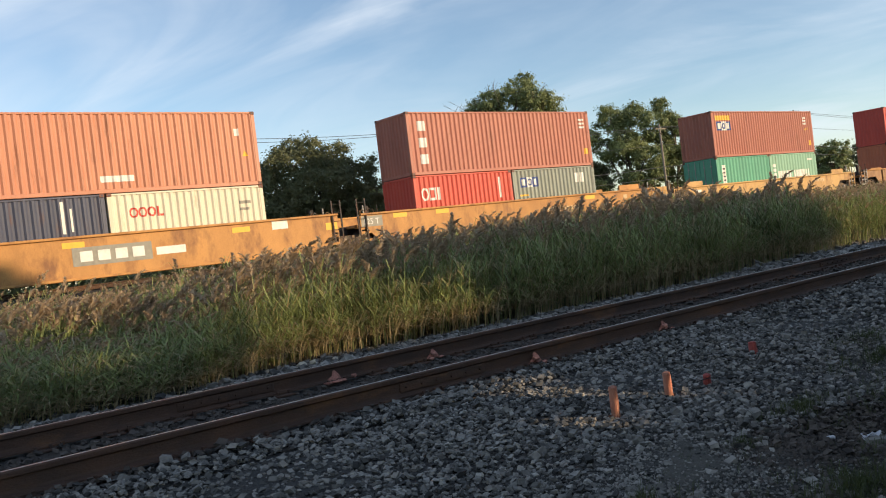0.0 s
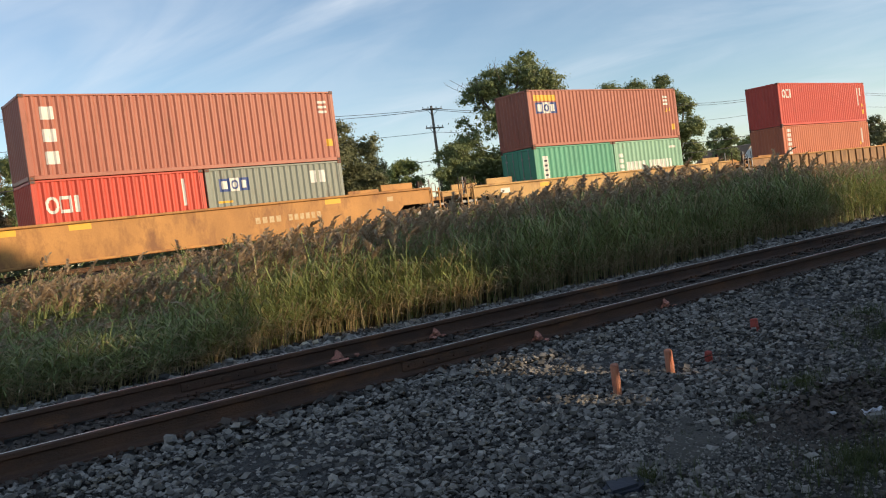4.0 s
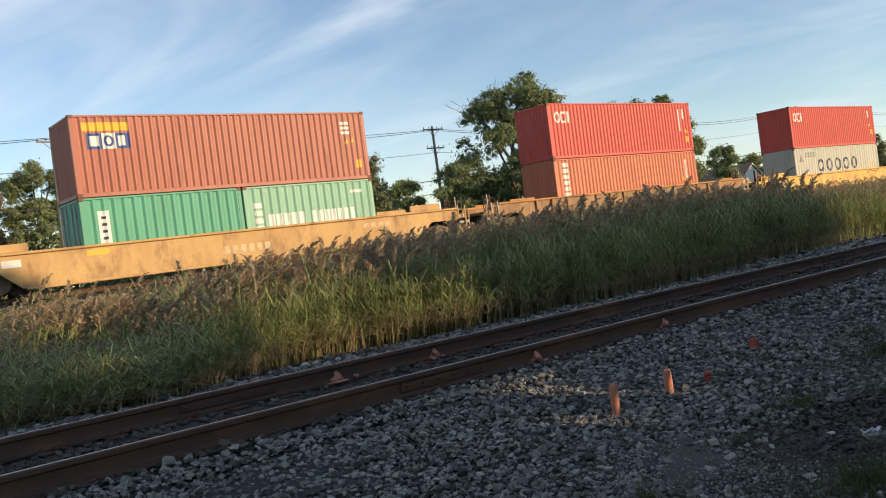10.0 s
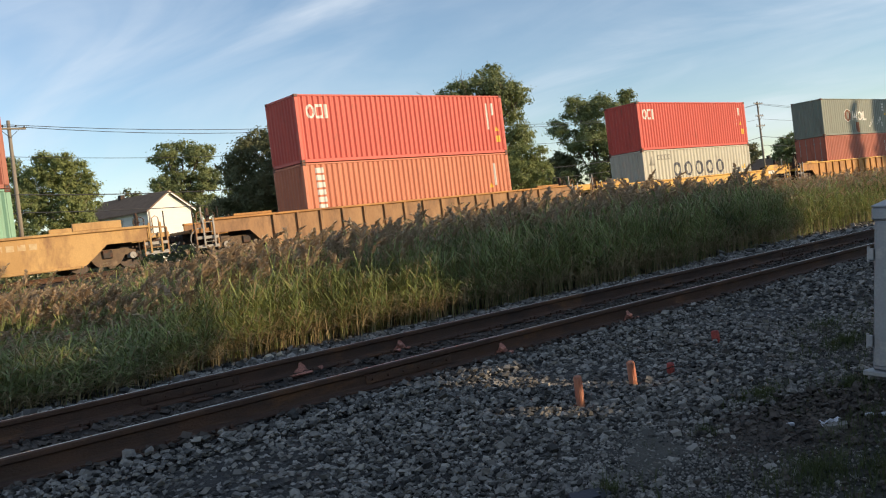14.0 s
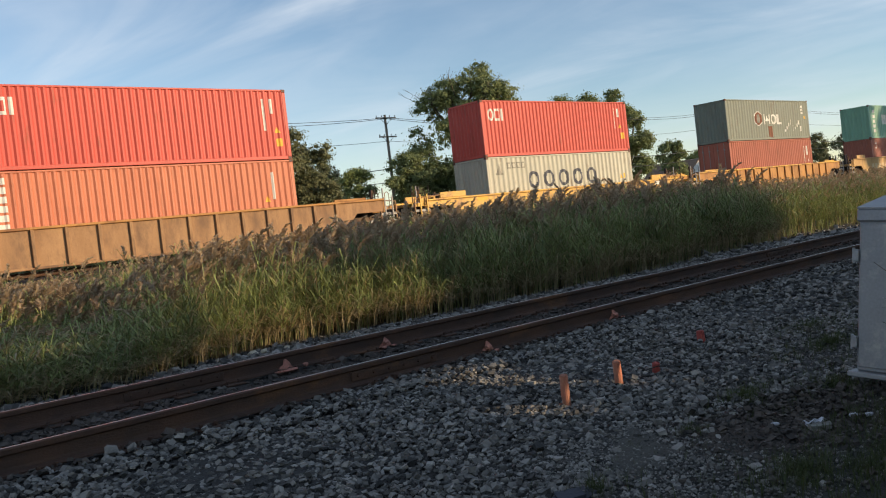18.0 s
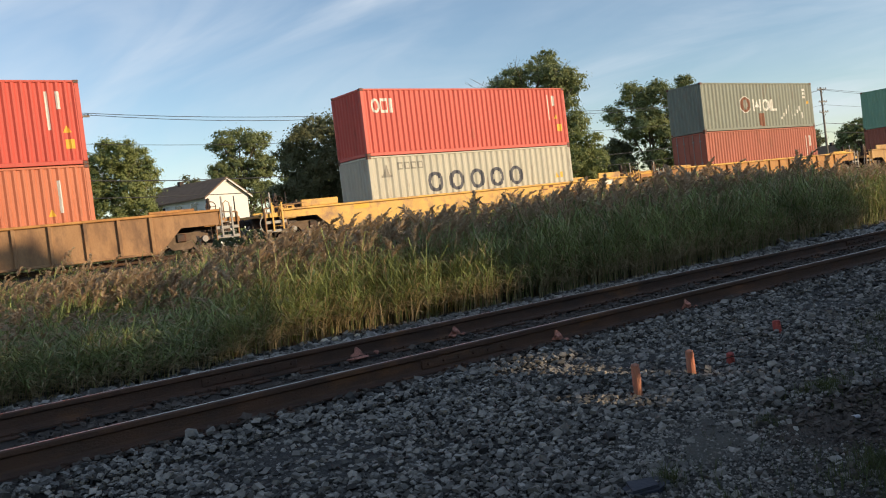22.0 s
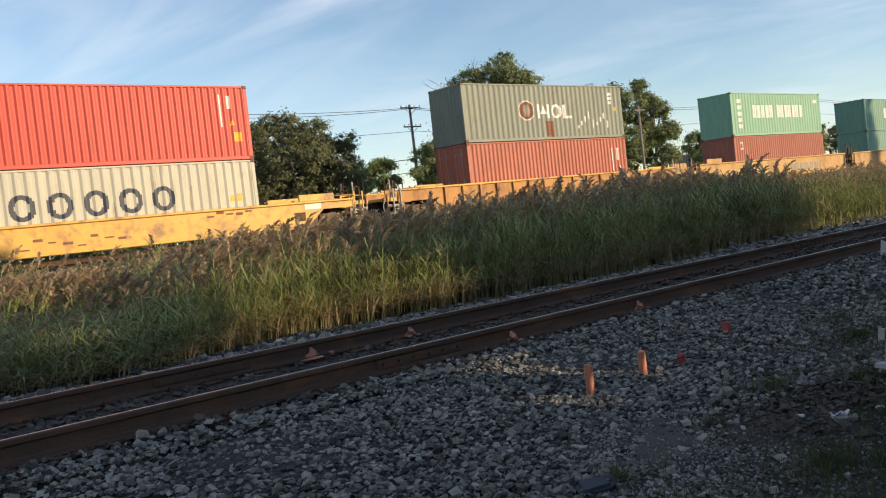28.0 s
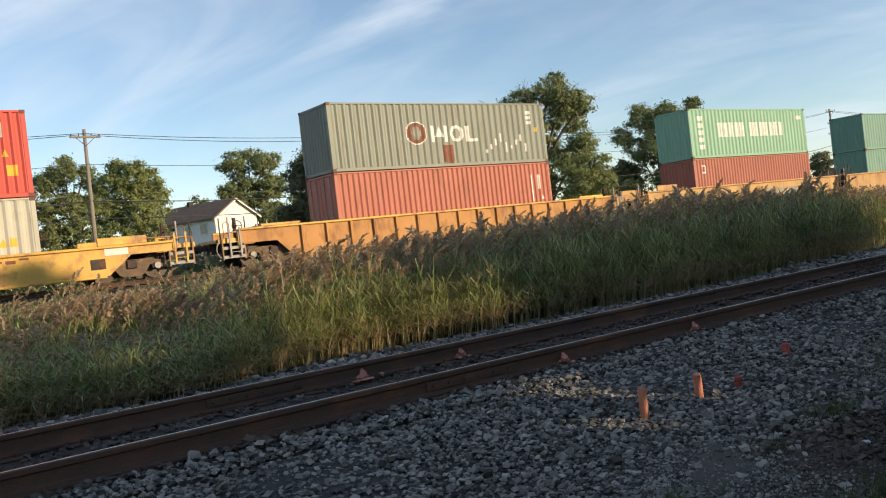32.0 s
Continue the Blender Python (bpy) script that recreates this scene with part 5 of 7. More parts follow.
def tree(label, x, y, height, width, leaf=M_LEAF, trunk=0.3, lobes=9, leaves=5200, size=0.28, seed=1, low=0.25, gaps=(), group="trees", bare=0, tuft=0.5, form=None, stems=1, bark=None):
    """A tapered trunk, limbs and twigs, and a crown of tufts in uneven lobes. form: lobes as (across, share of height, radius) in half widths."""
    leaves, tuft = int(leaves * (2.3 if form else 1)), tuft * (1.2 if form else 1)
    rs = np.random.RandomState(seed)
    z0 = float(ground_z(x, y)) - 0.05
    t = thing("tree", label, "tree", pose(x, y, z0), group)
    R = width / 2
    cz = height * (low + 1) / 2
    hz = height * (1 - low) / 2
    wood = MB()

    def cut(p):
        hit = np.zeros(len(p), bool)
        for ax, ay, az, ra, rb in gaps:
            wx, wy, wz = p[:, 0] + x, p[:, 1] + y, p[:, 2] + z0
            along = TO_SUN.x * (wx - ax) + TO_SUN.y * (wy - ay) + TO_SUN.z * (wz - az)
            ox, oy, oz = wx - ax - along * TO_SUN.x, wy - ay - along * TO_SUN.y, wz - az - along * TO_SUN.z
            hit |= ((ox ** 2 + oy ** 2) / ra ** 2 + oz ** 2 / rb ** 2) < 1
        return hit
    rt = max(0.09, height * 0.022) * trunk / 0.3
    C, RAD = [], []
    if form:
        far = Vector((x, y, 0)).normalized()
        for a, share, r in form:
            for depth in (-0.42, 0.30):
                k = depth + rs.uniform(-0.16, 0.16)
                q = np.array([far.y * a * R + far.x * k * R, -far.x * a * R + far.y * k * R, share * height])
                C.append(q)
                RAD.append(r * R * rs.uniform(0.74, 0.95))
                for _ in range(3):
                    d = rs.normal(size=3)
                    d *= r * R * rs.uniform(0.75, 1.15) / np.linalg.norm(d)
                    C.append(q + d * np.array([1, 1, 0.8]))
                    RAD.append(r * R * rs.uniform(0.28, 0.52))
    else:
        for k in range(lobes):
            for _ in range(30):
                d = rs.normal(size=3)
                d /= np.linalg.norm(d)
                q = np.array([d[0] * R * 0.64, d[1] * R * 0.64, cz + d[2] * hz * 0.70])
                if all(np.linalg.norm(q - c) > 0.42 * R for c in C):
                    break
            C.append(q)
            RAD.append(rs.uniform(0.30, 0.46) * min(R, hz * 1.2))
        C.append(np.array([0, 0, cz]))
        RAD.append(0.55 * min(R, hz))
    feet = [Vector((0, 0, 0))] if stems == 1 else [Vector((rs.normal(0, 0.12 * R), rs.normal(0, 0.12 * R), 0)) for _ in range(stems)]
    trunks = []
    for foot in feet:
        pts = [foot]
        lean = Vector((rs.normal(0, 0.05 if stems == 1 else 0.16), rs.normal(0, 0.05 if stems == 1 else 0.16), 0)) * height
        for k in range(1, 6):
            pts.append(foot + lean * (k / 5) ** 1.3 + Vector((rs.normal(0, 0.012 * height), rs.normal(0, 0.012 * height), height * 0.74 * k / 5)))
        for k in range(5):
            wood.rod(pts[k], pts[k + 1], rt * (1 - 0.17 * k), rt * (1 - 0.17 * (k + 1)), n=8, caps=False)
        trunks.append(pts)
    open_sky = not gaps
    step = 4 if form else 1
    for q, r in zip(C[::step], RAD[::step]):
        pts = trunks[rs.randint(len(trunks))]
        i = min(4, max(1, int(5 * max(0.05, q[2] - 0.22 * height) / (0.78 * height))))
        a, q = pts[i], Vector(q)
        m = a.lerp(q, 0.55) + Vector((0, 0, 0.03 * height))
        if open_sky or not cut(np.array([a.lerp(m, k / 5) for k in range(6)] + [m.lerp(q, k / 5) for k in range(6)])).any():
            wood.rod(a, m, rt * 0.42, rt * 0.24, n=6, caps=False)
            wood.rod(m, q, rt * 0.24, rt * 0.09, n=6, caps=False)
        if open_sky:
            for _ in range(5):
                tip = q + Vector(rs.normal(0, r * 0.62, 3))
                wood.rod(m.lerp(q, rs.uniform(0.4, 1.0)), tip, rt * 0.11, rt * 0.025, n=4, caps=False)
    for k in range(bare):
        a = rs.uniform(0, 6.28)
        p = Vector((math.cos(a) * R * 0.5, math.sin(a) * R * 0.5, cz + hz * rs.uniform(0.1, 0.5)))
        tip = p + Vector((math.cos(a) * R * 0.6, math.sin(a) * R * 0.6, hz * rs.uniform(0.25, 0.5)))
        wood.rod(p, tip, rt * 0.10, rt * 0.02, n=4, caps=False)
        for q in (0.45, 0.65, 0.8):
            wood.rod(p.lerp(tip, q), p.lerp(tip, q) + Vector((rs.normal(0, 0.35), rs.normal(0, 0.35), rs.uniform(0.3, 0.7))), rt * 0.05, rt * 0.015, n=4, caps=False)
    part("trunk", wood, bark or M_BARK, t, smooth=True)
    V, F = crown_leaves(rs, np.array(C), np.array(RAD), np.array([0, 0, cz]), size, leaves, tuft, cut=cut if gaps else None)
    c = new("crown", fast_mesh("crown", V, F, [leaf]))
    c.parent = t
    return t


def at_bearing(az, dist):
    return math.sin(radians(az)) * dist, math.cos(radians(az)) * dist


def hedge():
    """Low unclipped brush along the far side of the bank and along the street."""
    rs = np.random.RandomState(77)
    for label, x0, x1, y0, y1, n, h0, h1, size, leaf in (("low brush behind the railway bank", -12, 160, 38.5, 42.0, 46000, 1.3, 2.1, 0.13, M_LEAF_DARK), ("uneven green hedge along the street", -10, 300, 66, 71, 22000, 1.6, 3.0, 0.24, M_LEAF)):
        x = rs.uniform(x0, x1, n)
        y = rs.uniform(y0, y1, n)
        lump = np.array([noise.noise((a * 0.16, 3.1, y0)) + 0.5 * noise.noise((a * 0.7, 1.1, y0)) for a in x])
        top = h0 + (h1 - h0) * np.clip(0.5 + 0.8 * lump, 0, 1)
        z = ground_z(x, y) + top * rs.uniform(0.02, 1, n) ** 0.7 * (1 - 0.35 * np.abs((y - (y0 + y1) / 2) / ((y1 - y0) / 2)) ** 2)
        c = np.stack([x, y, z], -1)
        nrm = rs.normal(size=(n, 3)) + np.array([0.3, -0.5, 0.5])
        nrm /= np.linalg.norm(nrm, axis=1)[:, None]
        u = np.cross(nrm, rs.normal(size=(n, 3)))
        u /= np.linalg.norm(u, axis=1)[:, None]
        w = np.cross(nrm, u)
        s = (size * rs.uniform(0.6, 1.4, n))[:, None]
        V = np.stack([c - u * s, c - w * s * 0.6, c + u * s, c + w * s * 0.6], 1).reshape(-1, 3)
        tagged(new("hedge", fast_mesh("hedge", V, np.arange(4 * n).reshape(n, 4), [leaf])), label, "hedge", kind="stuff")


# outlines of the crowns: lobes as (across, share of height, radius)
TALL = [(0.30, 0.90, 0.34), (0.74, 0.75, 0.28), (0.50, 0.82, 0.26), (-0.52, 0.78, 0.30), (-0.22, 0.86, 0.22), (-0.78, 0.53, 0.25), (-0.55, 0.37, 0.26), (0.05, 0.70, 0.42), (0.22, 0.47, 0.36), (0.68, 0.50, 0.30), (-0.30, 0.60, 0.28), (0.75, 0.30, 0.3), (-0.1, 0.33, 0.34)]
ROUND = [(0.0, 0.84, 0.42), (-0.44, 0.78, 0.38), (0.44, 0.80, 0.38), (-0.66, 0.60, 0.36), (0.64, 0.62, 0.36), (0.0, 0.60, 0.56), (-0.40, 0.40, 0.44), (0.40, 0.42, 0.44), (-0.62, 0.25, 0.25), (0.0, 0.26, 0.40)]
SPREAD = [(-0.30, 0.84, 0.34), (0.25, 0.86, 0.32), (-0.72, 0.70, 0.26), (0.62, 0.72, 0.30), (0.0, 0.64, 0.46), (0.42, 0.50, 0.38), (-0.40, 0.52, 0.26), (0.70, 0.40, 0.26), (0.30, 0.28, 0.36), (-0.72, 0.30, 0.22), (0.0, 0.34, 0.28)]
SPIRE = [(-0.28, 0.92, 0.26), (-0.10, 0.80, 0.36), (0.32, 0.72, 0.34), (-0.34, 0.64, 0.34), (0.55, 0.54, 0.34), (0.0, 0.50, 0.46), (-0.40, 0.36, 0.34), (0.36, 0.34, 0.36), (0.0, 0.20, 0.36)]
DOME = [(-0.28, 0.80, 0.26), (0.05, 0.82, 0.24), (0.34, 0.76, 0.26), (-0.56, 0.64, 0.28), (0.62, 0.60, 0.28), (-0.78, 0.40, 0.24), (0.80, 0.38, 0.24), (0.0, 0.56, 0.44), (-0.40, 0.40, 0.38), (0.40, 0.40, 0.38), (-0.78, 0.18, 0.22), (0.80, 0.16, 0.22), (-0.45, 0.18, 0.28), (0.0, 0.20, 0.30), (0.45, 0.18, 0.28)]


def build_trees():
    def T(label, az, dist, top_el, wdeg, **k):
        x, y = at_bearing(az, dist)
        h = 1.24 + dist * math.tan(radians(top_el)) - float(ground_z(x, y))
        tree(label, x, y, h * 1.02, dist * radians(wdeg), **k)
    T("tall open leafy tree with bare twigs beside a bush", 43.8, 74, 9.8, 7.3, leaves=30000, form=TALL, seed=4, low=0.28, size=0.115, bare=9, tuft=0.50, trunk=0.36)
    T("round green bush at the foot of a tall tree", 46.6, 70, 4.9, 4.2, leaf=M_LEAF_LIGHT, leaves=9000, form=ROUND, seed=5, low=0.05, size=0.11, trunk=0.15, tuft=0.42)
    T("low dark green bush among taller trees", 39.9, 71, 5.3, 2.9, leaf=M_LEAF, leaves=8000, form=ROUND, seed=6, low=0.03, size=0.11, trunk=0.15, tuft=0.42)
    T("low green bush among taller trees", 42.2, 73, 4.0, 3.0, leaf=M_LEAF, leaves=6000, form=ROUND, seed=16, low=0.03, size=0.11, trunk=0.15, tuft=0.42)
    T("broad leafy tree behind the wires", 51.3, 116, 7.45, 5.3, leaves=24000, form=SPREAD, seed=7, low=0.15, size=0.155, tuft=0.66)
    T("upright leafy tree behind a utility pole", 54.3, 118, 7.25, 3.7, leaves=19000, form=SPIRE, seed=8, low=0.15, size=0.155, tuft=0.62)
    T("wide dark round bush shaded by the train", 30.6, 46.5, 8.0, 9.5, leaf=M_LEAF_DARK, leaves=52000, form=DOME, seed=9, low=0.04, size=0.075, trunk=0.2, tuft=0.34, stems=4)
    T("light green shrub behind the train", 36.4, 72, 4.6, 2.4, leaf=M_LEAF_LIGHT, leaves=7000, form=ROUND, seed=10, low=0.04, size=0.105, trunk=0.12, tuft=0.38)
    T("light green shrub behind the train", 34.7, 74, 4.2, 1.9, leaf=M_LEAF_LIGHT, leaves=5000, form=ROUND, seed=20, low=0.04, size=0.105, trunk=0.12, tuft=0.38)
    T("leafy tree behind a white house", 24.7, 124, 7.8, 4.5, leaves=26000, form=ROUND, seed=11, low=0.2, size=0.16, tuft=0.62)
    T("light green birch-like tree with pale stems", 17.2, 76, 7.35, 5.2, leaf=M_LEAF_LIGHT, leaves=28000, form=ROUND, seed=12, low=0.06, size=0.11, tuft=0.42, stems=4, bark=M_PALE_BARK, trunk=0.2)
    T("dark tree beside a utility pole", 13.6, 92, 8.0, 4.6, leaf=M_LEAF, leaves=20000, form=ROUND, seed=13, low=0.1, size=0.13, tuft=0.5)
    T("brownish tree beside a utility pole", 10.2, 88, 7.9, 4.0, leaf=M_LEAF_RED, leaves=13000, form=SPREAD, seed=14, low=0.1, size=0.13, tuft=0.5)
    for i, (az, d, el, w) in enumerate([(63.3, 165, 3.2, 2.6), (65.2, 190, 2.9, 2.2), (58.6, 170, 2.9, 1.8), (56.9, 150, 3.7, 2.0), (49.2, 120, 4.0, 2.0), (40.3, 98, 3.9, 3.0), (47.8, 128, 3.5, 2.6), (67.5, 210, 2.8, 2.6), (70.2, 230, 2.7, 2.8), (73.5, 240, 2.7, 3.2),
                                        (21.5, 140, 4.6, 3.5), (28.5, 130, 4.3, 4.5), (33.5, 125, 4.2, 4.0), (60.8, 190, 2.9, 1.6)]):
        T("distant leafy tree beyond the street", az, d, el, w, leaf=(M_LEAF, M_LEAF_DARK, M_LEAF_LIGHT)[i % 3], leaves=6000, form=(ROUND, SPREAD)[i % 2], seed=30 + i, low=0.05, size=0.23, tuft=0.7, group="distant trees")
    tree("light green leafy shrub among the reeds", 2.6, 20.0, 1.95, 1.7, leaf=M_LEAF_LIGHT, leaves=4200, lobes=9, seed=91, low=0.08, size=0.05, trunk=0.1, tuft=0.14)
    hedge()
    # unseen trees added behind the camera to shade the near track, the reeds and parts of the train
    # spots kept sunlit: crowns are cut open along the sun's direction
    lit = [(4.32, 3.65, 0.0, 0.36, 0.13), (4.44, 4.15, -0.04, 0.38, 0.14), (4.57, 4.65, -0.04, 0.38, 0.14), (4.72, 5.2, 0.0, 0.36, 0.13), (6.0, 2.1, 0.5, 0.3, 0.4),
           (1.2, 10.7, 0.3, 0.8, 0.32), (-0.2, 11.0, 0.5, 0.5, 0.3), (3.3, 10.9, 0.3, 0.3, 0.2), (2.4, 14.5, 0.8, 0.3, 0.25)]
    for i, (x, y, z, far, w, low) in enumerate(SHADE):
        x, y = x + far * TO_SUN.x / FLAT, y + far * TO_SUN.y / FLAT
        h = z + far * math.tan(radians(SUN_EL)) - gz(x, y)
        tree("unseen leafy tree added to cast shade", x, y, h, w, leaves=16000 if far < 25 else 2400 if 55 < far < 63 else 8000, lobes=16 if far < 40 else 44, seed=60 + i, low=low, size=0.115 if far < 25 else 0.30, gaps=lit if far < 50 else (), group="shade trees", tuft=0.34)


# the added shade trees: where the tip of each one's shadow falls (x, y, z), the way from there to the tree, its width,
# share of bare trunk
FLAT = math.cos(radians(SUN_EL))
SHADE = [(7.1, 16, 2.0, 30, 3.0, 0.04), (9.0, 16, 2.0, 31, 3.6, 0.04), (11.6, 16, 2.0, 30, 3.6, 0.04), (14.2, 16, 2.0, 31, 3.6, 0.04), (16.8, 16, 2.1, 30, 3.6, 0.04), (19.2, 16, 2.1, 31, 3.2, 0.04), (20.4, 16, 2.0, 30, 2.2, 0.04),
         (8.1, 16, 2.0, 34, 3.4, 0.04), (10.4, 16, 2.0, 34, 3.6, 0.04), (13.2, 16, 2.0, 34, 3.6, 0.04), (16.0, 16, 2.0, 34, 3.6, 0.04), (18.6, 16, 2.0, 34, 3.4, 0.04),
         (6.1, 30.7, 2.7, 52, 2.2, 0.55),
         (6.9, 10.4, 0.0, 18, 2.4, 0.02), (4.7, 11, 2.0, 18, 1.2, 0.02), (3.4, 11, 1.75, 18, 2.0, 0.02), (1.7, 11, 1.75, 18, 2.4, 0.02), (-0.6, 11, 1.75, 18, 2.8, 0.02), (-3.2, 11, 1.75, 18, 3.0, 0.02), (-6.0, 11, 0.95, 18, 3.2, 0.02),
         (6.7, 10.3, 0.0, 22, 2.4, 0.02), (4.4, 11, 2.1, 22, 1.6, 0.02), (2.4, 11, 1.75, 22, 2.4, 0.02), (0.6, 11, 1.75, 22, 2.6, 0.02), (-2.0, 11, 1.75, 22, 3.0, 0.02),
         (8.4, 7.4, 1.1, 14, 3.2, 0.0), (10.4, 7.6, 1.1, 14.5, 3.2, 0.0), (12.5, 7.8, 1.1, 14, 3.2, 0.0), (14.6, 8.0, 1.1, 14.5, 3.2, 0.0), (16.8, 8.2, 1.1, 14, 3.2, 0.0), (19.0, 8.4, 1.1, 14.5, 3.2, 0.0), (21.2, 8.6, 1.1, 14, 3.2, 0.0),
         (9.4, 7.5, 1.1, 18, 3.2, 0.0), (11.5, 7.7, 1.1, 18, 3.2, 0.0), (13.6, 7.9, 1.1, 18, 3.2, 0.0), (15.7, 8.1, 1.1, 18, 3.2, 0.0),
         (71.9, 30.9, 8.2, 62, 2.4, 0.58), (77.4, 30.9, 9.5, 64, 3.6, 0.6), (82.0, 30.9, 9.5, 66, 4.0, 0.6), (87.0, 30.9, 9.5, 66, 4.2, 0.6), (92.5, 30.9, 9.5, 66, 4.6, 0.6), (98.5, 30.9, 9.5, 66, 5.0, 0.6)]


# ---- ballast stones ----
def stone_shapes(n, rng):
    """Angular broken stones of about unit size, twelve faces each."""
    base = np.array([(-1, -1, -1), (1, -1, -1), (1, 1, -1), (-1, 1, -1), (-1, -1, 1), (1, -1, 1), (1, 1, 1), (-1, 1, 1)]) * 0.62
    F = np.array([(0, 2, 1), (0, 3, 2), (4, 5, 6), (4, 6, 7), (0, 1, 5), (0, 5, 4), (1, 2, 6), (1, 6, 5), (2, 3, 7), (2, 7, 6), (3, 0, 4), (3, 4, 7)])
    out = []
    for _ in range(n):
        turn = np.array(Euler(tuple(rng.uniform(0, 3.1, 3))).to_matrix())
        v = ((base * rng.uniform(0.65, 1.35, (8, 3))) @ turn.T) * np.array([rng.uniform(0.9, 1.35), rng.uniform(0.75, 1.05), rng.uniform(0.6, 0.9)])
        out.append((v, F, np.zeros(len(F), int)))
    return out


def lump_shapes(n, rng):
    """Rounder lumps, twenty faces each."""
    g = (1 + 5 ** 0.5) / 2
    base = np.array([(-1, g, 0), (1, g, 0), (-1, -g, 0), (1, -g, 0), (0, -1, g), (0, 1, g), (0, -1, -g), (0, 1, -g), (g, 0, -1), (g, 0, 1), (-g, 0, -1), (-g, 0, 1)]) / 1.9
    F = np.array([(0, 11, 5), (0, 5, 1), (0, 1, 7), (0, 7, 10), (0, 10, 11), (1, 5, 9), (5, 11, 4), (11, 10, 2), (10, 7, 6), (7, 1, 8), (3, 9, 4), (3, 4, 2), (3, 2, 6), (3, 6, 8), (3, 8, 9), (4, 9, 5), (2, 4, 11), (6, 2, 10), (8, 6, 7), (9, 8, 1)])
    return [(base * rng.uniform(0.55, 1.3, (12, 1)) * np.array([rng.uniform(0.9, 1.3), rng.uniform(0.7, 1.0), rng.uniform(0.55, 0.9)]), F, np.zeros(20, int)) for _ in range(n)]


def spread_stones(rs, x0, x1, y0, y1, per, r0, r1):
    n = int((x1 - x0) * (y1 - y0) * per)
    x, y = rs.uniform(x0, x1, n), rs.uniform(y0, y1, n)
    r = rs.uniform(r0, r1, n) * (1 + 0.5 * (rs.uniform(size=n) > 0.93))
    return np.stack([x, y, r], -1)


def stone_share(x, y):
    """How much of the ground the stones cover: thick by the track, thin on the dirt and weeds."""
    s = np.interp(y, [1.0, 1.9, 2.4, 2.8, 3.2, 10.6, 11.4], [0.05, 0.16, 0.45, 0.9, 1.0, 1.0, 0.25])
    s = s * np.where((((x - 3.85) * 0.8 + (y - 2.9) * 0.6) / 0.5) ** 2 + ((-(x - 3.85) * 0.6 + (y - 2.9) * 0.8) / 0.2) ** 2 < 1, 0.30, 1.0)
    s = s * np.where(((x - 6.4) / 1.3) ** 2 + ((y - 3.25) / 0.36) ** 2 < 1, 0.35, 1.0)
    return s


def build_ballast():
    rs = np.random.RandomState(21)
    sets = [spread_stones(rs, 0.2, 8.5, 1.0, 5.35, 1250, 0.009, 0.0235), spread_stones(rs, 0.0, 8.5, 5.35, 11.5, 430, 0.014, 0.030), spread_stones(rs, 8.5, 17, 1.5, 11.2, 330, 0.015, 0.030),
            spread_stones(rs, 17, 34, 2.5, 11.6, 42, 0.04, 0.07), spread_stones(rs, -1, 34, 7.6, 11.0, 60, 0.028, 0.05), spread_stones(rs, 17, 40, 10.4, 12.8, 40, 0.04, 0.07)]
    S = np.concatenate(sets)
    keep = rs.uniform(size=len(S)) < stone_share(S[:, 0], S[:, 1])
    for y in (NEAR_Y, FAR_Y):
        keep &= np.abs(S[:, 1] - y) > 0.10
    S = S[keep]
    # ties stay bare in the middle of the track
    inside = (S[:, 1] > NEAR_Y + 0.1) & (S[:, 1] < FAR_Y - 0.1)
    on_tie = np.abs(((S[:, 0] + 14.0 + 0.26) % 0.52) - 0.26) < 0.10
    S = S[~(inside & on_tie & (rs.uniform(size=len(S)) < 0.8))]
    z = ground_z(S[:, 0], S[:, 1]) + S[:, 2] * rs.uniform(-0.1, 1.1, len(S)) + 0.02 * np.sin(S[:, 0] * 2.1) * np.sin(S[:, 1] * 1.7)
    edge = np.abs(S[:, 1] - NEAR_Y + 0.35) < 0.30
    z = np.where(edge, z + 0.025, z)
    P = np.stack([S[:, 0], S[:, 1], z], -1)
    shapes = stone_shapes(24, rs)
    # the stones that lie nearest to the lens, by the plan, are objects of their own
    near = np.argsort((P[:, 0] - 2.2) ** 2 + (P[:, 1] - 2.6) ** 2)[:300]
    mask = np.ones(len(P), bool)
    mask[near] = False
    K = rs.randint(0, len(shapes), len(P))
    A = rs.uniform(0, 6.28, len(P))
    tilt = rs.normal(0, 0.35, (len(P), 2))
    soot = (((P[:, 0] - 4.8) / 1.15) ** 2 + ((P[:, 1] - 2.35) / 0.5) ** 2 < rs.uniform(0.5, 1.4, len(P))) | ((P[:, 1] < 1.9 + rs.normal(0, 0.15, len(P))) & (P[:, 0] < 9))
    track = np.clip((np.minimum(P[:, 1] - NEAR_Y + 0.35, FAR_Y + 0.3 - P[:, 1])) / 0.25, 0, 1) > rs.uniform(0.1, 0.9, len(P))
    track |= soot
    track[near] = False
    stained = mask & track
    V, F, Q = scatter(shapes, P[stained], S[stained, 2], A[stained], K[stained], tilt=tilt[stained])
    tagged(new("track_ballast", fast_mesh("track_ballast", V, F, [M_STONE_RUST])), "dark stained ballast stones and cinders", "ballast", kind="stuff")
    mask &= ~track
    V, F, Q = scatter(shapes, P[mask], S[mask, 2], A[mask], K[mask], tilt=tilt[mask])
    bed = tagged(new("ballast", fast_mesh("ballast", V, F, [M_STONE])), "loose angular grey ballast stones", "ballast", kind="stuff")
    meshes = [fast_mesh("stone", v, f, [M_STONE1]) for v, f, q in shapes]
    for i in near:
        ob = new("stone", meshes[K[i]])
        ob.parent = bed
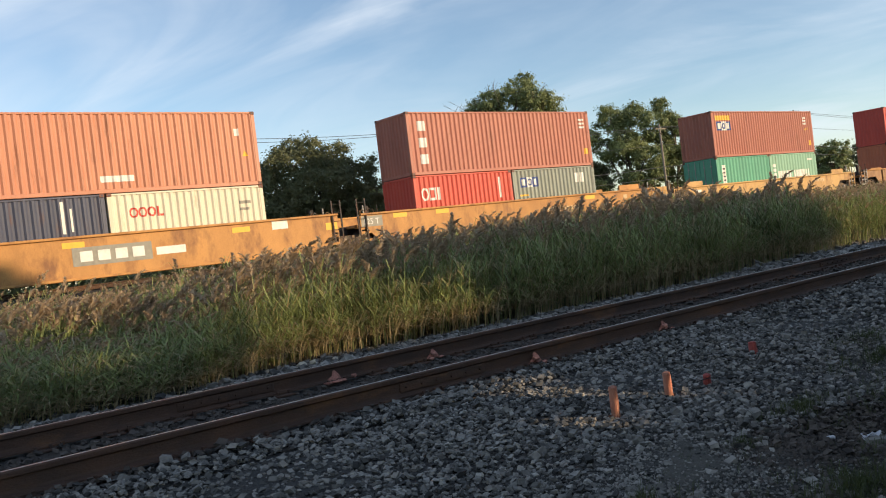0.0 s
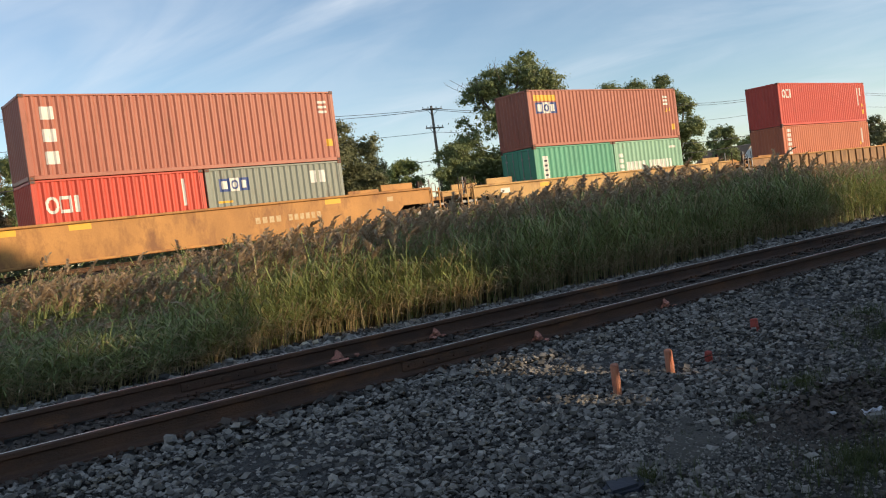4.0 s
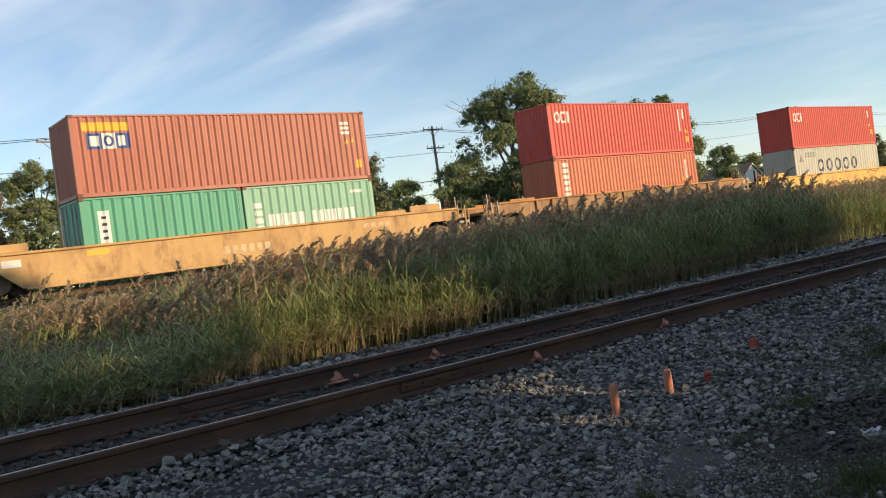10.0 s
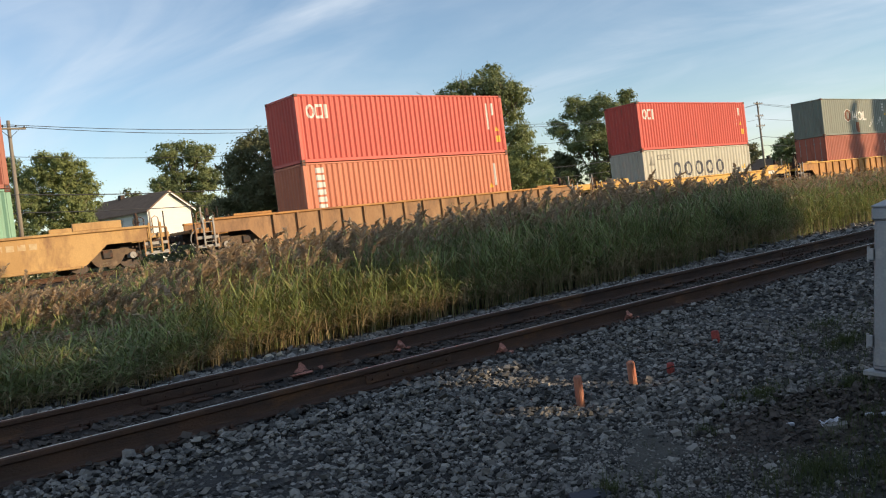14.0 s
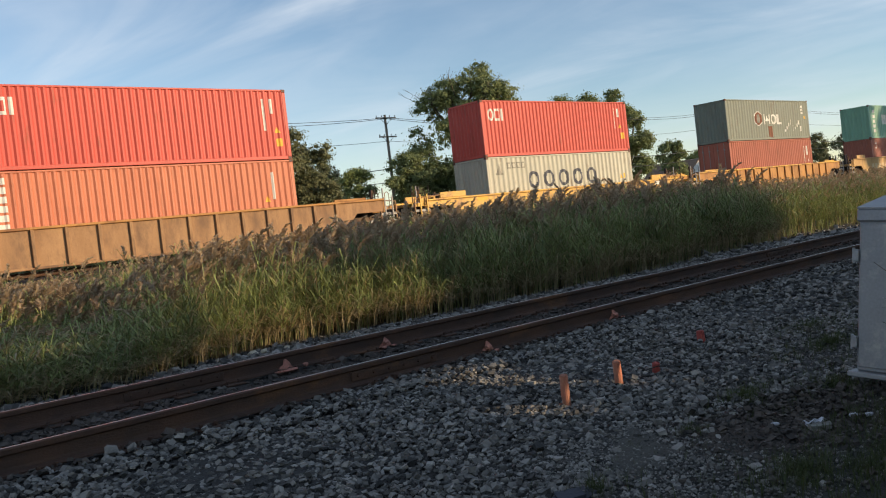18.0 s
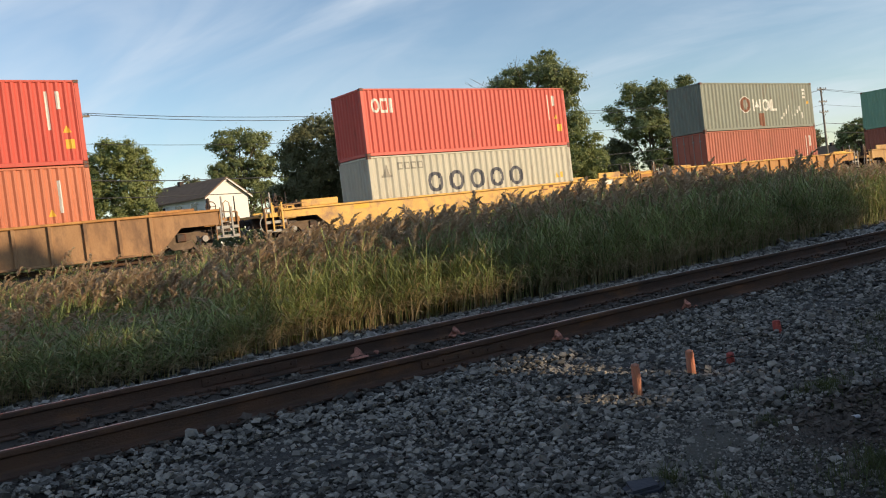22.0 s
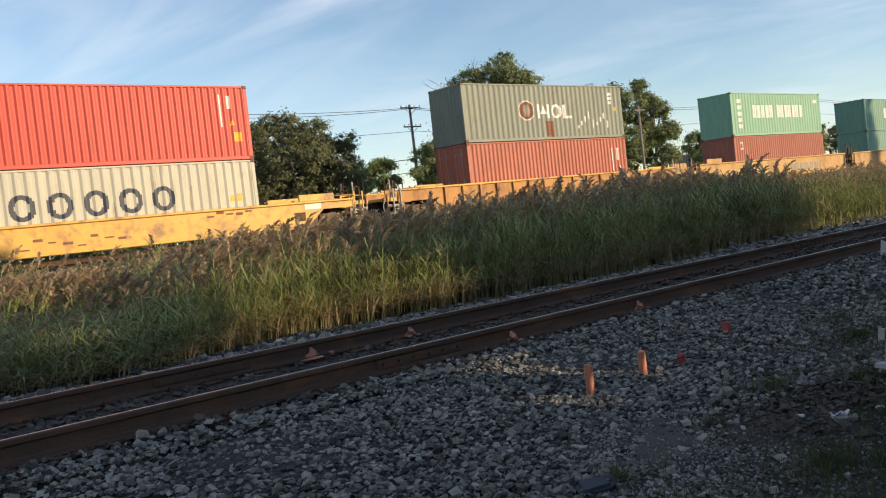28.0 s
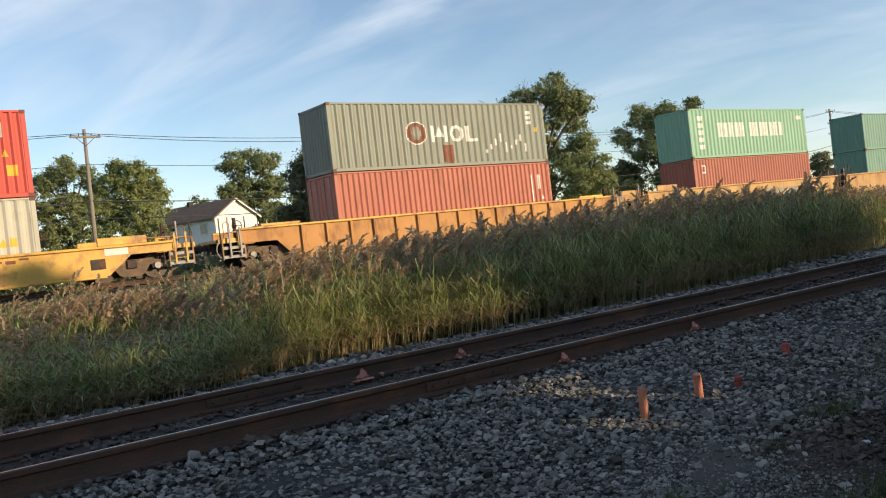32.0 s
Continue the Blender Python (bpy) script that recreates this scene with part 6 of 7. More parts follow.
        ob.matrix_basis = Matrix.Translation(P[i]) @ Euler((rs.uniform(-0.4, 0.4), rs.uniform(-0.4, 0.4), A[i])).to_matrix().to_4x4() @ Matrix.Scale(S[i, 2], 4)


def build_gravel():
    """Fine gravel and cinders between the stones and over the dirt."""
    rs = np.random.RandomState(31)
    n = 32000
    x, y = rs.uniform(1.8, 8.5, n), rs.uniform(1.7, 3.7, n)
    x[:9000], y[:9000] = rs.uniform(2.8, 5.4, 9000), rs.uniform(2.1, 3.3, 9000)
    r = 0.0045 + 0.0105 * rs.uniform(size=len(x)) ** 2
    f = np.array([(0, 2, 4), (2, 1, 4), (1, 3, 4), (3, 0, 4), (2, 0, 5), (1, 2, 5), (3, 1, 5), (0, 3, 5)])
    base = np.array([(1, 0, 0), (-1, 0, 0), (0, 1, 0), (0, -1, 0), (0, 0, 1), (0, 0, -1)], float)
    shapes = [(base * rs.uniform(0.6, 1.25, (6, 1)) * np.array([1, 0.85, 0.7]), f, np.zeros(8, int)) for _ in range(6)]
    P = np.stack([x, y, ground_z(x, y) + r * 0.4], -1)
    dark = ((x - 4.75) / 0.75) ** 2 + ((y - 2.55) / 0.55) ** 2 < rs.uniform(0.5, 1.4, len(x))
    for name, label, sel, mat in (("gravel", "fine grey gravel over the dirt", ~dark, M_STONE), ("cinders", "black cinders on the dirt", dark, M_STONE_RUST)):
        V, F, Q = scatter(shapes, P[sel], r[sel], rs.uniform(0, 6.28, int(sel.sum())), rs.randint(0, 6, int(sel.sum())))
        tagged(new(name, fast_mesh(name, V, F, [mat])), label, "gravel", kind="stuff")


# ---- small things by the track ----
M_ORANGE_WOOD = surf("orange_sprayed_wood", (0.48, 0.15, 0.09), (0.50, 0.22, 0.14), 0.75, 0, 14, 80, 0.3, (0.45, 0.30, 0.2), 0.2, 9, stretch=(1, 1, 0.3))
M_TAN_WOOD = surf("bare_stake_wood", (0.44, 0.20, 0.125), (0.34, 0.14, 0.09), 0.8, 0, 12, 80, 0.4, (0.45, 0.16, 0.09), 0.3, 8, stretch=(1, 1, 0.3))
M_RED_WOOD = surf("red_sprayed_wood", (0.34, 0.06, 0.045), (0.28, 0.05, 0.04), 0.75, 0, 14, 80, 0.3)
M_SPRAY = surf("salmon_spray_paint", (0.58, 0.25, 0.18), (0.36, 0.13, 0.09), 0.7, 0, 22, 90, 0.35, (0.12, 0.06, 0.04), 0.55, 26)
M_ALU = surf("dull_aluminium", (0.29, 0.295, 0.31), (0.24, 0.245, 0.26), 0.45, 0.4, 2.5, 60, 0.04, (0.42, 0.40, 0.38), 0.12, 3)
M_ALU2 = surf("galvanised_pipe", (0.34, 0.34, 0.345), (0.27, 0.27, 0.275), 0.5, 0.6, 6, 70, 0.08)
M_DARKCAP = surf("dark_cap", (0.03, 0.03, 0.033), (0.02, 0.02, 0.022), 0.6, 0, 8, 60, 0.1)
M_PAPER = surf("crumpled_white_plastic", (0.55, 0.55, 0.58), (0.38, 0.38, 0.42), 0.5, 0, 10, 40, 0.4)
M_POLE = surf("grey_pole_wood", (0.27, 0.23, 0.18), (0.19, 0.16, 0.13), 0.9, 0, 3, 30, 0.4, stretch=(3, 3, 0.2))
M_CARD = surf("damp_cardboard", (0.22, 0.21, 0.18), (0.15, 0.14, 0.12), 0.8, 0, 8, 40, 0.3)
M_BOARD = surf("blue_grey_board", (0.028, 0.032, 0.05), (0.015, 0.018, 0.026), 0.7, 0, 5, 40, 0.2)
M_LIME = surf("pale_limestone", (0.62, 0.55, 0.42), (0.48, 0.42, 0.32), 0.85, 0, 6, 40, 0.4)


def stake(label, x, y, h, r, lean, mat, wire=False):
    s = thing("marker_stake", label, "stake", pose(x, y, gz(x, y) - 0.05, lean[0], lean[1], 20), "marker stakes in the ballast")
    n = 12
    mb = MB()
    ring = [(0.0, r * 1.06), (h * 0.4, r), (h * 0.9, r * 0.97), (h + 0.045, r * 0.9), (h + 0.05, r * 0.7)]
    for (za, ra), (zb, rb) in zip(ring, ring[1:]):
        mb.rod((0, 0, za), (0, 0, zb), ra, rb, n=n, caps=False)
    mb.rod((0, 0, h + 0.047), (0, 0, h + 0.051), r * 0.7, r * 0.6, n=n)
    part("post", mb, mat if mat is M_RED_WOOD else M_TAN_WOOD, s)
    if mat is not M_RED_WOOD:
        paint = MB()
        for k in range(16):
            a, b = k * math.pi / 8, (k + 1) * math.pi / 8
            lo = h * (0.52 + 0.10 * math.sin(3 * a) + 0.05 * math.sin(7 * a))
            lo2 = h * (0.52 + 0.10 * math.sin(3 * b) + 0.05 * math.sin(7 * b))
            ra, rb = r * 1.05, r * 0.95
            paint.add([(ra * math.cos(a), ra * math.sin(a), lo), (ra * math.cos(b), ra * math.sin(b), lo2), (rb * math.cos(b), rb * math.sin(b), h + 0.045), (rb * math.cos(a), rb * math.sin(a), h + 0.045)], [(0, 1, 2, 3)])
        part("paint_band", paint, mat, s, "orange paint worn at its lower edge")
    if wire:
        pts = [(r * 1.05, 0.0, h * 0.98), (r * 1.5, 0.01, h * 0.9), (r * 1.55, 0.012, h * 0.75), (r * 1.25, 0.01, h * 0.62), (r * 1.0, -0.012, h * 0.55)]
        part("wire_loop", MB().path(pts, 0.004, 6), M_RAIL_SIDE, s, "thin rusty wire loop")
        part("ground_collar", MB().path([(0.06 * math.cos(a), 0.06 * math.sin(a), 0.055) for a in (0.3, 1.2, 2.1, 3.0, 3.9)], 0.006, 6), M_ORANGE_WOOD, s, "faded orange twine")


def build_trackside():
    stake("tall orange-painted marker stake with a wire loop", 4.39, 3.87, 0.24, 0.029, (5, -15), M_ORANGE_WOOD, True)
    stake("orange-painted wooden marker stake in ballast", 5.08, 3.95, 0.195, 0.030, (4, -17), M_ORANGE_WOOD)
    stake("short orange marker stub in ballast", 5.52, 3.93, 0.085, 0.031, (6, -14), M_RED_WOOD)
    stake("short red marker stub in ballast", 6.62, 4.20, 0.12, 0.036, (-4, 3), M_RED_WOOD)
    # spray-painted lumps on the track
    rs = np.random.RandomState(8)
    shapes = lump_shapes(6, rs)
    for label, spots in (("salmon spray-painted tie plate and spikes", [(4.22, FAR_Y - 0.16, 0.03, 0.14, 0.05), (4.40, FAR_Y - 0.15, 0.05, 0.06, 0.05), (4.08, FAR_Y - 0.18, 0.03, 0.07, 0.04)]),
                         ("salmon-painted rail clip and stones", [(5.43, FAR_Y - 0.09, 0.07, 0.065, 0.10), (5.37, FAR_Y - 0.13, 0.035, 0.08, 0.04), (5.50, FAR_Y - 0.12, 0.03, 0.06, 0.04)]),
                         ("salmon-painted rail clip beside the rail", [(5.45, NEAR_Y - 0.085, 0.07, 0.065, 0.10), (5.52, NEAR_Y - 0.12, 0.03, 0.06, 0.05)]),
                         ("pale pink painted rail clip beside the rail", [(7.35, NEAR_Y - 0.085, 0.07, 0.075, 0.09), (7.44, NEAR_Y - 0.12, 0.03, 0.06, 0.05)])):
        t = thing("painted_rail_clip", label, "rail clip", None, "painted rail clips")
        x, y = spots[0][0], spots[0][1]
        ry = NEAR_Y if abs(y - NEAR_Y) < 0.5 else FAR_Y
        patch = MB().prism([(x - 0.085, 0.03), (x - 0.02, 0.034), (x + 0.03, 0.03), (x + 0.08, 0.036), (x + 0.06, 0.085), (x + 0.03, 0.118), (x + 0.005, 0.112), (x - 0.012, 0.07), (x - 0.05, 0.058)], "y", ry - 0.078, ry - 0.070)
        patch.v = [(a, b + 0.36 * (c - 0.03), c) for a, b, c in patch.v]
        part("paint_patch", patch, M_SPRAY, t, "pink sprayed patch on the rail's side")
        for i, (x, y, z, w, h) in enumerate(spots):
            w, h = w * 0.62, h * 0.55
            v, f, q = shapes[i]
            mb = MB().add([(x + a * w, y + b * w * 0.7, z + c * h) for a, b, c in v], [tuple(int(k) for k in tri) for tri in f])
            part("clip_lump", mb, M_SPRAY, t)
    rod = [(3.35, NEAR_Y - 0.42, 0.0), (3.6, NEAR_Y - 0.46, 0.015), (3.8, NEAR_Y - 0.36, 0.03), (4.05, NEAR_Y - 0.30, 0.03)]
    tagged(part("loose_wire", MB().path(rod, 0.006, 6), M_GREYSTEEL), "loose pale bent wire lying on ballast", "wire")
    tw = [(5.28, 3.86, -0.02), (5.36, 3.80, 0.0), (5.42, 3.77, -0.01), (5.5, 3.72, 0.0)]
    tagged(part("dry_twig", MB().path(tw, 0.004, 6), M_TIE), "dark dry twig lying on the ballast", "twig")
    # limestone lumps at the edge of the reeds
    for i, (x, y, r) in enumerate([(5.62, 10.75, 0.08), (5.80, 10.7, 0.14), (6.0, 10.75, 0.10), (5.45, 10.8, 0.06), (6.2, 10.75, 0.06), (6.4, 10.8, 0.06)]):
        v, f, q = shapes[i % 6]
        mb = MB().add([(a * r, b * r * 0.8, c * r * 0.7) for a, b, c in v], [tuple(int(k) for k in tri) for tri in f])
        ob = part("limestone_lump", mb, M_LIME, at=pose(x, y, gz(x, y) + r * 0.28, 0, 0, 40 * i))
        tagged(ob, "pale limestone lump at the reed edge", "rock", "limestone lumps")
    # rubbish
    rub = thing("crumpled_wrapper", "crumpled white plastic and cardboard litter on dirt", "litter", pose(4.68, 2.31, gz(4.68, 2.31), 0, 0, -30))
    rr = random.Random(4)
    mb = MB()
    n = 7
    vs = [(0.022 * (i - 3) + rr.uniform(-0.01, 0.01), 0.024 * (j - 1) + rr.uniform(-0.012, 0.012), 0.025 + rr.uniform(0, 0.035)) for j in range(3) for i in range(n)]
    mb.add(vs, [(j * n + i, j * n + i + 1, (j + 1) * n + i + 1, (j + 1) * n + i) for j in range(2) for i in range(n - 1)])
    mb.add([(x, y, z - 0.012) for x, y, z in vs], [(j * n + i, (j + 1) * n + i, (j + 1) * n + i + 1, j * n + i + 1) for j in range(2) for i in range(n - 1)])
    part("plastic_sheet", mb, M_PAPER, rub)
    part("cardboard_tray", MB().prism([(-0.07, -0.08), (0.04, -0.10), (0.08, -0.035), (0.02, 0.0), (-0.06, -0.01)], "z", 0.01, 0.035), M_CARD, rub, "damp torn cardboard")
    for k, (dx, dy) in enumerate(((-0.2, 0.1), (0.25, 0.02), (0.32, -0.02))):
        part("scrap", MB().box(dx, dy, 0.015, dx + 0.05, dy + 0.025, 0.035, 0.006), M_PAPER, rub)
    slab = MB().prism([(-0.11, -0.06), (0.02, -0.08), (0.12, -0.04), (0.11, 0.05), (-0.02, 0.08), (-0.10, 0.04)], "z", 0.0, 0.03).prism([(-0.10, -0.05), (0.04, -0.06), (0.06, 0.03), (-0.06, 0.06)], "z", 0.03, 0.045)
    tagged(part("flat_board", slab, M_BOARD, at=pose(3.05, 2.72, gz(3.05, 2.72) - 0.005, 4, -3, -15)), "dark blue-grey flat board lying in dirt", "board")


def build_cabinet():
    c = thing("signal_cabinet", "dull silver metal trackside cabinet leaning on a post", "cabinet", pose(5.54, 2.425, -0.017, 4.8, 4.3, 0))
    w, d, h = 0.50, 0.40, 1.075
    part("body", MB().box(0.0, -w, 0.02, d, 0, h - 0.09, 0.012), M_ALU, c)
    part("lid", MB().box(-0.018, -w - 0.012, h - 0.105, d + 0.012, 0.012, h - 0.02, 0.012).prism([(-0.016, h - 0.021), (d + 0.010, h - 0.021), (d + 0.010, h + 0.068), (-0.016, h - 0.012)], "y", -w - 0.010, 0.010), M_ALU, c, "overhanging silver lid")
    door = part("door", MB().box(-0.014, -w + 0.012, 0.05, 0.004, -0.012, h - 0.115, 0.006), M_ALU, c)
    for z in (0.17, 0.72):
        part("hinge", MB().box(-0.03, -0.012, z, 0.0, 0.028, z + 0.075, 0.004).rod((-0.02, 0.022, z - 0.01), (-0.02, 0.022, z + 0.085), 0.01, n=8), M_ALU2, door)
    part("latch", MB().box(-0.03, -0.20, 0.44, -0.012, -0.155, 0.50, 0.004).rod((-0.03, -0.215, 0.40), (-0.03, -0.222, 0.52), 0.007, n=6), M_ALU2, door)
    part("base_plate", MB().box(-0.045, -w - 0.02, -0.012, d + 0.02, 0.04, 0.022, 0.006), M_ALU2, c)
    part("foot_post", MB().box(0.10, -0.30, -0.42, 0.20, -0.17, -0.012, 0.008).box(0.09, -0.17, -0.2, 0.14, -0.145, -0.012), M_ALU2, c)
    mast = part("mast", MB().rod((-0.045, -0.275, 0.02), (-0.045, -0.365, 2.30), 0.026, n=14), M_ALU2, c, "grey pipe mast")
    for z in (0.36, 0.88):
        part("pipe_clamp", MB().box(-0.078, -0.325 - 0.04 * z, z, -0.012, -0.235 - 0.04 * z, z + 0.025, 0.004), M_ALU2, mast)
    head = MB().rod((-0.045, -0.365, 2.29), (-0.045, -0.367, 2.36), 0.036, 0.03, n=12)
    for z0, z1, a, b in ((2.36, 2.375, 0.03, 0.055), (2.375, 2.42, 0.062, 0.058), (2.42, 2.45, 0.058, 0.035)):
        head.rod((-0.045, -0.367, z0), (-0.045, -0.369, z1), a, b, n=14)
    part("antenna_head", head, M_DARKCAP, mast, "dark domed antenna head")
    part("side_arm", MB().rod((-0.045, -0.385, 2.345), (-0.06, -0.50, 2.30), 0.014, 0.012, n=8), M_DARKCAP, mast)
    # scratches of their own shape on the door
    for y, z, a, l in ((-0.10, 0.72, 35, 0.09), (-0.16, 0.35, 20, 0.05), (-0.36, 0.62, 40, 0.07), (-0.40, 0.58, 25, 0.05), (-0.30, 0.33, -60, 0.12)):
        r = radians(a)
        part("scuff", MB().rod((-0.0155, y, z), (-0.0155, y - l * math.cos(r), z - l * math.sin(r)), 0.0022, n=4), M_STEEL, door)


def build_weeds():
    """Grass and weeds on the dirt strip."""
    rs = np.random.RandomState(5)
    shapes = []
    for _ in range(8):
        V, F, o = [], [], 0
        for k in range(rs.randint(3, 6)):
            az = rs.uniform(0, 6.28)
            d = np.array([math.cos(az), math.sin(az), 0])
            q = rs.uniform(0.15, 0.6)
            hh = rs.uniform(0.5, 1.0)
            pts = [np.zeros(3), d * q * 0.3 + np.array([0, 0, 0.5 * hh]), d * q * 0.75 + np.array([0, 0, 0.85 * hh]), d * q * 1.15 + np.array([0, 0, 0.95 * hh])]
            sd = np.array([-d[1], d[0], 0])
            v, f = np.array([pts[0] - sd * 0.012, pts[0] + sd * 0.012, pts[2] - sd * 0.012, pts[2] + sd * 0.012, pts[3]]), np.array([(0, 1, 3), (0, 3, 2), (2, 3, 4)])
            V.append(v)
            F.append(f + o)
            o += len(v)
        V, F = np.concatenate(V), np.concatenate(F)
        shapes.append((V, F, np.zeros(len(F), int)))
    P = []
    for x0, x1, y0, y1, n in ((-0.5, 3.0, 0.3, 1.7, 900), (3.0, 7.0, 0.6, 1.85, 1700), (4.6, 7.5, 1.5, 2.2, 700), (6.0, 12, 2.0, 3.4, 500), (2.2, 5.2, 2.0, 3.0, 110), (1.2, 3.2, 1.7, 2.45, 420), (4.4, 5.6, 1.6, 2.3, 320), (5.2, 6.6, 2.35, 3.0, 120), (7, 16, 0.5, 3, 1200)):
        P.append(np.stack([rs.uniform(x0, x1, n), rs.uniform(y0, y1, n)], -1))
    for cx, cy, ra, rb, n in ((5.12, 2.98, 0.30, 0.13, 260), (5.62, 2.6, 0.25, 0.16, 200), (7.0, 3.25, 0.8, 0.22, 420), (7.7, 3.7, 0.6, 0.25, 260), (3.2, 2.7, 0.12, 0.1, 60), (3.9, 2.0, 0.5, 0.25, 420), (4.3, 1.75, 0.5, 0.2, 420), (4.25, 2.85, 0.10, 0.05, 40), (5.05, 2.9, 0.2, 0.1, 90), (9.6, 3.6, 1.2, 0.4, 420)):
        a, q = rs.uniform(0, 6.28, n), np.abs(rs.normal(0, 0.6, n))
        P.append(np.stack([cx + ra * q * np.cos(a), cy + rb * q * np.sin(a)], -1))
    P = np.concatenate(P)
    P = np.concatenate([P, ground_z(P[:, 0], P[:, 1])[:, None] - 0.005], 1)
    H = rs.uniform(0.035, 0.11, len(P)) * np.where(P[:, 1] < 1.6, 1.5, 1.0)
    V, F, S = scatter(shapes, P, H, rs.uniform(0, 6.28, len(P)), rs.randint(0, len(shapes), len(P)))
    # tall seed-headed weeds beside the cabinet
    rng = random.Random(12)
    for i in range(9):
        x, y = rng.uniform(4.85, 5.35), rng.uniform(1.55, 1.85)
        v, f, q = reed_shape(rng, True, 5, True, 1.1, 30)
        weed = new("tall_weed", fast_mesh("tall_weed", v * np.array([1.2, 1.2, 1.0]) * rng.uniform(0.42, 0.78), f, [M_GRASS, M_STALK, M_STALK], q))
        weed.matrix_basis = pose(x, y, gz(x, y) - 0.02, rng.uniform(-8, 8), rng.uniform(-14, 6), rng.uniform(0, 360))
        tagged(weed, "tall dry weed with a brown seed head beside the cabinet", "weed", "tall weeds")
    tagged(new("weeds", fast_mesh("weeds", V, F, [M_GRASS])), "short green weeds on the dirt strip", "grass", kind="stuff")


# ---- beyond the train ----
M_SIDING = surf("white_siding", (0.80, 0.78, 0.72), (0.74, 0.72, 0.66), 0.7, 0, 2, 30, 0.05, stretch=(0.3, 0.3, 4))
M_ROOF = surf("brown_shingle_roof", (0.25, 0.175, 0.125), (0.18, 0.125, 0.09), 0.95, 0, 2, 14, 0.4, spec=0.1)
M_PANE = surf("window_pane", (0.03, 0.035, 0.04), (0.02, 0.025, 0.03), 0.08, 0, 3, 30, 0.0, spec=0.8)
M_TRIM = surf("white_trim", (0.78, 0.77, 0.74), (0.70, 0.69, 0.66), 0.6, 0, 4, 40, 0.05)
M_WIRE = surf("wire_black", (0.05, 0.05, 0.055), (0.04, 0.04, 0.045), 0.6, 0, 4, 20, 0.0)


def house(label, x, y, w, l, eave, ridge, wall, base, windows=True, turn=0):
    h = thing("house", label, "house", pose(x, y, base, 0, 0, turn))
    part("wall", MB().box(0, 0, -0.3, w, 0.2, eave), wall, h)
    part("wall", MB().box(0, l - 0.2, -0.3, w, l, eave), wall, h)
    part("wall", MB().box(0, 0.2, -0.3, 0.2, l - 0.2, eave), wall, h)
    part("wall", MB().box(w - 0.2, 0.2, -0.3, w, l - 0.2, eave), wall, h)
    for q in (0.0, l - 0.2):
        part("gable", MB().prism([(0, eave), (w, eave), (w / 2, ridge - 0.08)], "y", q, q + 0.2), wall, h)
    o = 0.4
    k = (ridge - eave) / (w / 2)
    for s in (0, 1):
        a, b = ((-o, eave - o * k), (w / 2, ridge)) if s == 0 else ((w + o, eave - o * k), (w / 2, ridge))
        slab = MB().prism([a, b, (b[0], b[1] + 0.16), (a[0], a[1] + 0.16)], "y", -o, l + o)
        roof = part("roof", slab, M_ROOF, h)
        part("fascia", MB().prism([a, b, (b[0], b[1] - 0.16), (a[0], a[1] - 0.16)], "y", -o - 0.05, -o - 0.003), M_TRIM, roof)
    part("chimney", MB().box(w / 2 - 0.3, l * 0.7, ridge - 0.5, w / 2 + 0.3, l * 0.7 + 0.5, ridge + 0.55, 0.03), M_STEEL, h)
    if windows:
        part("porch_roof", MB().prism([(0.0, eave - 0.15), (-1.5, eave - 0.75), (-1.5, eave - 0.62), (0.0, eave + 0.02)], "y", l * 0.72, l * 0.72 + 2.4), M_ROOF, h)
        for q in (0.05, 2.25):
            part("porch_post", MB().box(-1.42, l * 0.72 + q, -0.3, -1.30, l * 0.72 + q + 0.12, eave - 0.72, 0.01), M_TRIM, h)
        rows = [eave - 1.75] if eave < 4.5 else [eave - 1.75, eave - 4.4]
        for z in rows:
            for q in (1.5, 4.2, 7.2, 10.0):
                if q < l - 1.5:
                    win = part("window", MB().box(-0.06, q, z, 0.02, q + 1.2, z + 1.25, 0.02), M_TRIM, h)
                    for j in (0, 1):
                        part("pane", MB().box(-0.075, q + 0.08 + 0.55 * j, z + 0.08, -0.055, q + 0.57 + 0.55 * j, z + 1.17), M_PANE, win)
    return h


def utility_pole(label, x, y, h, arms, lean=0.0):
    p = thing("utility_pole", label, "utility pole", pose(x, y, gz(x, y) - 0.3, 0, lean, 0), "utility poles along the street")
    part("post", MB().rod((0, 0, 0), (0, 0, h), 0.17, 0.11, n=10), M_POLE, p, smooth=True)
    for z, w in arms:
        arm = part("crossarm", MB().box(-w / 2, -0.17, z - 0.06, w / 2, -0.06, z + 0.06, 0.01), M_POLE, p)
        for k in (-0.46, -0.2, 0.2, 0.46):
            part("insulator", MB().rod((k * w, -0.115, z + 0.06), (k * w, -0.115, z + 0.12), 0.015, n=6).rod((k * w, -0.115, z + 0.12), (k * w, -0.115, z + 0.22), 0.05, 0.035, n=8), M_STEEL, arm)
        part("brace", MB().rod((-w * 0.3, -0.12, z - 0.04), (0, -0.12, z - 0.6), 0.02, n=6).rod((w * 0.3, -0.12, z - 0.04), (0, -0.12, z - 0.6), 0.02, n=6), M_STEEL, p)
    return p


POLES = [(-18, 61), (16.2, 61), (49.2, 61.2), (83, 61.3), (113.5, 61.5), (178, 61.5)]


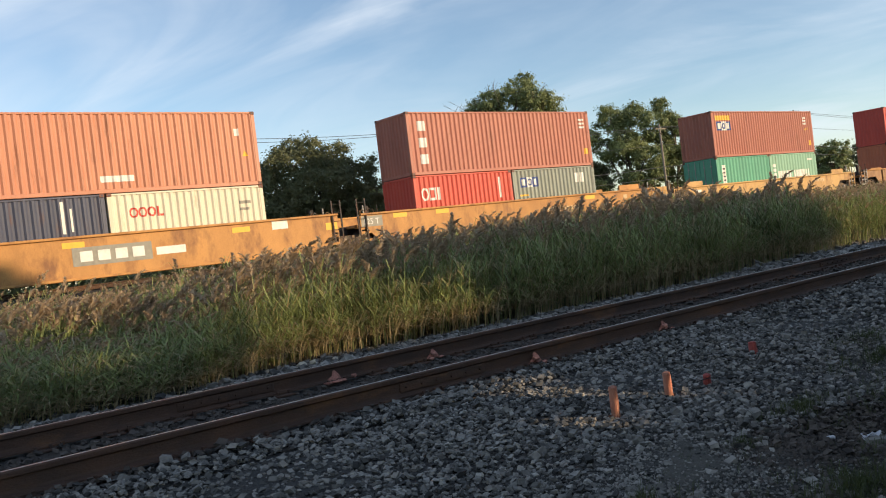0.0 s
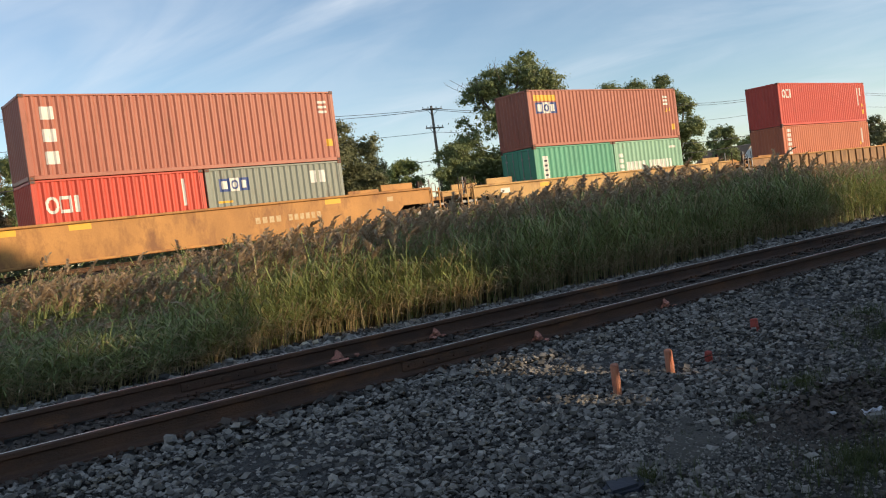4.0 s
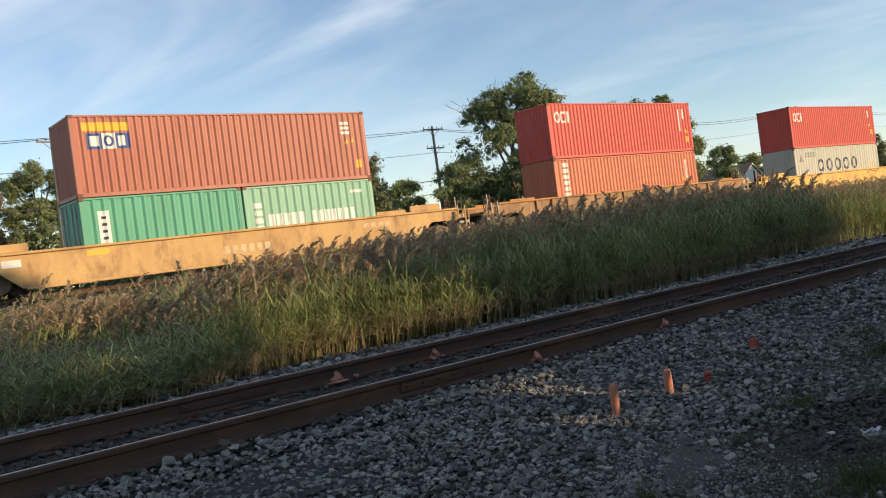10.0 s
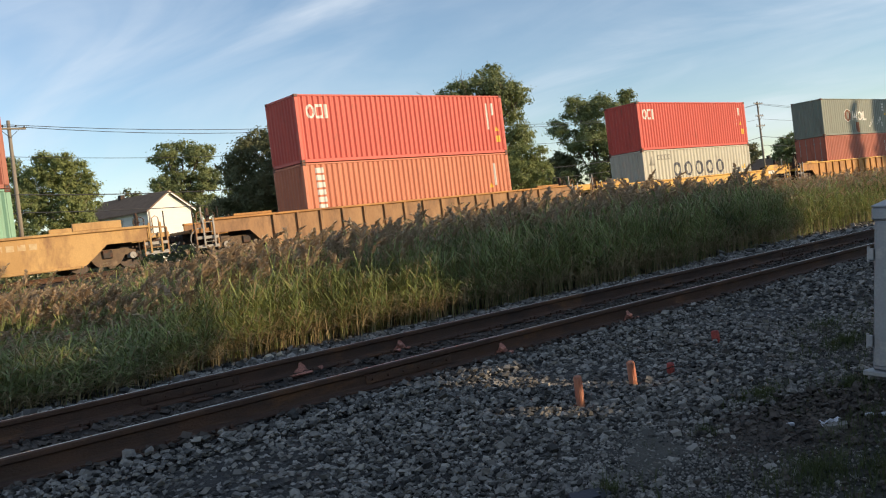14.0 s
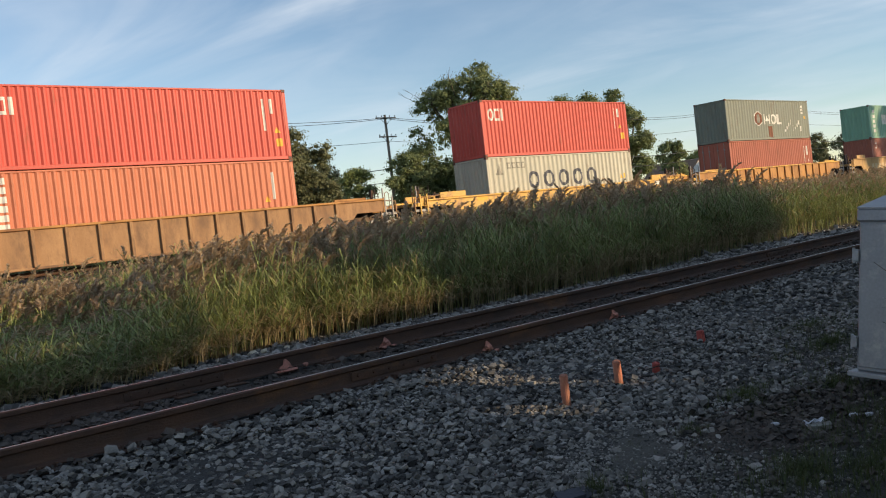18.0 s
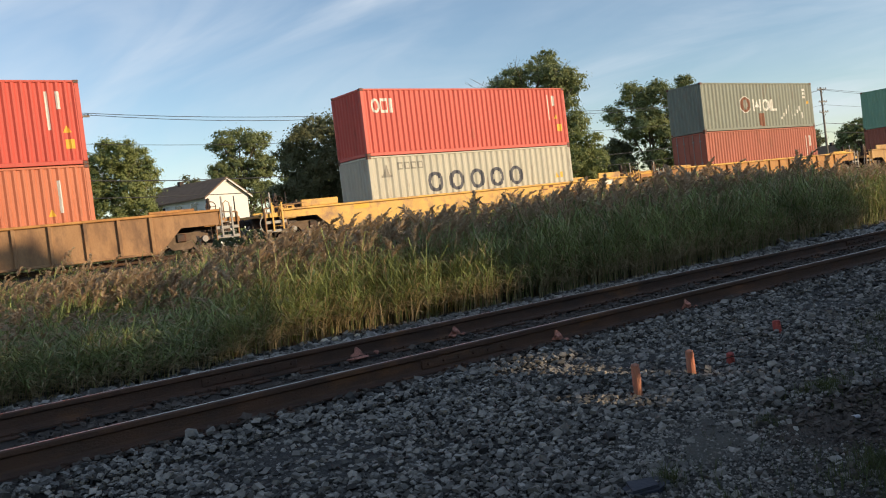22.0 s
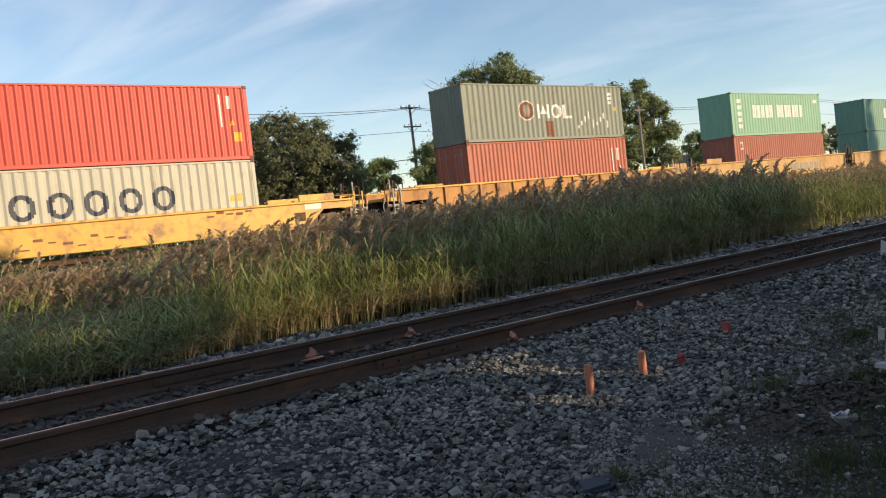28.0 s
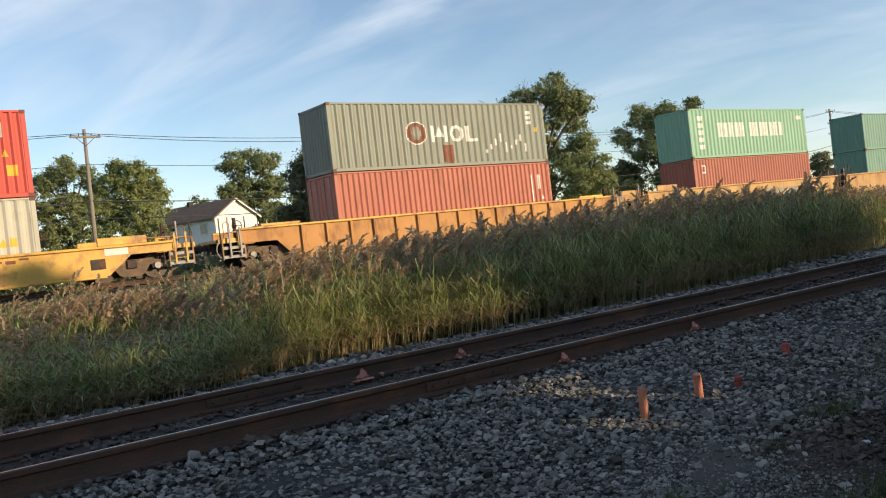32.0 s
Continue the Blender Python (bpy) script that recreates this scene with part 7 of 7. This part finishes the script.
def build_street():
    house("white two-storey house with a brown gable roof", 37.6, 92.3, 6.1, 11.0, 6.3, 8.25, M_SIDING, 0.7, turn=17)
    house("small distant white house with a dark roof", 137, 86, 7, 9, 4.6, 6.9, M_SIDING, 0.7, False)
    house("distant white house among trees", 146, 74, 6, 8, 3.6, 5.6, M_SIDING, 0.7, False)
    tops = [11.6, 11.4, 11.3, 11.2, 12.9, 11.8]
    for i, ((x, y), h) in enumerate(zip(POLES, tops)):
        utility_pole("weathered wooden utility pole with crossarm", x, y, h, [(h - 0.55, 2.0)] if i != 2 and i != 4 else [(h - 0.3, 2.3), (h - 2.0, 2.0)] + ([(h - 3.4, 2.2)] if i == 4 else []), 0.8 if i == 1 else -0.5)
    def run(name, label, dx, z0, sag, r):
        pts = []
        for (xa, ya), (xb, yb), ha, hb in zip(POLES, POLES[1:], tops, tops[1:]):
            for k in range(10):
                q = k / 10
                za, zb = gz(xa, ya) - 0.3 + ha, gz(xb, yb) - 0.3 + hb
                pts.append((xa + (xb - xa) * q, ya + (yb - ya) * q - 0.1 + dx * 0.25, za + (zb - za) * q - z0 - sag * 4 * q * (1 - q)))
        mb = MB().path(pts, r, 5)
        tagged(part(name, mb, M_WIRE), label, "cable", "overhead cables")
    run("overhead_wire", "thin dark overhead wire between utility poles", -0.9, 0.33, 0.55, 0.022)
    run("overhead_wire", "thin dark overhead wire between utility poles", 0.4, 0.36, 0.75, 0.022)
    run("overhead_wire", "thin dark overhead wire between utility poles", 0.0, 2.4, 0.5, 0.018)
    run("telephone_cable", "dark low telephone cable between utility poles", 0.0, 4.9, 0.6, 0.035)
    run("telephone_cable", "dark low telephone cable between utility poles", 0.1, 6.1, 0.5, 0.03)


# ---- order of building ----
GROUND = build_ground()
build_containers()
build_cars()
build_street()
build_trees()
build_cabinet()
build_trackside()
build_tracks(GROUND)
build_reeds()
build_weeds()
build_ballast()
build_gravel()


def motions():
    """The train rolls by, slowing down; its wheels turn."""
    for ob, x, y, z in RIDERS:
        walk(ob, [(t, pose(x - s, y, z)) for t, s in TRAIN_RUN])
    n = 214
    for ob, x, y, z, r in WHEELSETS:
        walk(ob, [(32.0 * i / n, pose(x, y, z, 0, -math.degrees(run_at(32.0 * i / n) / r), 0)) for i in range(n + 1)])


motions()
